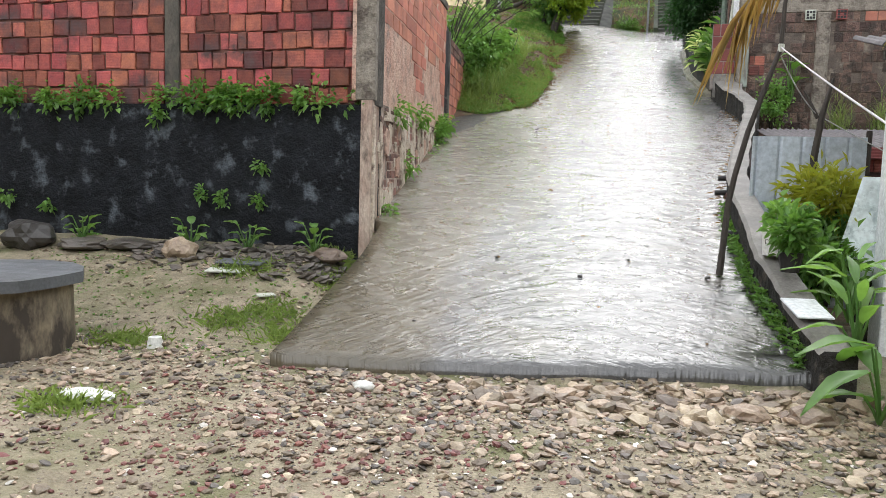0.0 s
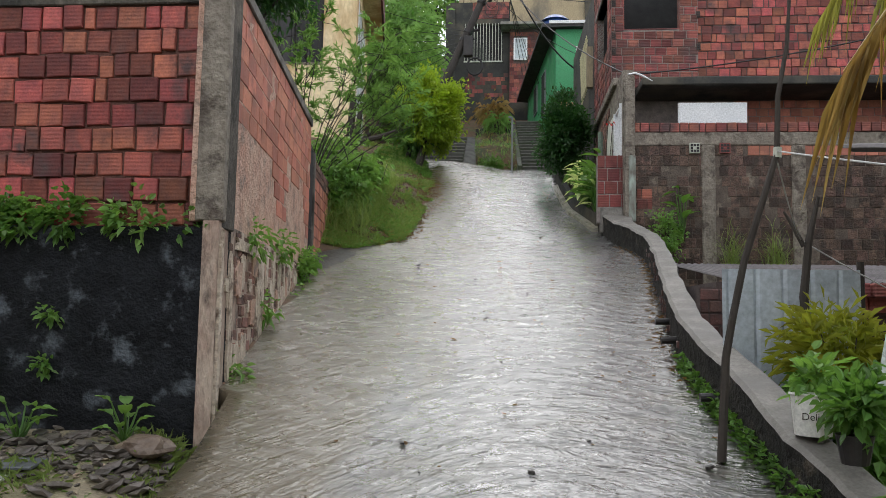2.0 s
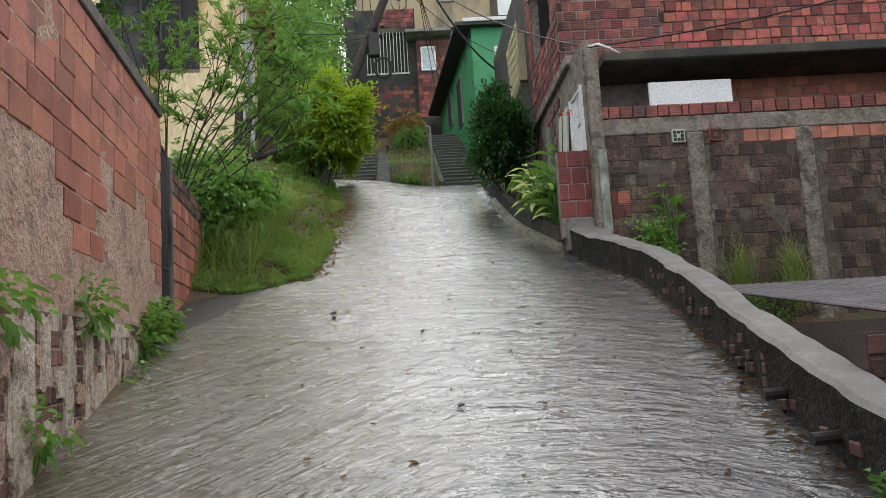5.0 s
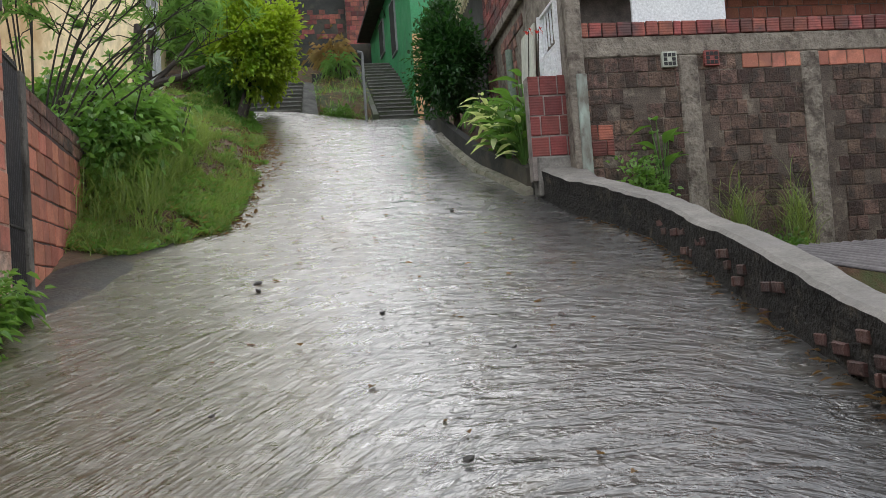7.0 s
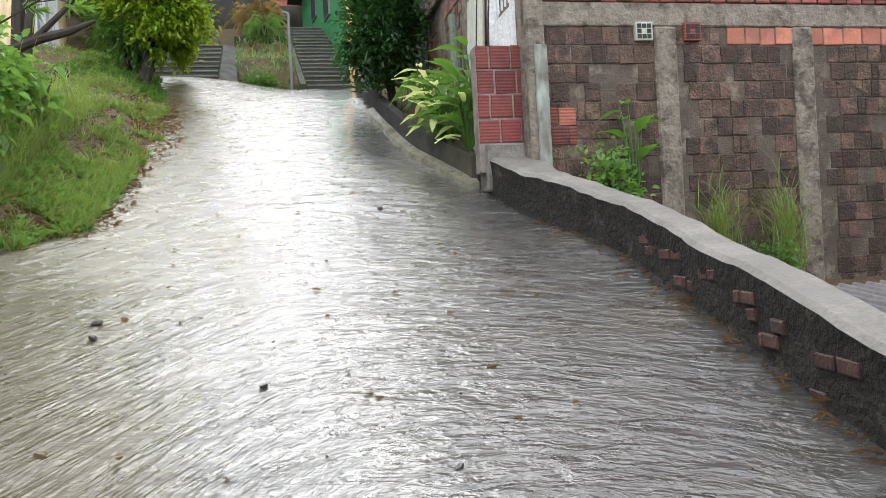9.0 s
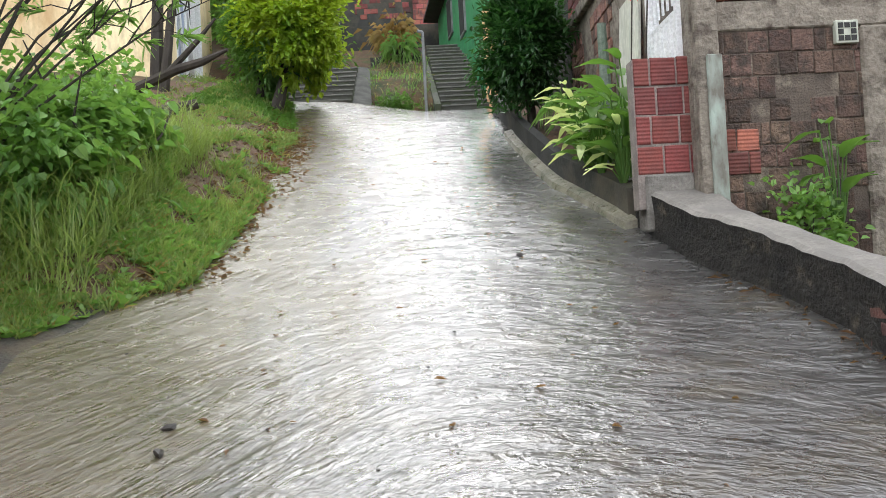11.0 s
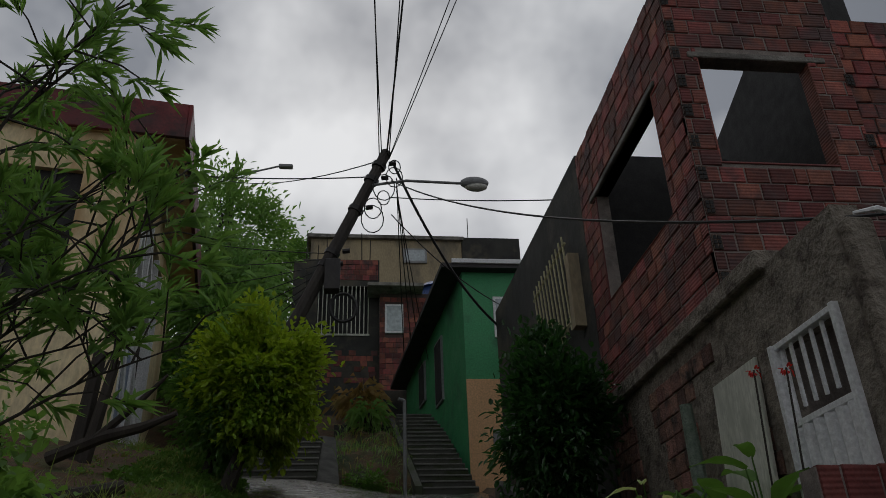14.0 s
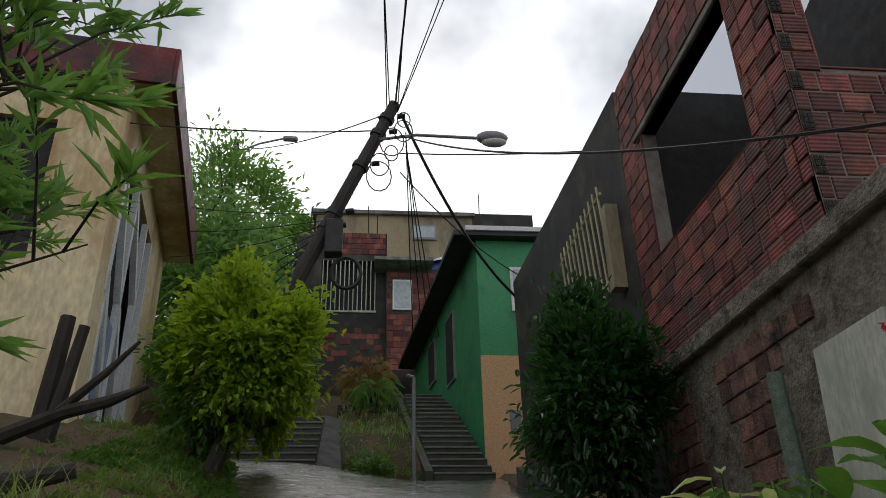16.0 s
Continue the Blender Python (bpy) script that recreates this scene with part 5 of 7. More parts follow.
def frond(parent, pts, leaflet, width, material, n=34, seed=1, hang=0.8, name="frond"):
    """A palm frond: a bent rib with leaflets on both sides."""
    part("rib", tube(bmesh.new(), pts, [0.018 * (1 - 0.8 * i / (len(pts) - 1)) for i in range(len(pts))], 5), M[material], parent)
    r = np.random.default_rng(seed)
    P, D = [], []
    vs = [Vector(p) for p in pts]
    for i in range(n):
        t = (i + 0.5) / n * (len(vs) - 1)
        k = min(int(t), len(vs) - 2)
        p = vs[k].lerp(vs[k + 1], t - k)
        d = (vs[k + 1] - vs[k]).normalized()
        s = d.cross(Vector((0, 0, 1))).normalized()
        for sg in (-1, 1):
            P.append(p)
            D.append(s * sg * 0.8 + d * 0.9 + Vector((0, 0, -hang + 0.2)) + Vector(r.normal(0, 0.12, 3)))
    return leafy(name, P, D, leaflet, width, M[material], parent, seed=seed, droop=0.3, fold=0.15, vary=0.2)


# grass and weeds on the bank
def bank_area(r):
    y = r.uniform(15.6, 27)
    x = xleft(y) - abs(r.normal(0, 0.95)) + 0.02
    f = noise.noise((x * 1.6, y * 1.6, 4)) + 0.95 * noise.noise((x * 4.5, y * 4.5, 2)) + (0.5 if y < 18.6 else -0.22) - (0.5 if y > 23.6 and x > -3 else 0) - 0.35 * smooth(0.25, 0.0, xleft(y) - x)
    if f > r.uniform(-0.1, 0.3) and x > -5.2:
        return x, y


grassy("grass", "bright green grass and weeds on the bank beside the ramp", bank_area, 9000, 0.14, 0.010, "grass", 11, zland)
grassy("dry_grass", "straw-coloured dry grass between the green blades", bank_area, 4500, 0.12, 0.009, "leaf_straw", 21, zland, lean=0.9)
grassy("weeds", "small broad-leaved weeds among the bank grass", bank_area, 8000, 0.06, 0.04, "leaf_bright", 12, zland, lean=1.1, category="weeds")
def bank_tufts():
    r = np.random.default_rng(13)
    low, tall = [], []
    for i in range(430):
        q = None
        while not q:
            q = bank_area(r)
        for k in range(int(r.integers(7, 20))):
            x, y = q[0] + r.normal(0, 0.05), q[1] + r.normal(0, 0.05)
            low.append((x, y, zland(x, y) - 0.01))
    for i in range(3400):
        x, y = -2.8 - abs(r.normal(0, 0.5)), r.uniform(16.1, 20.2)
        tall.append((x, y, zland(x, y) + r.uniform(-0.02, 0.5) * r.random()))
    tagged(arched("tall_grass", tall, 0.55, 0.009, "grass", None, 14), "tall drooping grass beside the garden wall", "grass", kind="stuff")
    tagged(arched("grass_tufts", low, 0.26, 0.009, "grass", None, 15, 0.6, 0.7), "ragged grass tufts on the bank", "grass", kind="stuff")


bank_tufts()
grassy("broad_weeds", "broad-leaved weeds at the lower edge of the bank", lambda r: q if (q := bank_area(r)) and (q[1] < 18.6 or r.random() < 0.25) else None, 3200, 0.1, 0.065, "leaf_bright", 23, lambda x, y: zland(x, y) + 0.03, lean=1.2, category="weeds")
grassy("ground_cover", "low green ground cover under the yellow-green bush", lambda r: (r.uniform(-4.2, -2.35), r.uniform(23.6, 26.4)), 4200, 0.1, 0.05, "leaf_mid", 14, zland, lean=1.0, category="plants")
M["leaf_litter"] = leafmat("brown_leaf_litter", (0.17, 0.095, 0.05), (0.08, 0.048, 0.028), rough=0.9)
grassy("leaf_litter", "brown leaf litter along the ramp's edge", lambda r: (xleft(y0 := r.uniform(16.6, 25)) - 0.2 + r.normal(0, 0.17), y0), 4200, 0.05, 0.035, "leaf_litter", 15, lambda x, y: max(zramp(y) + 0.03, zland(x, y)), lean=2.5, category="litter")


def vine_mound():
    t = thing("vine_mound", "mound of green broad-leaved vines over dead stems", "vines")
    allp, alld = [], []
    for i, (c, rad, n) in enumerate([((-3.55, 17.2, 4.35), (0.6, 0.7, 0.5), 3000), ((-3.35, 18.2, 4.7), (0.5, 0.7, 0.45), 2900), ((-4.2, 18.0, 4.9), (0.6, 0.9, 0.5), 2300), ((-4.3, 20.2, 5.6), (0.5, 0.6, 0.4), 800)]):
        p, d, _ = clumps(c, rad, 40, n, 0.12, 30 + i)
        d[:, 2] -= 0.3
        allp.append(p)
        alld.append(d)
    leafy("leaves", np.concatenate(allp), np.concatenate(alld), 0.105, 0.08, M["leaf_bright"], t, seed=5, droop=0.3, vary=0.5)
    # core leaves take a darker green that puts in the mound's inner shade
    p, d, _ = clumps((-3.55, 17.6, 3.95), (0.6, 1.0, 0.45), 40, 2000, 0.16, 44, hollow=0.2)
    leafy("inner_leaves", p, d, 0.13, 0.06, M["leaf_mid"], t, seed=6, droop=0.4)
    woody(t, (-3.4, 17.6, 3.6), [(-3.0, 16.9, 5.0), (-3.9, 18.4, 5.4), (-2.8, 18.6, 5.1), (-3.5, 17.0, 5.3)], 0.03, None, 4, "stem")


vine_mound()


def oleander():
    t = thing("oleander", "tall open shrub with long narrow leaves", "shrub")
    base = Vector((-4.2, 16.9, 3.9))
    r = random.Random(6)
    ends = [(-4.9, 16.2, 8.0), (-4.4, 16.7, 8.3), (-3.8, 16.8, 7.9), (-3.1, 17.2, 7.6), (-2.6, 17.6, 7.0), (-5.3, 16.0, 7.4), (-4.0, 15.8, 7.0), (-3.2, 16.3, 6.6), (-2.1, 16.9, 6.35), (-2.5, 16.4, 6.9),
            (-3.3, 18.4, 7.0), (-2.6, 18.2, 6.3), (-2.2, 17.2, 5.75), (-4.6, 17.5, 6.9), (-2.9, 15.8, 6.3), (-5.0, 16.6, 6.3), (-2.25, 16.2, 7.2), (-1.95, 16.6, 6.0), (-2.0, 16.9, 6.6), (-2.3, 16.5, 6.2), (-1.9, 17.0, 5.6)]
    P, D = [], []
    for e in ends:
        e = Vector(e)
        mid = base.lerp(e, 0.45) + Vector((r.uniform(-0.2, 0.2), r.uniform(-0.2, 0.2), 0.35))
        path = [base, base.lerp(mid, 0.6) + Vector((0, 0, 0.1)), mid, mid.lerp(e, 0.5) + Vector((r.uniform(-0.1, 0.1), r.uniform(-0.1, 0.1), 0.08)), e]
        part("stem", tube(bmesh.new(), path, [0.014, 0.012, 0.010, 0.007, 0.003], 6), M["wood"], t)
        for k in range(13):
            s = path[2].lerp(path[3], r.random()) if k < 4 else path[3].lerp(e, r.random())
            tip = s + Vector((r.uniform(-0.5, 0.5), r.uniform(-0.5, 0.5), r.uniform(-0.1, 0.5)))
            part("twig", tube(bmesh.new(), [s, s.lerp(tip, 0.5) + Vector((0, 0, 0.05)), tip], [0.007, 0.005, 0.0025], 4), M["wood"], t)
            way = (tip - s).normalized()
            for q in range(24):
                u = 1 - 0.45 * r.random() ** 1.6
                P.append(s.lerp(tip, u))
                D.append(way * r.uniform(0.5, 1.1) + Vector((r.gauss(0, 0.45), r.gauss(0, 0.45), r.gauss(0.15, 0.4))))
    leafy("leaves", P, D, 0.15, 0.026, M["leaf_lance"], t, seed=8, droop=0.12, fold=0.3)


oleander()

shrub("bush", "rounded yellow-green leafy bush on a short trunk", (-2.5, 25.1, 8.0), (1.0, 1.0, 1.02), 17000, 0.115, 0.07, "leaf_yellow", 21, k=95, spread=0.125, droop=0.05, base=(-2.95, 25.0, 6.2), trunk=0.13)
shrub("bush", "mid green shrub leaning beside the yellow-green bush", (-3.1, 25.4, 7.8), (0.75, 0.8, 0.95), 5200, 0.11, 0.055, "leaf_mid", 22, k=60, spread=0.16, base=(-3.35, 25.3, 6.3), trunk=0.09)
shrub("small_tree", "dense dark green tree in the black planter", (1.22, 21.9, 6.55), (0.48, 0.65, 0.85), 9500, 0.11, 0.05, "leaf_dark", 23, k=60, spread=0.15, droop=0.05, base=(1.35, 21.9, 4.9), trunk=0.08, category="tree")
shrub("tree", "dark leaved tree top behind the side wall", (-4.75, 15.6, 8.35), (1.3, 1.1, 0.95), 8000, 0.15, 0.065, "leaf_dark", 24, k=60, spread=0.2, base=(-6.0, 15.6, 4.0), trunk=0.12, category="tree")
shrub("tree", "feathery green tree behind the cream house", (-6.9, 41, 18.7), (2.3, 2.0, 3.2), 7000, 0.34, 0.11, "leaf_lance", 25, k=75, spread=0.42, base=(-6.6, 41, 9), trunk=0.2, category="tree", limbs=14)
shrub("thicket", "tall grassy thicket on the hillside", (-5.6, 36.5, 13.2), (1.9, 2.0, 3.4), 10000, 0.42, 0.055, "leaf_lance", 26, k=95, spread=0.4, base=(-4.9, 36.5, 8), trunk=0.08, droop=0.45)
shrub("thicket", "green undergrowth behind the steps", (-3.9, 32.5, 10.0), (1.3, 1.6, 2.3), 9000, 0.22, 0.06, "leaf_mid", 27, k=80, spread=0.3, base=(-3.6, 32.5, 7.5), trunk=0.06)
shrub("thicket", "rooftop greenery beyond the far house", (-5.2, 52, 23), (2.2, 2, 2), 2500, 0.5, 0.16, "leaf_mid", 28, k=40, spread=0.5, base=(-5.2, 52, 12), trunk=0.15)
shrub("fern", "drooping fern hanging from the earth bank", (-0.7, 33.2, 9.8), (0.4, 0.3, 0.12), 260, 0.26, 0.04, "leaf_lance", 29, k=14, spread=0.12, base=(-0.7, 33.3, 9.2), droop=0.6)
shrub("creeper", "green creeper on the earth bank", (-0.9, 29.1, 7.12), (0.55, 0.45, 0.14), 700, 0.1, 0.06, "leaf_mid", 33, k=24, spread=0.12, base=(-1.1, 28.9, 7.2), trunk=0.02)
shrub("creeper", "dry brown hanging weeds on the upper bank", (-0.9, 35.4, 10.8), (0.5, 0.2, 0.3), 300, 0.35, 0.03, "leaf_dry", 34, k=30, spread=0.2, base=(-0.9, 35.9, 9.5), trunk=0.02, droop=0.7)


def dead_wood():
    t = thing("dead_branch", "fallen dark dead branch on the bank", "branch")
    part("wood", tube(bmesh.new(), [(-5.0, 23.8, 6.55), (-4.3, 23.6, 6.78), (-3.8, 23.45, 6.86), (-3.35, 23.3, 7.0)], [0.1, 0.085, 0.07, 0.03], 8), M["wood"], t)
    part("fork", tube(bmesh.new(), [(-4.4, 23.6, 6.75), (-3.9, 23.5, 7.2), (-3.55, 23.4, 7.55)], [0.06, 0.045, 0.02], 7), M["wood"], t)
    t = thing("dead_branch", "broken dark log lying on brown soil", "branch")
    part("wood", tube(bmesh.new(), [(-4.4, 21.6, 5.62), (-3.9, 21.7, 5.68), (-3.45, 21.8, 5.80)], [0.1, 0.1, 0.07], 8), M["wood"], t)
    t = thing("post_stump", "two broken charred posts by the cream wall", "post")
    part("post", tube(bmesh.new(), [(-4.95, 24.6, 6.5), (-4.85, 24.6, 8.3)], [0.13, 0.1], 7), M["wood"], t)
    part("post", tube(bmesh.new(), [(-4.8, 24.5, 6.5), (-4.55, 24.4, 8.1)], [0.1, 0.07], 7), M["wood"], t)


dead_wood()

# planter on the right
for i, (b, n, h, sd) in enumerate((((1.62, 18.1, 3.95), 15, 0.95, 51), ((1.8, 18.5, 4.1), 14, 1.2, 52), ((1.5, 18.5, 4.1), 16, 0.7, 53), ((1.7, 18.9, 4.3), 14, 0.75, 58))):
    big_plant("canna", "tall canna with broad green leaves in the planter", b, n, 0.38, 0.19, "leaf_mid", sd, h, tilt=(-15, 55))
for b, sd in (((1.42, 19.2, 4.45), 54), ((1.5, 20.0, 4.8), 55), ((1.4, 18.7, 4.25), 57), ((1.6, 18.05, 3.95), 59)):
    big_plant("dieffenbachia", "pale cream-leaved dieffenbachia in the planter", b, 14, 0.32, 0.12, "leaf_white", sd, 0.6, tilt=(-10, 45))
big_plant("canna", "young bright green broad-leaved plant at the planter edge", (1.5, 18.9, 4.25), 8, 0.4, 0.15, "leaf_bright", 56, 0.5, tilt=(0, 50))


def red_flowers():
    for x, y, z in ((1.9, 18.45, 5.95), (1.95, 18.1, 5.85)):
        t = thing("flower_stalk", "thin bare stalk with a small red flower", "flower")
        part("stalk", tube(bmesh.new(), [(x - 0.1, y, 4.2), (x - 0.05, y, 5.2), (x, y, z)], 0.008, 5), M["wood"], t)
        p, d, _ = clumps((x, y, z), (0.03, 0.03, 0.04), 4, 16, 0.012, 3)
        leafy("petals", p, d, 0.035, 0.02, M["petal"], t)


M["petal"] = leafmat("red_petal", (0.6, 0.03, 0.02), (0.45, 0.02, 0.02))
red_flowers()


def areca():
    t = thing("palm_plant", "small feathery palm in the planter", "palm")
    r = random.Random(9)
    for i in range(8):
        az = i * 2.4
        b = Vector((1.72, 19.75, 4.5))
        L = r.uniform(0.6, 0.95)
        o = Vector((math.cos(az), math.sin(az), 0)) * L
        frond(t, [b, b + o * 0.25 + Vector((0, 0, 0.5)), b + o * 0.65 + Vector((0, 0, 0.75)), b + o + Vector((0, 0, 0.6))], 0.22, 0.022, "leaf_bright", 20, i, 0.5)


areca()


def agave():
    t = thing("agave", "spiky dark agave at the planter's end", "agave")
    r = random.Random(4)
    me = bigleaf_mesh("leaf", 0.6, 0.06, "leaf_dark", 0.1)
    for i in range(26):
        ob = new("leaf", me)
        ob.matrix_world = Matrix.Translation((1.2, 22.9, 5.65)) @ Matrix.Rotation(i * 2.4, 4, "Z") @ Matrix.Rotation(radians(r.uniform(5, 75)), 4, "X")
        ob.parent = t


agave()


def cactus():
    t = thing("cactus", "grey-green columnar cactus against the house wall", "cactus")
    part("column", tube(bmesh.new(), [(1.88, 19.75, 4.4), (1.9, 19.72, 5.2), (1.88, 19.7, 6.05)], [0.06, 0.07, 0.055], 9), M["cactus"], t)


M["cactus"] = mat("cactus_skin", (0.11, 0.16, 0.12), (0.22, 0.26, 0.22), rough=0.8, scale=14, fine=60, bump=1.0, bdist=0.02)
cactus()


# plants against the terrace wall and on the black plinth
big_plant("broadleaf_weed", "broad-leaved green weed growing from the terrace wall", (3.08, 17.0, 3.3), 14, 0.3, 0.17, "leaf_mid", 61, 1.0, tilt=(-5, 50))
shrub("creeper", "small-leaved white-flecked creeper below the terrace wall", (2.75, 16.9, 3.35), (0.35, 0.3, 0.4), 900, 0.07, 0.05, "leaf_bright", 62, k=20, spread=0.08, base=(2.75, 17.0, 2.4), trunk=0.02)
shrub("creeper", "small-leaved creeper under the grass tufts", (4.4, 16.85, 2.5), (0.4, 0.25, 0.3), 420, 0.06, 0.04, "leaf_mid", 63, k=16, spread=0.07, base=(4.4, 17.0, 1.6), trunk=0.02)
for x, sd in ((4.0, 64), (4.8, 65), (7.2, 66)):
    r = np.random.default_rng(sd)
    p = np.array([(x, 16.95, 2.75)]) + r.normal(0, 0.09, (260, 3)) * np.array([1, 0.6, 2.6])
    tagged(arched("grass_tuft", p, 0.6, 0.010, "grass", None, sd, 0.45, 0.8), "long green grass tuft on the terrace wall", "grass", "terrace grass tufts")
for i in (0, 1, 3, 4, 5, 6, 8, 9, 10, 11, 12, 13, 15, 16):
    r = random.Random(70 + i)
    x = -7.9 + i * 0.31 + r.uniform(-0.1, 0.1)
    n = r.choice((40, 90, 200))
    rad = (0.22, 0.12, 0.08 + 0.07 * r.random())
    if i in (11, 12, 13):
        n, rad = 360, (0.22, 0.14, 0.14)
    p, d, _ = clumps((x, 8.3, 2.57), rad, 10, n, 0.05, 70 + i)
    d[:, 2] += 0.3
    d[:, 1] -= 0.3
    tagged(leafy("wall_weed", p, d, 0.075, 0.05, M["leaf_mid" if i % 3 else "leaf_bright"], seed=i, droop=0.3), "green weeds rooted along the ledge of the black plinth", "weeds", kind="stuff")
for i, (x, z, s) in enumerate(((-5.37, 2.36, 0.12), (-4.73, 1.4, 0.035), (-4.4, 1.36, 0.045), (-3.95, 1.33, 0.03), (-7.7, 1.3, 0.1), (-7.0, 1.15, 0.03), (-3.9, 1.75, 0.03), (-6.3, 0.8, 0.05))):
    p, d, _ = clumps((x, 8.22, z), (s, 0.06, s), 6, int(40 + s * 600), 0.03, 90 + i)
    d[:, 1] -= 0.5
    tagged(leafy("wall_weed", p, d, 0.06, 0.04, M["leaf_bright"], seed=i, droop=0.3), "small green weed rooted in the black plinth", "weeds", kind="stuff")
for i, (x, y) in enumerate(((-4.69, 7.95), (-3.9, 7.9), (-3.1, 8.0), (-6.2, 7.9))):
    big_plant("broadleaf_weed", "small broad-leaved weed at the foot of the black wall", (x, y, zland(x, y)), 10, 0.16, 0.12, "leaf_bright", 100 + i, 0.3, tilt=(0, 60))
for i, (y, z, n) in enumerate(((12.9, 2.3, 420), (13.3, 2.6, 240), (11.2, 2.55, 120), (12.2, 2.0, 160), (9.6, 2.55, 90), (10.2, 1.9, 60), (8.9, 1.2, 200))):
    p, d, _ = clumps((xwall(y) + 0.07, y, z), (0.08, 0.2, 0.3 if n > 300 else 0.15), 12, n, 0.06, 110 + i)
    d[:, 0] += 0.5
    tagged(leafy("wall_creeper", p, d, 0.08, 0.045, M["leaf_bright"], seed=i, droop=0.5), "green creeper hanging on the crumbling footing", "creeper", kind="stuff")


def yard_grass(r):
    c = ((-3.67, 5.5), (-3.1, 6.15), (-2.75, 6.45), (-2.4, 7.4), (-2.55, 8.0), (-2.75, 8.15), (-2.9, 3.9), (-3.6, 7.3), (-2.35, 6.0))
    q = c[r.integers(len(c))]
    return q[0] + r.normal(0, 0.16), q[1] + r.normal(0, 0.13)


grassy("yard_grass", "tufts of green grass in the gravel yard", yard_grass, 2600, 0.13, 0.012, "grass", 16, zland, lean=0.7)
grassy("yard_moss", "thin green weeds spread over the yard", lambda r: (r.uniform(-6.5, -2.3), r.uniform(5, 8.1)), 2200, 0.045, 0.03, "leaf_mid", 17, zland, lean=1.6, category="weeds")
grassy("kerb_weeds", "mossy weeds along the foot of the kerb", lambda r: (xkerb(y0 := r.uniform(5.8, 9.5)) - abs(r.normal(0, 0.03)), y0), 1200, 0.06, 0.03, "leaf_mid", 18, lambda x, y: zramp(y) + 0.15 * (math.sin(x * 90 + y * 40) * 0.5 + 0.5), lean=1.4, category="weeds")


# the corner by the kerb: croton, pots, palm
def croton():
    t = thing("croton", "bushy yellow and green croton shrub", "shrub")
    r = np.random.default_rng(5)
    p, d, c = clumps((2.32, 8.15, 1.55), (0.36, 0.28, 0.38), 30, 1500, 0.09, 41, hollow=0.4)
    d[:, 2] += 0.5
    up = p[:, 2] > 1.45
    leafy("leaves", p[up], d[up], 0.17, 0.022, M["leaf_croton"], t, seed=2, droop=0.3)
    leafy("lower_leaves", p[~up], d[~up], 0.17, 0.028, M["leaf_mid"], t, seed=3, droop=0.3)
    woody(t, (2.3, 8.15, 0.4), [tuple(q) for q in c[:6]], 0.02, None, 3, "stem")


croton()
shrub("plant", "dark broad-leaved shrub below the croton", (2.2, 7.75, 1.0), (0.28, 0.35, 0.22), 700, 0.14, 0.06, "leaf_mid", 42, k=24, spread=0.1, base=(2.15, 7.7, 0.4), trunk=0.02)
big_plant("plant", "leafy green plant with long pale leaves beside the kerb", (2.15, 6.3, 0.7), 12, 0.4, 0.09, "leaf_bright", 43, 0.55, tilt=(0, 55))
big_plant("plant", "large-leaved green plant by the ramp's lower corner", (2.12, 5.15, 0.25), 10, 0.48, 0.17, "leaf_mid", 44, 0.5, tilt=(-10, 50))
big_plant("plant", "pale variegated plant beside the kerb", (2.1, 5.8, 0.55), 9, 0.4, 0.11, "leaf_bright", 45, 0.55, tilt=(10, 60))


def pot_plant():
    z = zramp(6.75) + 0.36
    t = thing("potted_plant", "small green plant in a dark plastic pot on the kerb", "plant")
    bm = bmesh.new()
    bmesh.ops.create_cone(bm, cap_ends=True, segments=16, radius1=0.07, radius2=0.1, depth=0.16, matrix=Matrix.Translation((1.76, 6.62, z + 0.08)))
    part("pot", bm, M["black_iron"], t)
    p, d, _ = clumps((1.78, 6.62, z + 0.32), (0.17, 0.17, 0.16), 16, 420, 0.06, 8, hollow=0.2)
    leafy("leaves", p, d, 0.09, 0.05, M["leaf_mid"], t, seed=3)
    z = zramp(7.02) + 0.385
    t = thing("paint_bucket", "white plastic bucket used as a plant pot on the kerb", "bucket")
    bm = bmesh.new()
    bmesh.ops.create_cone(bm, cap_ends=True, segments=24, radius1=0.105, radius2=0.125, depth=0.25, matrix=Matrix.Translation((1.70, 7.05, z + 0.125)))
    part("body", bm, M["white_plastic"], t, smooth=False)
    ring = [(1.70 + 0.128 * math.cos(q), 7.05 + 0.128 * math.sin(q), z + 0.245) for q in np.linspace(0, 2 * math.pi, 25)]
    part("rim", tube(bmesh.new(), ring, 0.008, 5), M["white_plastic"], t)
    font = bpy.data.curves.new("lettering", "FONT")
    font.body, font.size, font.extrude = "Delini", 0.06, 0.0005
    font.align_x = "CENTER"
    font.materials.append(M["wood"])
    tx = new("lettering", font)
    tx.matrix_world = Matrix.Translation((1.665, 6.925, z + 0.1)) @ Matrix.Rotation(radians(-14), 4, "Z") @ Matrix.Rotation(radians(92), 4, "X")
    tx.parent = t
    p, d, _ = clumps((1.72, 7.05, z + 0.34), (0.15, 0.15, 0.1), 10, 140, 0.05, 9, hollow=0.2)
    leafy("leaves", p, d, 0.1, 0.05, M["leaf_bright"], t, seed=4)
    z = zramp(6.15) + 0.29
    t = thing("white_tile", "white tile offcut lying on the kerb", "tile")
    part("slab", boxed((-0.13, -0.2, 0), (0.13, 0.2, 0.015), Matrix.Translation((1.82, 6.12, z)) @ Matrix.Rotation(0.2, 4, "Z") @ Matrix.Rotation(0.2, 4, "X"), 0.003), M["white"], t)


pot_plant()


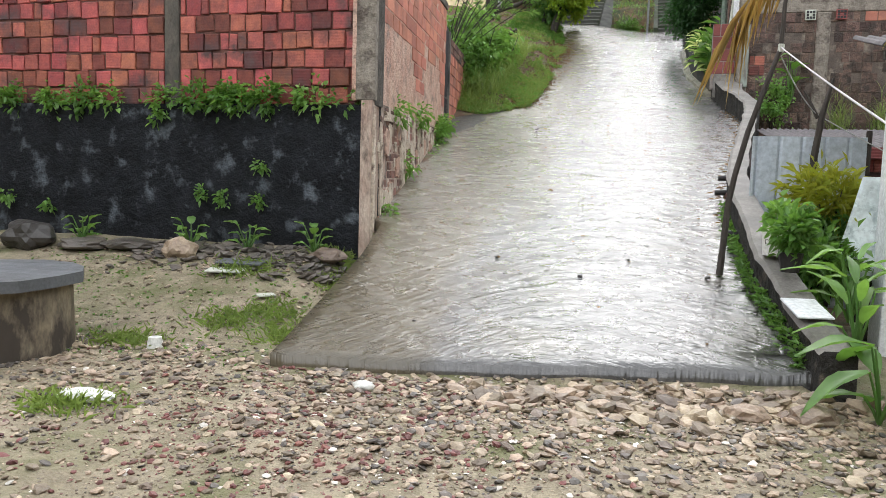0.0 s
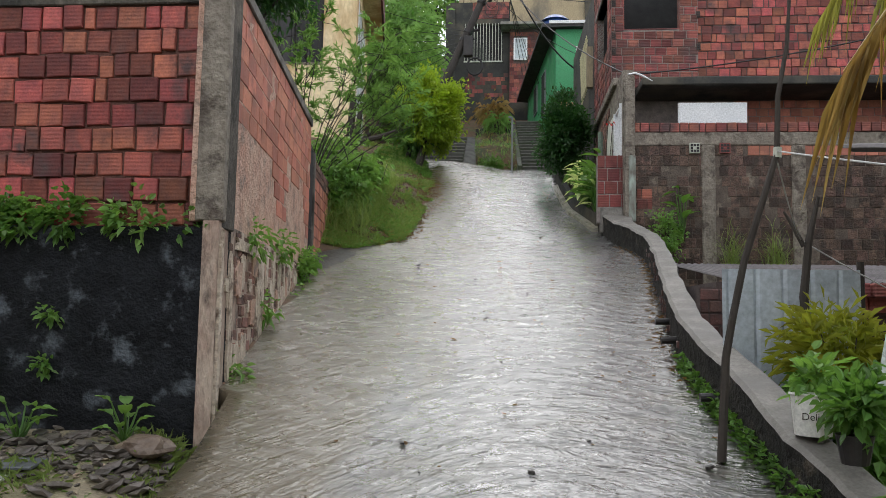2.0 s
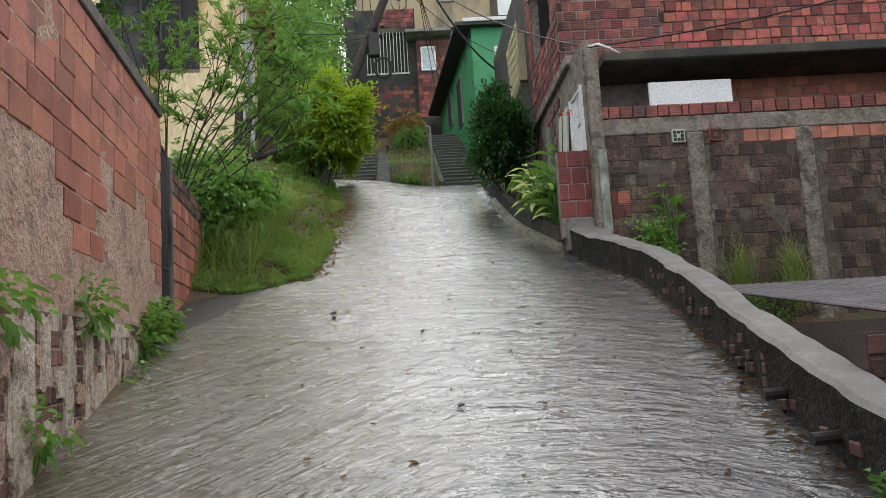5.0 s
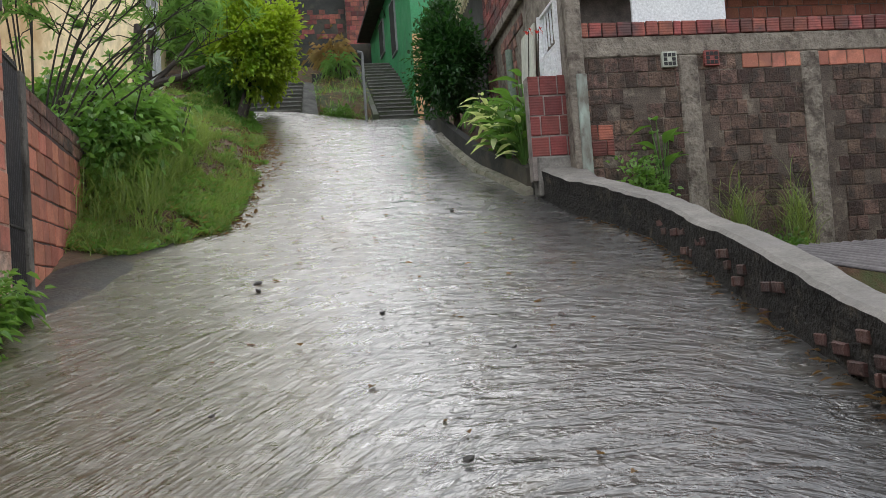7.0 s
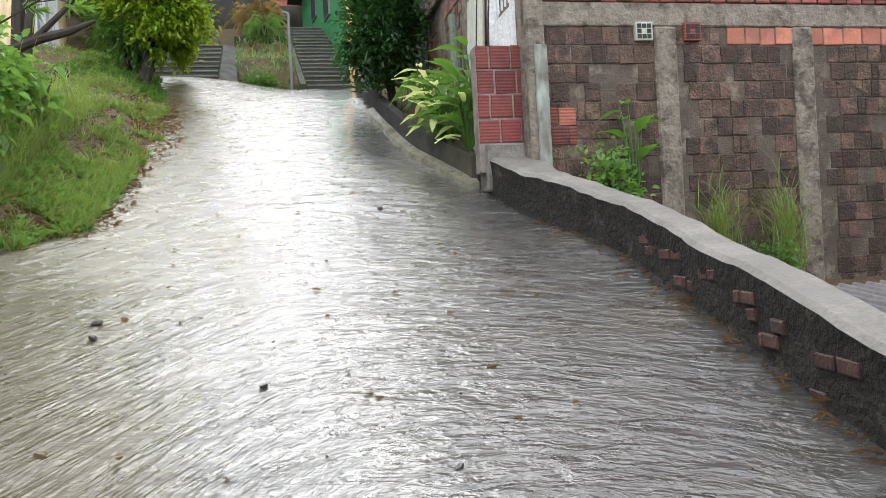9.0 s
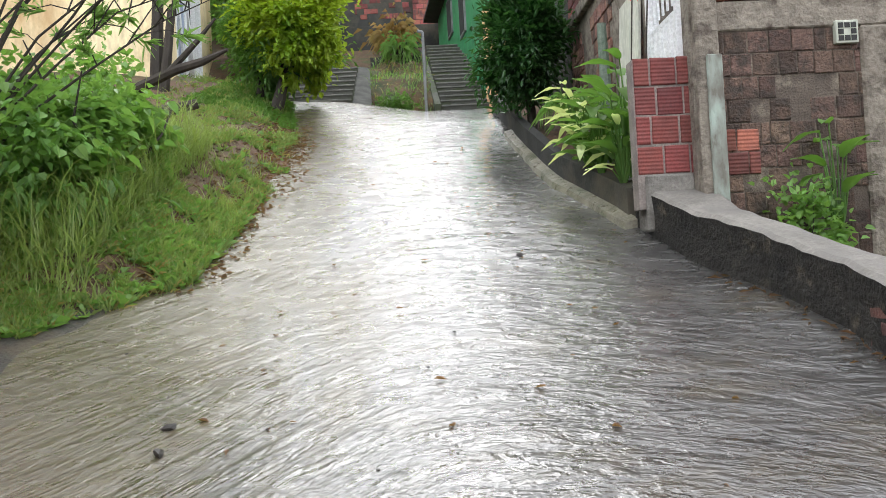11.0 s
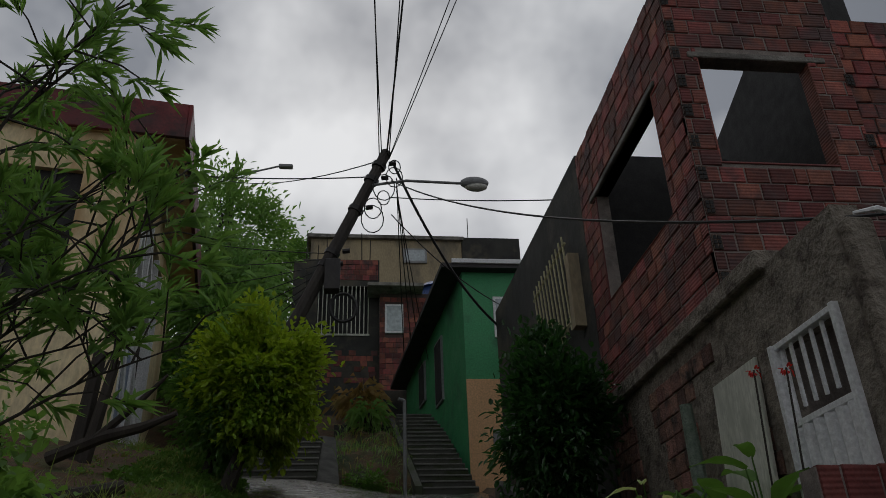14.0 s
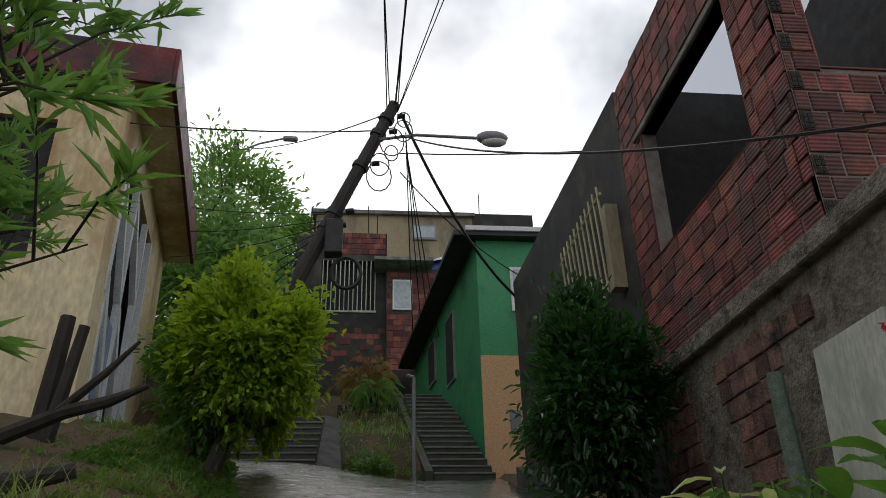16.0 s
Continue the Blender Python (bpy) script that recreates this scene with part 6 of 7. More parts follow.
M["leaf_frond"] = leafmat("yellowing_frond", (0.34, 0.30, 0.07), (0.16, 0.20, 0.05))


def coconut_fronds():
    t = thing("palm", "coconut palm with browning hanging fronds", "palm")
    part("trunk", tube(bmesh.new(), [(3.9, 5.9, 0.1), (3.7, 6.0, 2.5), (3.4, 6.05, 4.6)], [0.16, 0.13, 0.12], 10), M["wood"], t)
    top = Vector((3.3, 6.05, 4.6))
    for i, (m, e, mt, ln) in enumerate((((2.1, 5.9, 4.35), (1.0, 5.05, 2.72), "leaf_dry", 0.42), ((2.3, 6.2, 4.5), (1.85, 6.3, 3.6), "leaf_frond", 0.36), ((2.4, 6.5, 4.8), (1.7, 6.8, 3.6), "leaf_frond", 0.36), ((2.7, 5.4, 4.2), (2.15, 4.9, 3.0), "leaf_frond", 0.4), ((2.7, 5.4, 4.9), (2.1, 4.6, 3.9), "leaf_mid", 0.4))):
        m, e = Vector(m), Vector(e)
        pts = [top.lerp(m, k) for k in (0, 0.5)] + [m, m.lerp(e, 0.35) + Vector((-0.05, 0, 0.08)), m.lerp(e, 0.7), e]
        if i == 0:
            pts = [top, Vector((2.75, 5.5, 4.3)), Vector((2.15, 5.2, 3.78)), Vector((1.69, 5.05, 3.42)), Vector((1.41, 5.03, 3.18)), Vector((1.2, 5.0, 2.88)), e + Vector((0.1, 0, 0.0))]
        frond(t, pts, ln, 0.019, mt, 52, 50 + i, 0.85)


coconut_fronds()


# ---- the shack and yard things ----
def corrugated(name, x0, x1, y0, y1, z0, z1, pitch, amp, material, parent=None, label="", along="y", thick=0.006):
    """A wavy sheet; ridges run along y, or upright when along is z."""
    n = max(8, int((x1 - x0) / pitch * 8))
    vs, fs = [], []
    for i in range(n + 1):
        x = x0 + (x1 - x0) * i / n
        w = amp * math.sin(2 * math.pi * (x - x0) / pitch)
        if along == "z":
            w = amp * (1 if math.sin(2 * math.pi * (x - x0) / pitch) > 0.75 else 0)
            ring = [(x, y0 + w, z0), (x, y0 + w, z1), (x, y0 + w + thick, z1), (x, y0 + w + thick, z0)]
        else:
            ring = [(x, y0, z0 + w), (x, y1, z1 + w), (x, y1, z1 + w + thick), (x, y0, z0 + w + thick)]
        vs += ring
    for i in range(n):
        a = i * 4
        for k in range(4):
            fs.append((a + k, a + (k + 1) % 4, a + 4 + (k + 1) % 4, a + 4 + k))
    return raw(name, vs, fs, material, parent, label)


def shack():
    s = thing("shed", "low brick shed with a corrugated grey roof", "shed")
    wallbox("wall", (1.74, 10.0, 0.2), (1, 0, 0), 4.7, 1.93, 0.15, M["mortar_dark"], s)
    brickwork(s, (1.74, 10.0, 0.3), (1, 0, 0), 3.4, 1.82, 0.22, 0.12, M["brick_wet"], 71, proud=0.01, limit=150)
    brickwork(s, (2.1, 9.97, 1.9), (1, 0, 0), 3.0, 0.2, 0.24, 0.2, M["brick"], 72, proud=0.01, limit=30)
    wallbox("side_wall", (1.95, 13.2, 0.2), (0, -1, 0), 3.0, 2.0, 0.15, M["mortar_dark"], s)
    corrugated("roof", 2.1, 5.6, 9.8, 13.4, 2.17, 2.6, 0.09, 0.018, M["grey_sheet"], s, "grey corrugated fibre-cement roof")
    part("purlin", tube(bmesh.new(), [(2.1, 9.86, 2.12), (5.6, 9.86, 2.12)], 0.035), M["wood"], s)
    f = thing("zinc_fence", "pale ribbed zinc sheet standing beside the kerb", "fence")
    corrugated("sheet", 1.62, 2.72, 8.72, 8.72, 0.45, 2.23, 0.22, 0.02, M["zinc"], f, along="z")
    part("stake", tube(bmesh.new(), [(2.74, 8.76, 0.2), (2.74, 8.76, 2.3)], 0.03), M["wood"], f)
    r = thing("roof_tiles", "stack of red clay tiles above the zinc sheet", "tiles")
    for i in range(9):
        part("tile", boxed((2.0 + i * 0.3, 9.55, 2.04), (2.27 + i * 0.3, 9.72, 2.17), None, 0.01), M["brick"], r)


shack()


def sticks():
    t = thing("wooden_pole", "thin crooked dark wooden pole leaning at the ramp's edge", "pole")
    part("shaft", tube(bmesh.new(), [(1.29, 7.55, 0.86), (1.33, 7.56, 1.55), (1.37, 7.54, 1.8), (1.46, 7.56, 2.2), (1.58, 7.54, 2.6), (1.69, 7.55, 2.95), (1.70, 7.54, 3.35), (1.77, 7.55, 3.7), (1.8, 7.55, 4.1)], [0.032, 0.028, 0.026, 0.025, 0.024, 0.022, 0.018, 0.015, 0.01], 8), M["wood"], t)
    part("rag", tube(bmesh.new(), [(1.69, 7.55, 2.92), (1.695, 7.55, 2.99)], 0.029, 7), M["dusty_white"], t)
    t = thing("wooden_post", "slim knotty clothes line post", "post")
    part("shaft", tube(bmesh.new(), [(2.28, 8.5, 0.3), (2.25, 8.5, 1.2), (2.19, 8.5, 2.0), (2.24, 8.5, 2.45), (2.32, 8.5, 2.8)], [0.045, 0.04, 0.036, 0.03, 0.014], 8), M["wood"], t)
    part("fork", tube(bmesh.new(), [(2.2, 8.5, 2.4), (2.1, 8.5, 2.6), (2.05, 8.5, 2.68)], [0.02, 0.015, 0.008], 6), M["wood"], t)
    w = part("clothes_line", tube(bmesh.new(), sag((1.69, 7.53, 2.96), (1.72, 2.6, 1.72), 0.02), 0.006, 6), M["pale_wire"])
    tagged(w, "taut white clothes line tied to the pole", "line")
    w = part("clothes_line", tube(bmesh.new(), sag((1.69, 7.55, 2.9), (2.18, 8.5, 2.45), 0.05), 0.006, 5), M["pale_wire"])
    tagged(w, "thin slack cord between the two poles", "line")
    w = part("clothes_line", tube(bmesh.new(), sag((2.18, 8.5, 2.45), (3.6, 8.7, 1.75), 0.03), 0.006, 5), M["pale_wire"])
    tagged(w, "thin cord running down from the post", "line")
    t = thing("table_cloth", "pale patterned plastic cloth draped over a stand", "cloth")
    vs, fs = [], []
    n, k = 22, 12
    for j in range(k + 1):
        v = j / k
        for i in range(n + 1):
            u = i / n
            x0 = 2.5 - 0.24 * v
            vs.append((x0 + (0.95 + 0.1 * v) * u, 7.8 + 0.05 * math.sin(13 * u + 2 * v) * v - 0.12 * v, 1.82 - 0.98 * v + 0.05 * math.sin(7 * u) * v))
    for j in range(k):
        for i in range(n):
            a = j * (n + 1) + i
            fs.append((a, a + 1, a + n + 2, a + n + 1))
    ob = raw("cloth", vs, fs, M["cloth"], t, smooth=True)
    sol = ob.modifiers.new("thickness", "SOLIDIFY")
    sol.thickness = 0.006
    part("stand", boxed((2.6, 7.9, 0.1), (3.3, 8.0, 1.78)), M["wood"], t)
    p = thing("porch", "white painted porch pier under a corrugated eave", "porch")
    part("pier", boxed((2.62, 7.3, 0.0), (2.95, 7.7, 2.85), None, 0.01), M["white"], p)
    corrugated("eave", 2.42, 4.4, 7.15, 8.3, 2.9, 3.15, 0.12, 0.03, M["grey_sheet"], p)
    part("batten", boxed((2.46, 7.2, 2.80), (4.4, 7.27, 2.87)), M["wood"], p)


M["cloth"] = mat("patterned_cloth", (0.62, 0.68, 0.67), (0.50, 0.57, 0.56), rough=0.4, scale=5, fine=20, bump=0.1, stain=(0.30, 0.36, 0.36), stain_scale=11, stain_amt=0.3)
sticks()


def line_post():
    t = thing("wooden_post", "rough wooden post holding the clothes line", "post")
    part("shaft", tube(bmesh.new(), [(1.85, 2.5, 0.05), (1.75, 2.55, 0.9), (1.72, 2.6, 1.8)], [0.04, 0.035, 0.03], 8), M["wood"], t)


line_post()


def drain_pipes():
    for y in (8.35, 9.9, 10.6):
        t = thing("drain_pipe", "short black drain pipe through the kerb", "pipe", "kerb drain pipes")
        x, z = xkerb(y), zramp(y) + 0.14
        part("tube", tube(bmesh.new(), [(x + 0.1, y, z), (x - 0.14, y, z - 0.01)], 0.035, 10), M["black_iron"], t)


drain_pipes()


def cistern():
    t = thing("cistern", "round stained concrete cistern with a broken grey slab lid", "cistern")
    c = (-4.62, 4.85)
    bm = bmesh.new()
    bmesh.ops.create_cone(bm, cap_ends=True, segments=32, radius1=0.74, radius2=0.72, depth=0.75, matrix=Matrix.Translation((c[0], c[1], 0.38)))
    part("ring", bm, M["cistern"], t)
    r = random.Random(3)
    low, top = [], []
    for i in range(15):
        a = 2 * math.pi * i / 15
        q = 0.82 + r.uniform(-0.05, 0.06)
        low.append((c[0] + q * math.cos(a), c[1] + q * math.sin(a), 0.75))
        top.append((c[0] + q * math.cos(a), c[1] + q * math.sin(a), 0.84))
    part("lid", strip(bmesh.new(), (low, top)), M["slate"], t)


M["cistern"] = mat("stained_cream_concrete", (0.42, 0.36, 0.25), (0.28, 0.22, 0.14), rough=0.85, scale=2, fine=30, bump=0.5, stain=(0.05, 0.04, 0.03), stain_scale=1.6, stain_amt=0.55, stretch=(1, 1, 0.5))
M["slate"] = mat("slab_lid", (0.13, 0.14, 0.15), (0.09, 0.095, 0.1), rough=0.5, scale=3, fine=40, bump=0.4)
cistern()


def rock_mesh(seed, flat=0.6):
    r = random.Random(seed)
    bm = bmesh.new()
    bmesh.ops.create_icosphere(bm, subdivisions=1, radius=0.5)
    for v in bm.verts:
        v.co *= r.uniform(0.75, 1.2)
        v.co.z *= flat
    vs, fs = [tuple(v.co) for v in bm.verts], [tuple(x.index for x in f.verts) for f in bm.faces]
    bm.free()
    return vs, fs


ROCKS = [rock_mesh(i, (0.45, 0.6, 0.75)[i % 3]) for i in range(9)]


def scatter(name, label, n, area, size, material, seed, zfun, category="stones", flat=1.0):
    r = random.Random(seed)
    V, F = [], []
    while n:
        q = area(r)
        if not q:
            continue
        n -= 1
        s = size[0] * (size[1] / size[0]) ** (r.random() ** 2.2)
        vs, fs = r.choice(ROCKS)
        m = Matrix.Translation((q[0], q[1], zfun(*q) + s * 0.12)) @ Euler((r.uniform(-0.4, 0.4), r.uniform(-0.4, 0.4), r.uniform(0, 6.3))).to_matrix().to_4x4() @ Matrix.Diagonal((s * r.uniform(0.8, 1.5), s, s * flat, 1))
        b = len(V)
        V += [tuple(m @ Vector(v)) for v in vs]
        F += [tuple(b + i for i in f) for f in fs]
    return tagged(raw(name, V, F, M[material]), label, category, kind="stuff")


def apron(r):
    x, y = r.uniform(-4.6, 2.4), 5.55 - abs(r.gauss(0, 1.5))
    if y > 5.15 + 0.145 * (x + 2.1) and x > -2.15:
        return None
    if y > 0.5 and r.random() < (1.0 if x > -1.8 else 0.45):
        return x, y


scatter("rubble", "loose broken stone rubble at the foot of the ramp", 7500, apron, (0.014, 0.10), "stone", 1, zland, "rubble", 0.75)
scatter("gravel", "fine pale gravel spread over the yard", 9500, lambda r: (r.uniform(-6.5, 2.3), r.uniform(1.0, 8.0) if r.random() < 0.5 else r.uniform(1.0, 5.1)), (0.012, 0.045), "stone", 2,
        lambda x, y: zland(x, y), "gravel")
scatter("brick_rubble", "crushed red brick among the rubble", 2600, lambda r: (r.gauss(-1.2, 0.9), min(5.15, r.gauss(4.0, 0.9))), (0.01, 0.055), "red_stone", 3, zland, "rubble")
scatter("pale_chips", "white plaster and tile chips in the rubble", 700, apron, (0.015, 0.06), "pale_stone", 4, zland, "chips", 0.4)
scatter("dark_rubble", "dark wet shards between the pale rubble", 2600, apron, (0.015, 0.08), "wet_stone", 8, zland, "rubble", 0.7)
scatter("wall_rubble", "flat broken stones heaped at the foot of the black wall", 700, lambda r: (r.uniform(-5.2, -2.5), r.gauss(7.8, 0.28)), (0.04, 0.2), "wet_stone", 5, zland, "rubble", 0.6)
scatter("pebbles", "small dark pebbles lying on the wet ramp", 60, lambda r: (r.uniform(-2.3, 1.6), r.uniform(6, 20)), (0.015, 0.06), "dark_pebble", 6, lambda x, y: zramp(y) + 0.005, "pebbles")

scatter("slab_rubble", "brown stones heaped against the ramp's front edge", 420, lambda r: ((x := r.uniform(-0.6, 2.3)), 5.02 + 0.145 * (x + 2.1) - abs(r.gauss(0, 0.3))), (0.06, 0.2), "stone", 7, zland, "rubble", 0.75)


def loose_stone(label, x, y, s, material, seed, flat=0.8):
    r = random.Random(seed)
    bm = bmesh.new()
    bmesh.ops.create_icosphere(bm, subdivisions=3, radius=s)
    for v in bm.verts:
        v.co *= 1 + 0.35 * noise.noise(v.co * (1.6 / s) + Vector((seed, 0, 0)))
        v.co.z *= flat
    bmesh.ops.transform(bm, matrix=Matrix.Translation((x, y, zland(x, y) + s * flat * 0.55)) @ Matrix.Diagonal((1.3, 1, 1, 1)), verts=bm.verts)
    tagged(part("stone", bm, M[material]), label, "stone", "loose yard stones")


loose_stone("ochre boulder lying near the black wall", -4.6, 7.6, 0.16, "stone", 1)
loose_stone("black boulder beside the black wall", -6.7, 7.6, 0.26, "dark_pebble", 2)
loose_stone("flat dark stone at the foot of the black wall", -6.0, 7.7, 0.26, "wet_stone", 3, 0.3)
loose_stone("flat dark stone at the foot of the black wall", -5.4, 7.75, 0.24, "wet_stone", 4, 0.3)
loose_stone("brown stone at the foot of the black wall", -2.85, 7.85, 0.15, "stone", 5, 0.6)
loose_stone("brown stone heaped at the slab's corner", 1.75, 5.2, 0.12, "stone", 6, 0.6)
loose_stone("brown stone heaped at the slab's corner", 1.35, 5.15, 0.1, "stone", 7, 0.6)


def litter():
    t = thing("plastic_cup", "small white plastic tub lying in the yard", "tub")
    bm = bmesh.new()
    bmesh.ops.create_cone(bm, cap_ends=True, segments=18, radius1=0.055, radius2=0.07, depth=0.09, matrix=Matrix.Translation((-3.34, 5.42, zland(-3.34, 5.42) + 0.045)) @ Matrix.Rotation(math.pi, 4, "X"))
    part("body", bm, M["white_plastic"], t)
    bm = bmesh.new()
    bmesh.ops.create_icosphere(bm, subdivisions=4, radius=1)
    for v in bm.verts:
        v.co *= 1 + 0.3 * noise.noise(v.co * 2.2) + 0.12 * noise.noise(v.co * 6)
    bmesh.ops.transform(bm, matrix=Matrix.Translation((-2.85, 4.02, zland(-2.85, 4) + 0.035)) @ Matrix.Diagonal((0.2, 0.08, 0.05, 1)), verts=bm.verts)
    tagged(part("plastic_bag", bm, M["white_plastic"], smooth=True), "crumpled white plastic bag on the gravel", "bag")
    bm = bmesh.new()
    bmesh.ops.create_icosphere(bm, subdivisions=3, radius=1)
    for v in bm.verts:
        v.co *= 1 + 0.3 * noise.noise(v.co * 3)
    bmesh.ops.transform(bm, matrix=Matrix.Translation((-1.2, 4.8, zland(-1.2, 4.8) + 0.03)) @ Matrix.Diagonal((0.08, 0.06, 0.04, 1)), verts=bm.verts)
    tagged(part("plastic_scrap", bm, M["white_plastic"], smooth=True), "crumpled white plastic scrap in the rubble", "litter")
    for x, y, a, s in ((-3.75, 7.2, 0.2, 0.2), (-3.7, 7.45, 0.1, 0.26), (-3.0, 6.7, 0.9, 0.09)):
        t = thing("broken_tile", "pale broken tile lying in the yard", "tile", "broken tiles")
        part("piece", boxed((-s, -s * 0.5, 0), (s, s * 0.5, 0.02), Matrix.Translation((x, y, zland(x, y) + 0.02)) @ Matrix.Rotation(a, 4, "Z") @ Matrix.Rotation(0.08, 4, "X"), 0.004), M["dusty_white" if s < 0.25 else "slate"], t)


litter()


# hollow block ends showing at the house corners
def hollow_ends():
    n = 0
    for z in np.arange(6.83 + 0.09, 10.4, 0.362):
        p = part("hollow_end", boxed((2.035, 18.882, z - 0.075), (2.125, 18.895, z + 0.075)), M["brick_dirty"], RH)
        # near-black blocks draw the shade inside the hollow cells
        for i in range(2):
            for k in range(3):
                part("cell", boxed((2.045 + i * 0.04, 18.876, z - 0.065 + k * 0.045), (2.075 + i * 0.04, 18.884, z - 0.03 + k * 0.045)), M["inside_shade"], p)
    for x0, zs in ((3.84, 7.0), (3.84, 7.73), (3.84, 8.45), (3.84, 9.2), (1.64, 4.085)):
        y = 18.88 if x0 > 3 else 17.638
        p = part("hollow_end", boxed((x0, y, zs - 0.075), (x0 + 0.09, y + 0.012, zs + 0.075)), M["brick_dirty"], RH)
        for i in range(2):
            for k in range(3):
                part("cell", boxed((x0 + 0.01 + i * 0.04, y - 0.006, zs - 0.065 + k * 0.045), (x0 + 0.04 + i * 0.04, y + 0.002, zs - 0.03 + k * 0.045)), M["inside_shade"], p)


hollow_ends()


def balcony_grille():
    t = thing("balcony_rail", "pale yellow barred grille on the side of the house", "grille")
    for i in range(11):
        y = 22.85 + i * 0.19
        part("bar", tube(bmesh.new(), [(1.93, y, 8.1), (1.88, y + 0.05, 9.5)], 0.016, 5), M["yellow_paint"], t)
    part("rail", tube(bmesh.new(), [(1.92, 22.8, 8.2), (1.92, 24.9, 8.2)], 0.022, 5), M["yellow_paint"], t)
    part("rail", tube(bmesh.new(), [(1.89, 22.8, 9.35), (1.89, 24.9, 9.35)], 0.022, 5), M["yellow_paint"], t)
    part("pier", boxed((1.86, 22.62, 8.0), (2.02, 22.8, 9.1)), M["yellow_wall"], t)


balcony_grille()


# ---- wet debris at the edges of the ramp ----
def mud_pad():
    vs, fs = [], []
    nx, ny = 16, 30
    for j in range(ny + 1):
        y = 13.2 + 3.5 * j / ny
        edge = xleft(y) + 0.42 * math.sin(math.pi * j / ny) + 0.1 * noise.noise((0, y * 2.1, 4))
        for i in range(nx + 1):
            u = i / nx
            x = xwall(y) - 0.05 + (edge - xwall(y) + 0.05) * u
            vs.append((x, y, zramp(y) + 0.055 * (1 - u ** 3) + 0.02 + 0.03 * noise.noise((x * 3, y * 3, 8)) * (1 - u) - 0.05 * u ** 6))
    for j in range(ny):
        for i in range(nx):
            a = j * (nx + 1) + i
            fs.append((a, a + 1, a + nx + 2, a + nx + 1))
    tagged(raw("mud_bank", vs, fs, M["wet_mud"], smooth=True), "dark wet mud washed against the garden wall", "mud", kind="structure")


M["wet_mud"] = mat("wet_mud", (0.04, 0.036, 0.032), (0.02, 0.018, 0.017), rough=0.55, scale=4, fine=40, bump=1.0, bdist=0.03, stain=(0.075, 0.06, 0.04), stain_scale=2, stain_amt=0.3)
mud_pad()


def planter_foot():
    ys = list(np.arange(17.7, 22.6, 0.15))
    vs, fs = [], []
    for y in ys:
        x, z = xkerb(y), zramp(y)
        k = 0.03 * noise.noise((4, y * 2.3, 0))
        for p in ((x - 0.13 + k, z - 0.05), (x - 0.11 + k, z + 0.055), (x + 0.02, z + 0.09), (x + 0.02, z - 0.05)):
            vs.append((p[0], y, p[1]))
    for j in range(len(ys) - 1):
        for i in range(3):
            a = j * 4 + i
            fs.append((a + 4, a + 5, a + 1, a))
    fs += [(0, 1, 2, 3), tuple(range(len(vs) - 4, len(vs)))[::-1]]
    tagged(raw("planter_foot", vs, fs, M["pale_cement"]), "pale wet cement fillet at the foot of the planter", "kerb", kind="structure")


M["pale_cement"] = mat("wet_pale_cement", (0.30, 0.28, 0.22), (0.14, 0.13, 0.10), rough=0.35, scale=5, fine=40, bump=0.8, bdist=0.02, stain=(0.07, 0.08, 0.04), stain_scale=3, stain_amt=0.4)
planter_foot()
grassy("kerb_debris", "pale twigs and leaf scraps washed along the kerb's foot", lambda r: (xkerb(y0 := r.uniform(9, 16.5)) - abs(r.normal(0, 0.05)) - 0.02, y0), 170, 0.1, 0.012, "leaf_litter", 19,
       lambda x, y: zramp(y) + 0.02, lean=4.0, category="litter")
grassy("fallen_leaves", "few small brown leaves stuck to the wet ramp", lambda r: (r.uniform(-2.0, 1.5), r.uniform(6, 24)), 130, 0.05, 0.03, "leaf_litter", 20, lambda x, y: zramp(y) + 0.02, lean=5.0, category="litter")


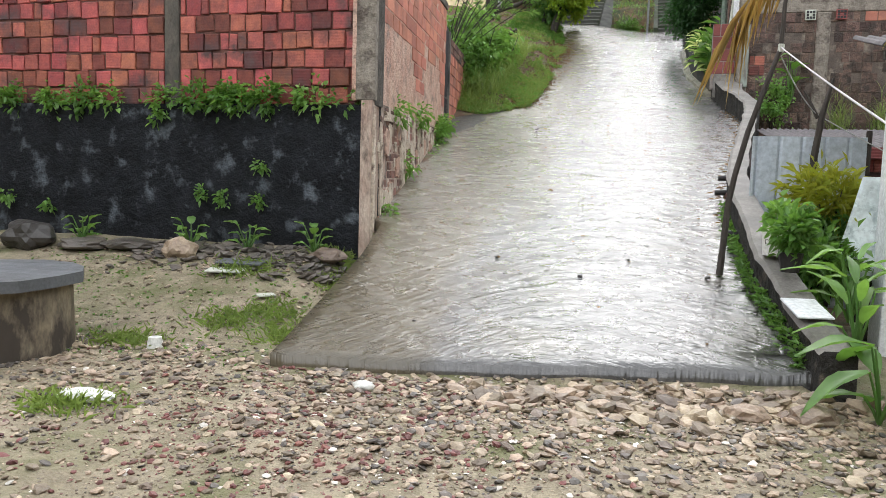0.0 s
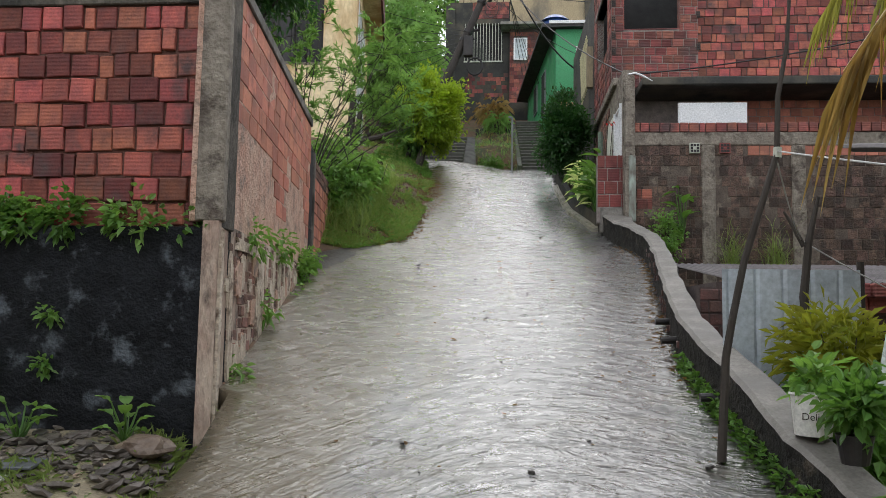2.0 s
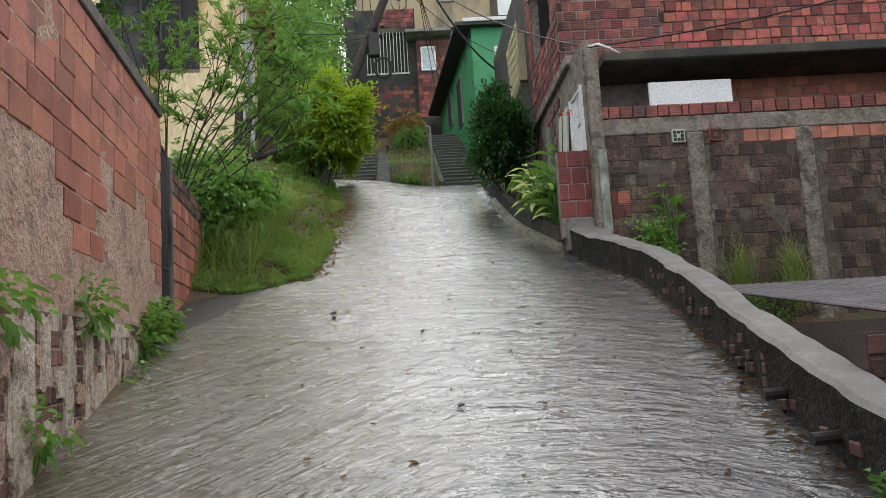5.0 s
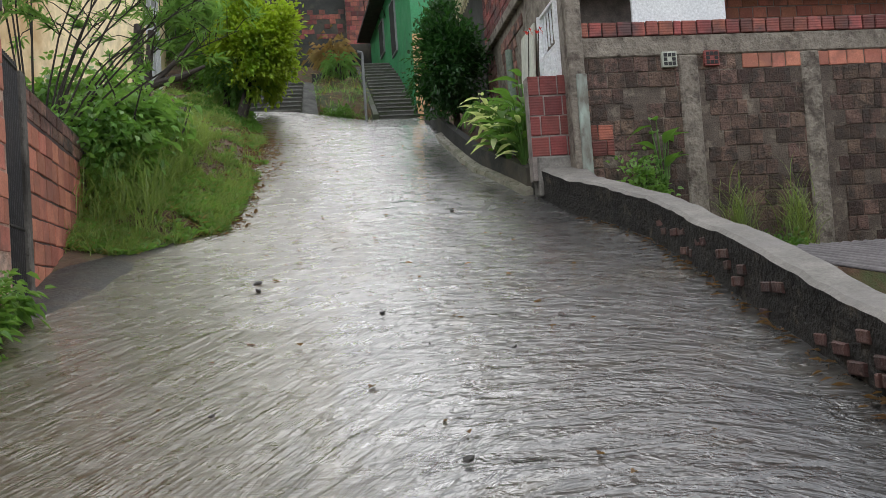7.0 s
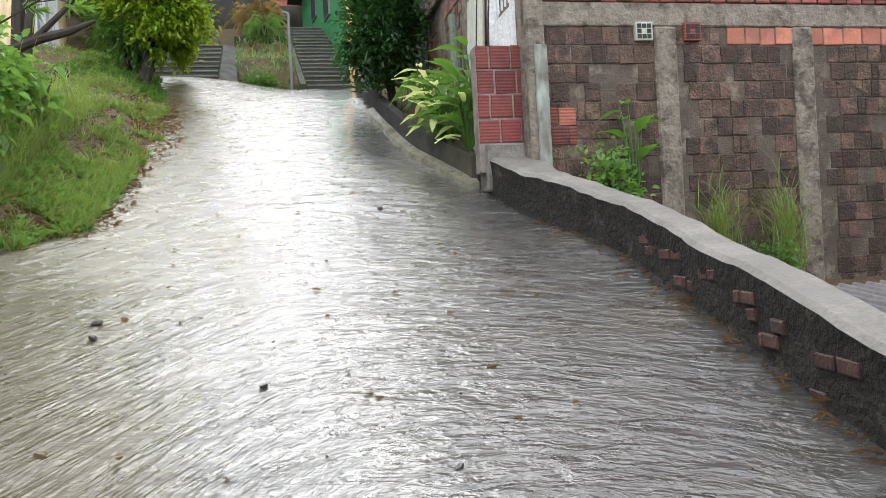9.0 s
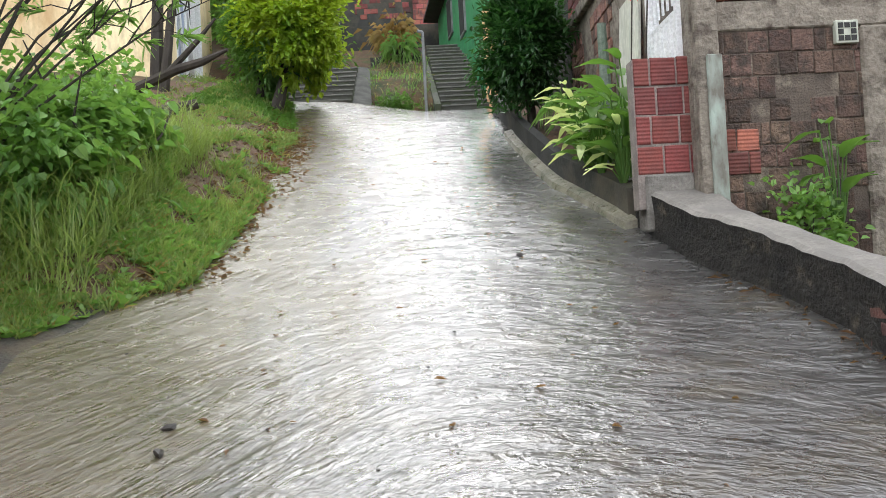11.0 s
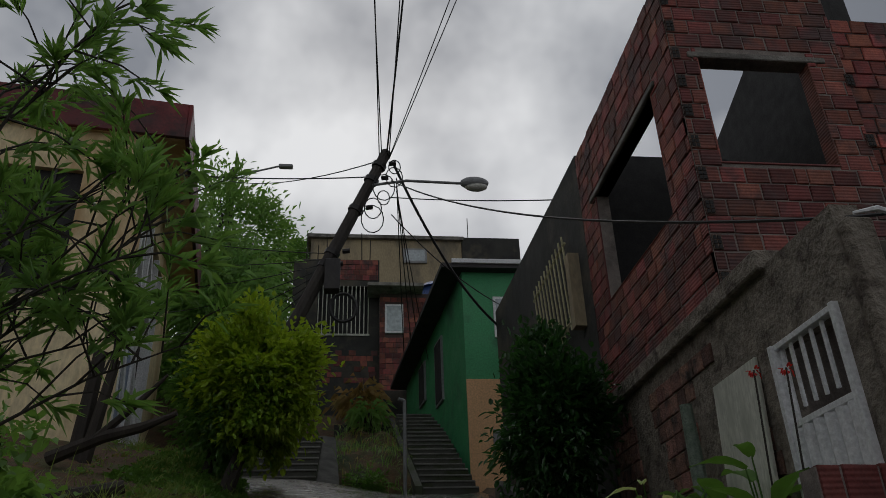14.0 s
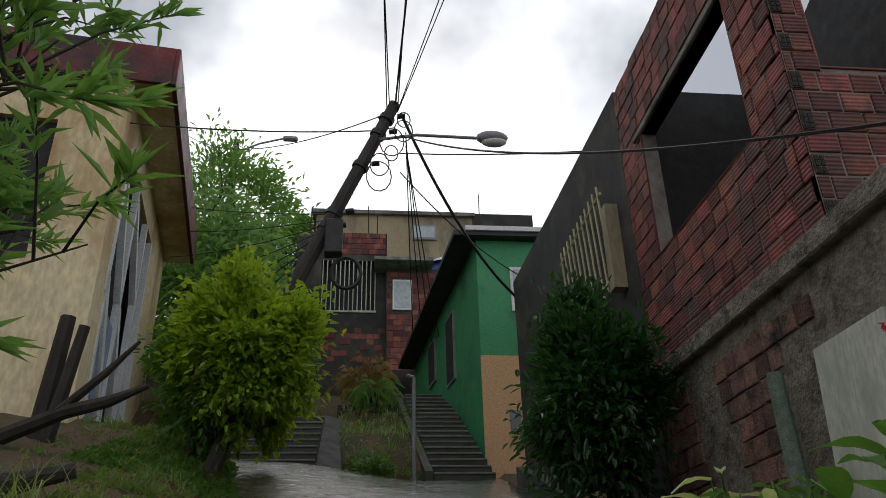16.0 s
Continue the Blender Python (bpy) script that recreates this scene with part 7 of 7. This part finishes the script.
def loose_ends():
    t = thing("cloth_strip", "white cloth strip tied to the corner column", "cloth")
    part("strip", tube(bmesh.new(), [(2.12, 17.19, 6.59), (2.26, 17.14, 6.60), (2.42, 17.1, 6.52), (2.58, 17.08, 6.42)], [0.012, 0.022, 0.018, 0.006], 6), M["white"], t)
    rnd = random.Random(12)
    for x, y, z in ((-3.0, 40, 17.3), (-2.6, 40.2, 17.3), (-2.2, 40, 17.3), (-0.9, 40, 17.3), (-0.6, 40.3, 17.3), (4.6, 48.3, 23.0)):
        t = thing("reinforcing_bar", "thin rusty bar standing up from the unfinished roof", "bar", "roof bars")
        part("rod", tube(bmesh.new(), [(x, y, z), (x + rnd.uniform(-0.06, 0.06), y, z + rnd.uniform(1.0, 1.7))], 0.022, 5), M["wood"], t)


loose_ends()


scatter("yard_stones", "small stones and brick crumbs across the yard", 1800, lambda r: (r.uniform(-6.5, -2.2), r.uniform(4.6, 8.0)), (0.014, 0.07), "stone", 10, zland, "stones", 0.7)
scatter("soil_clods", "crumbs of brown soil on the bank", 2600, lambda r: ((xleft(y := r.uniform(16.4, 25)) - abs(r.gauss(0, 0.8)) - 0.05), y), (0.012, 0.06), "soil", 9, zland, "soil")


def bank_top_weeds():
    r = np.random.default_rng(31)
    pts, low = [], []
    for i in range(900):
        u, v = r.uniform(0, 1), r.uniform(0, 0.75)
        z = 6.62 + 1.5 * smooth(0, 0.3, v) + 2.0 * smooth(0.25, 1, v)
        if noise.noise((u * 3, v * 6, 2)) > -0.1:
            pts.append((-1.5 + 1.6 * u, 28.2 + 7.5 * v - 0.12, z))
        elif r.random() < 0.4:
            low.append((-1.5 + 1.6 * u, 28.2 + 7.5 * v - 0.1, z))
    tagged(arched("hanging_grass", pts, 0.34, 0.016, "leaf_lance", None, 32, 0.9, 1.3), "green grass hanging over the earth bank", "grass", kind="stuff")
    tagged(arched("dry_grass", low, 0.4, 0.016, "leaf_straw", None, 33, 0.9, 1.4), "dry straw hanging over the earth bank", "grass", kind="stuff")


bank_top_weeds()
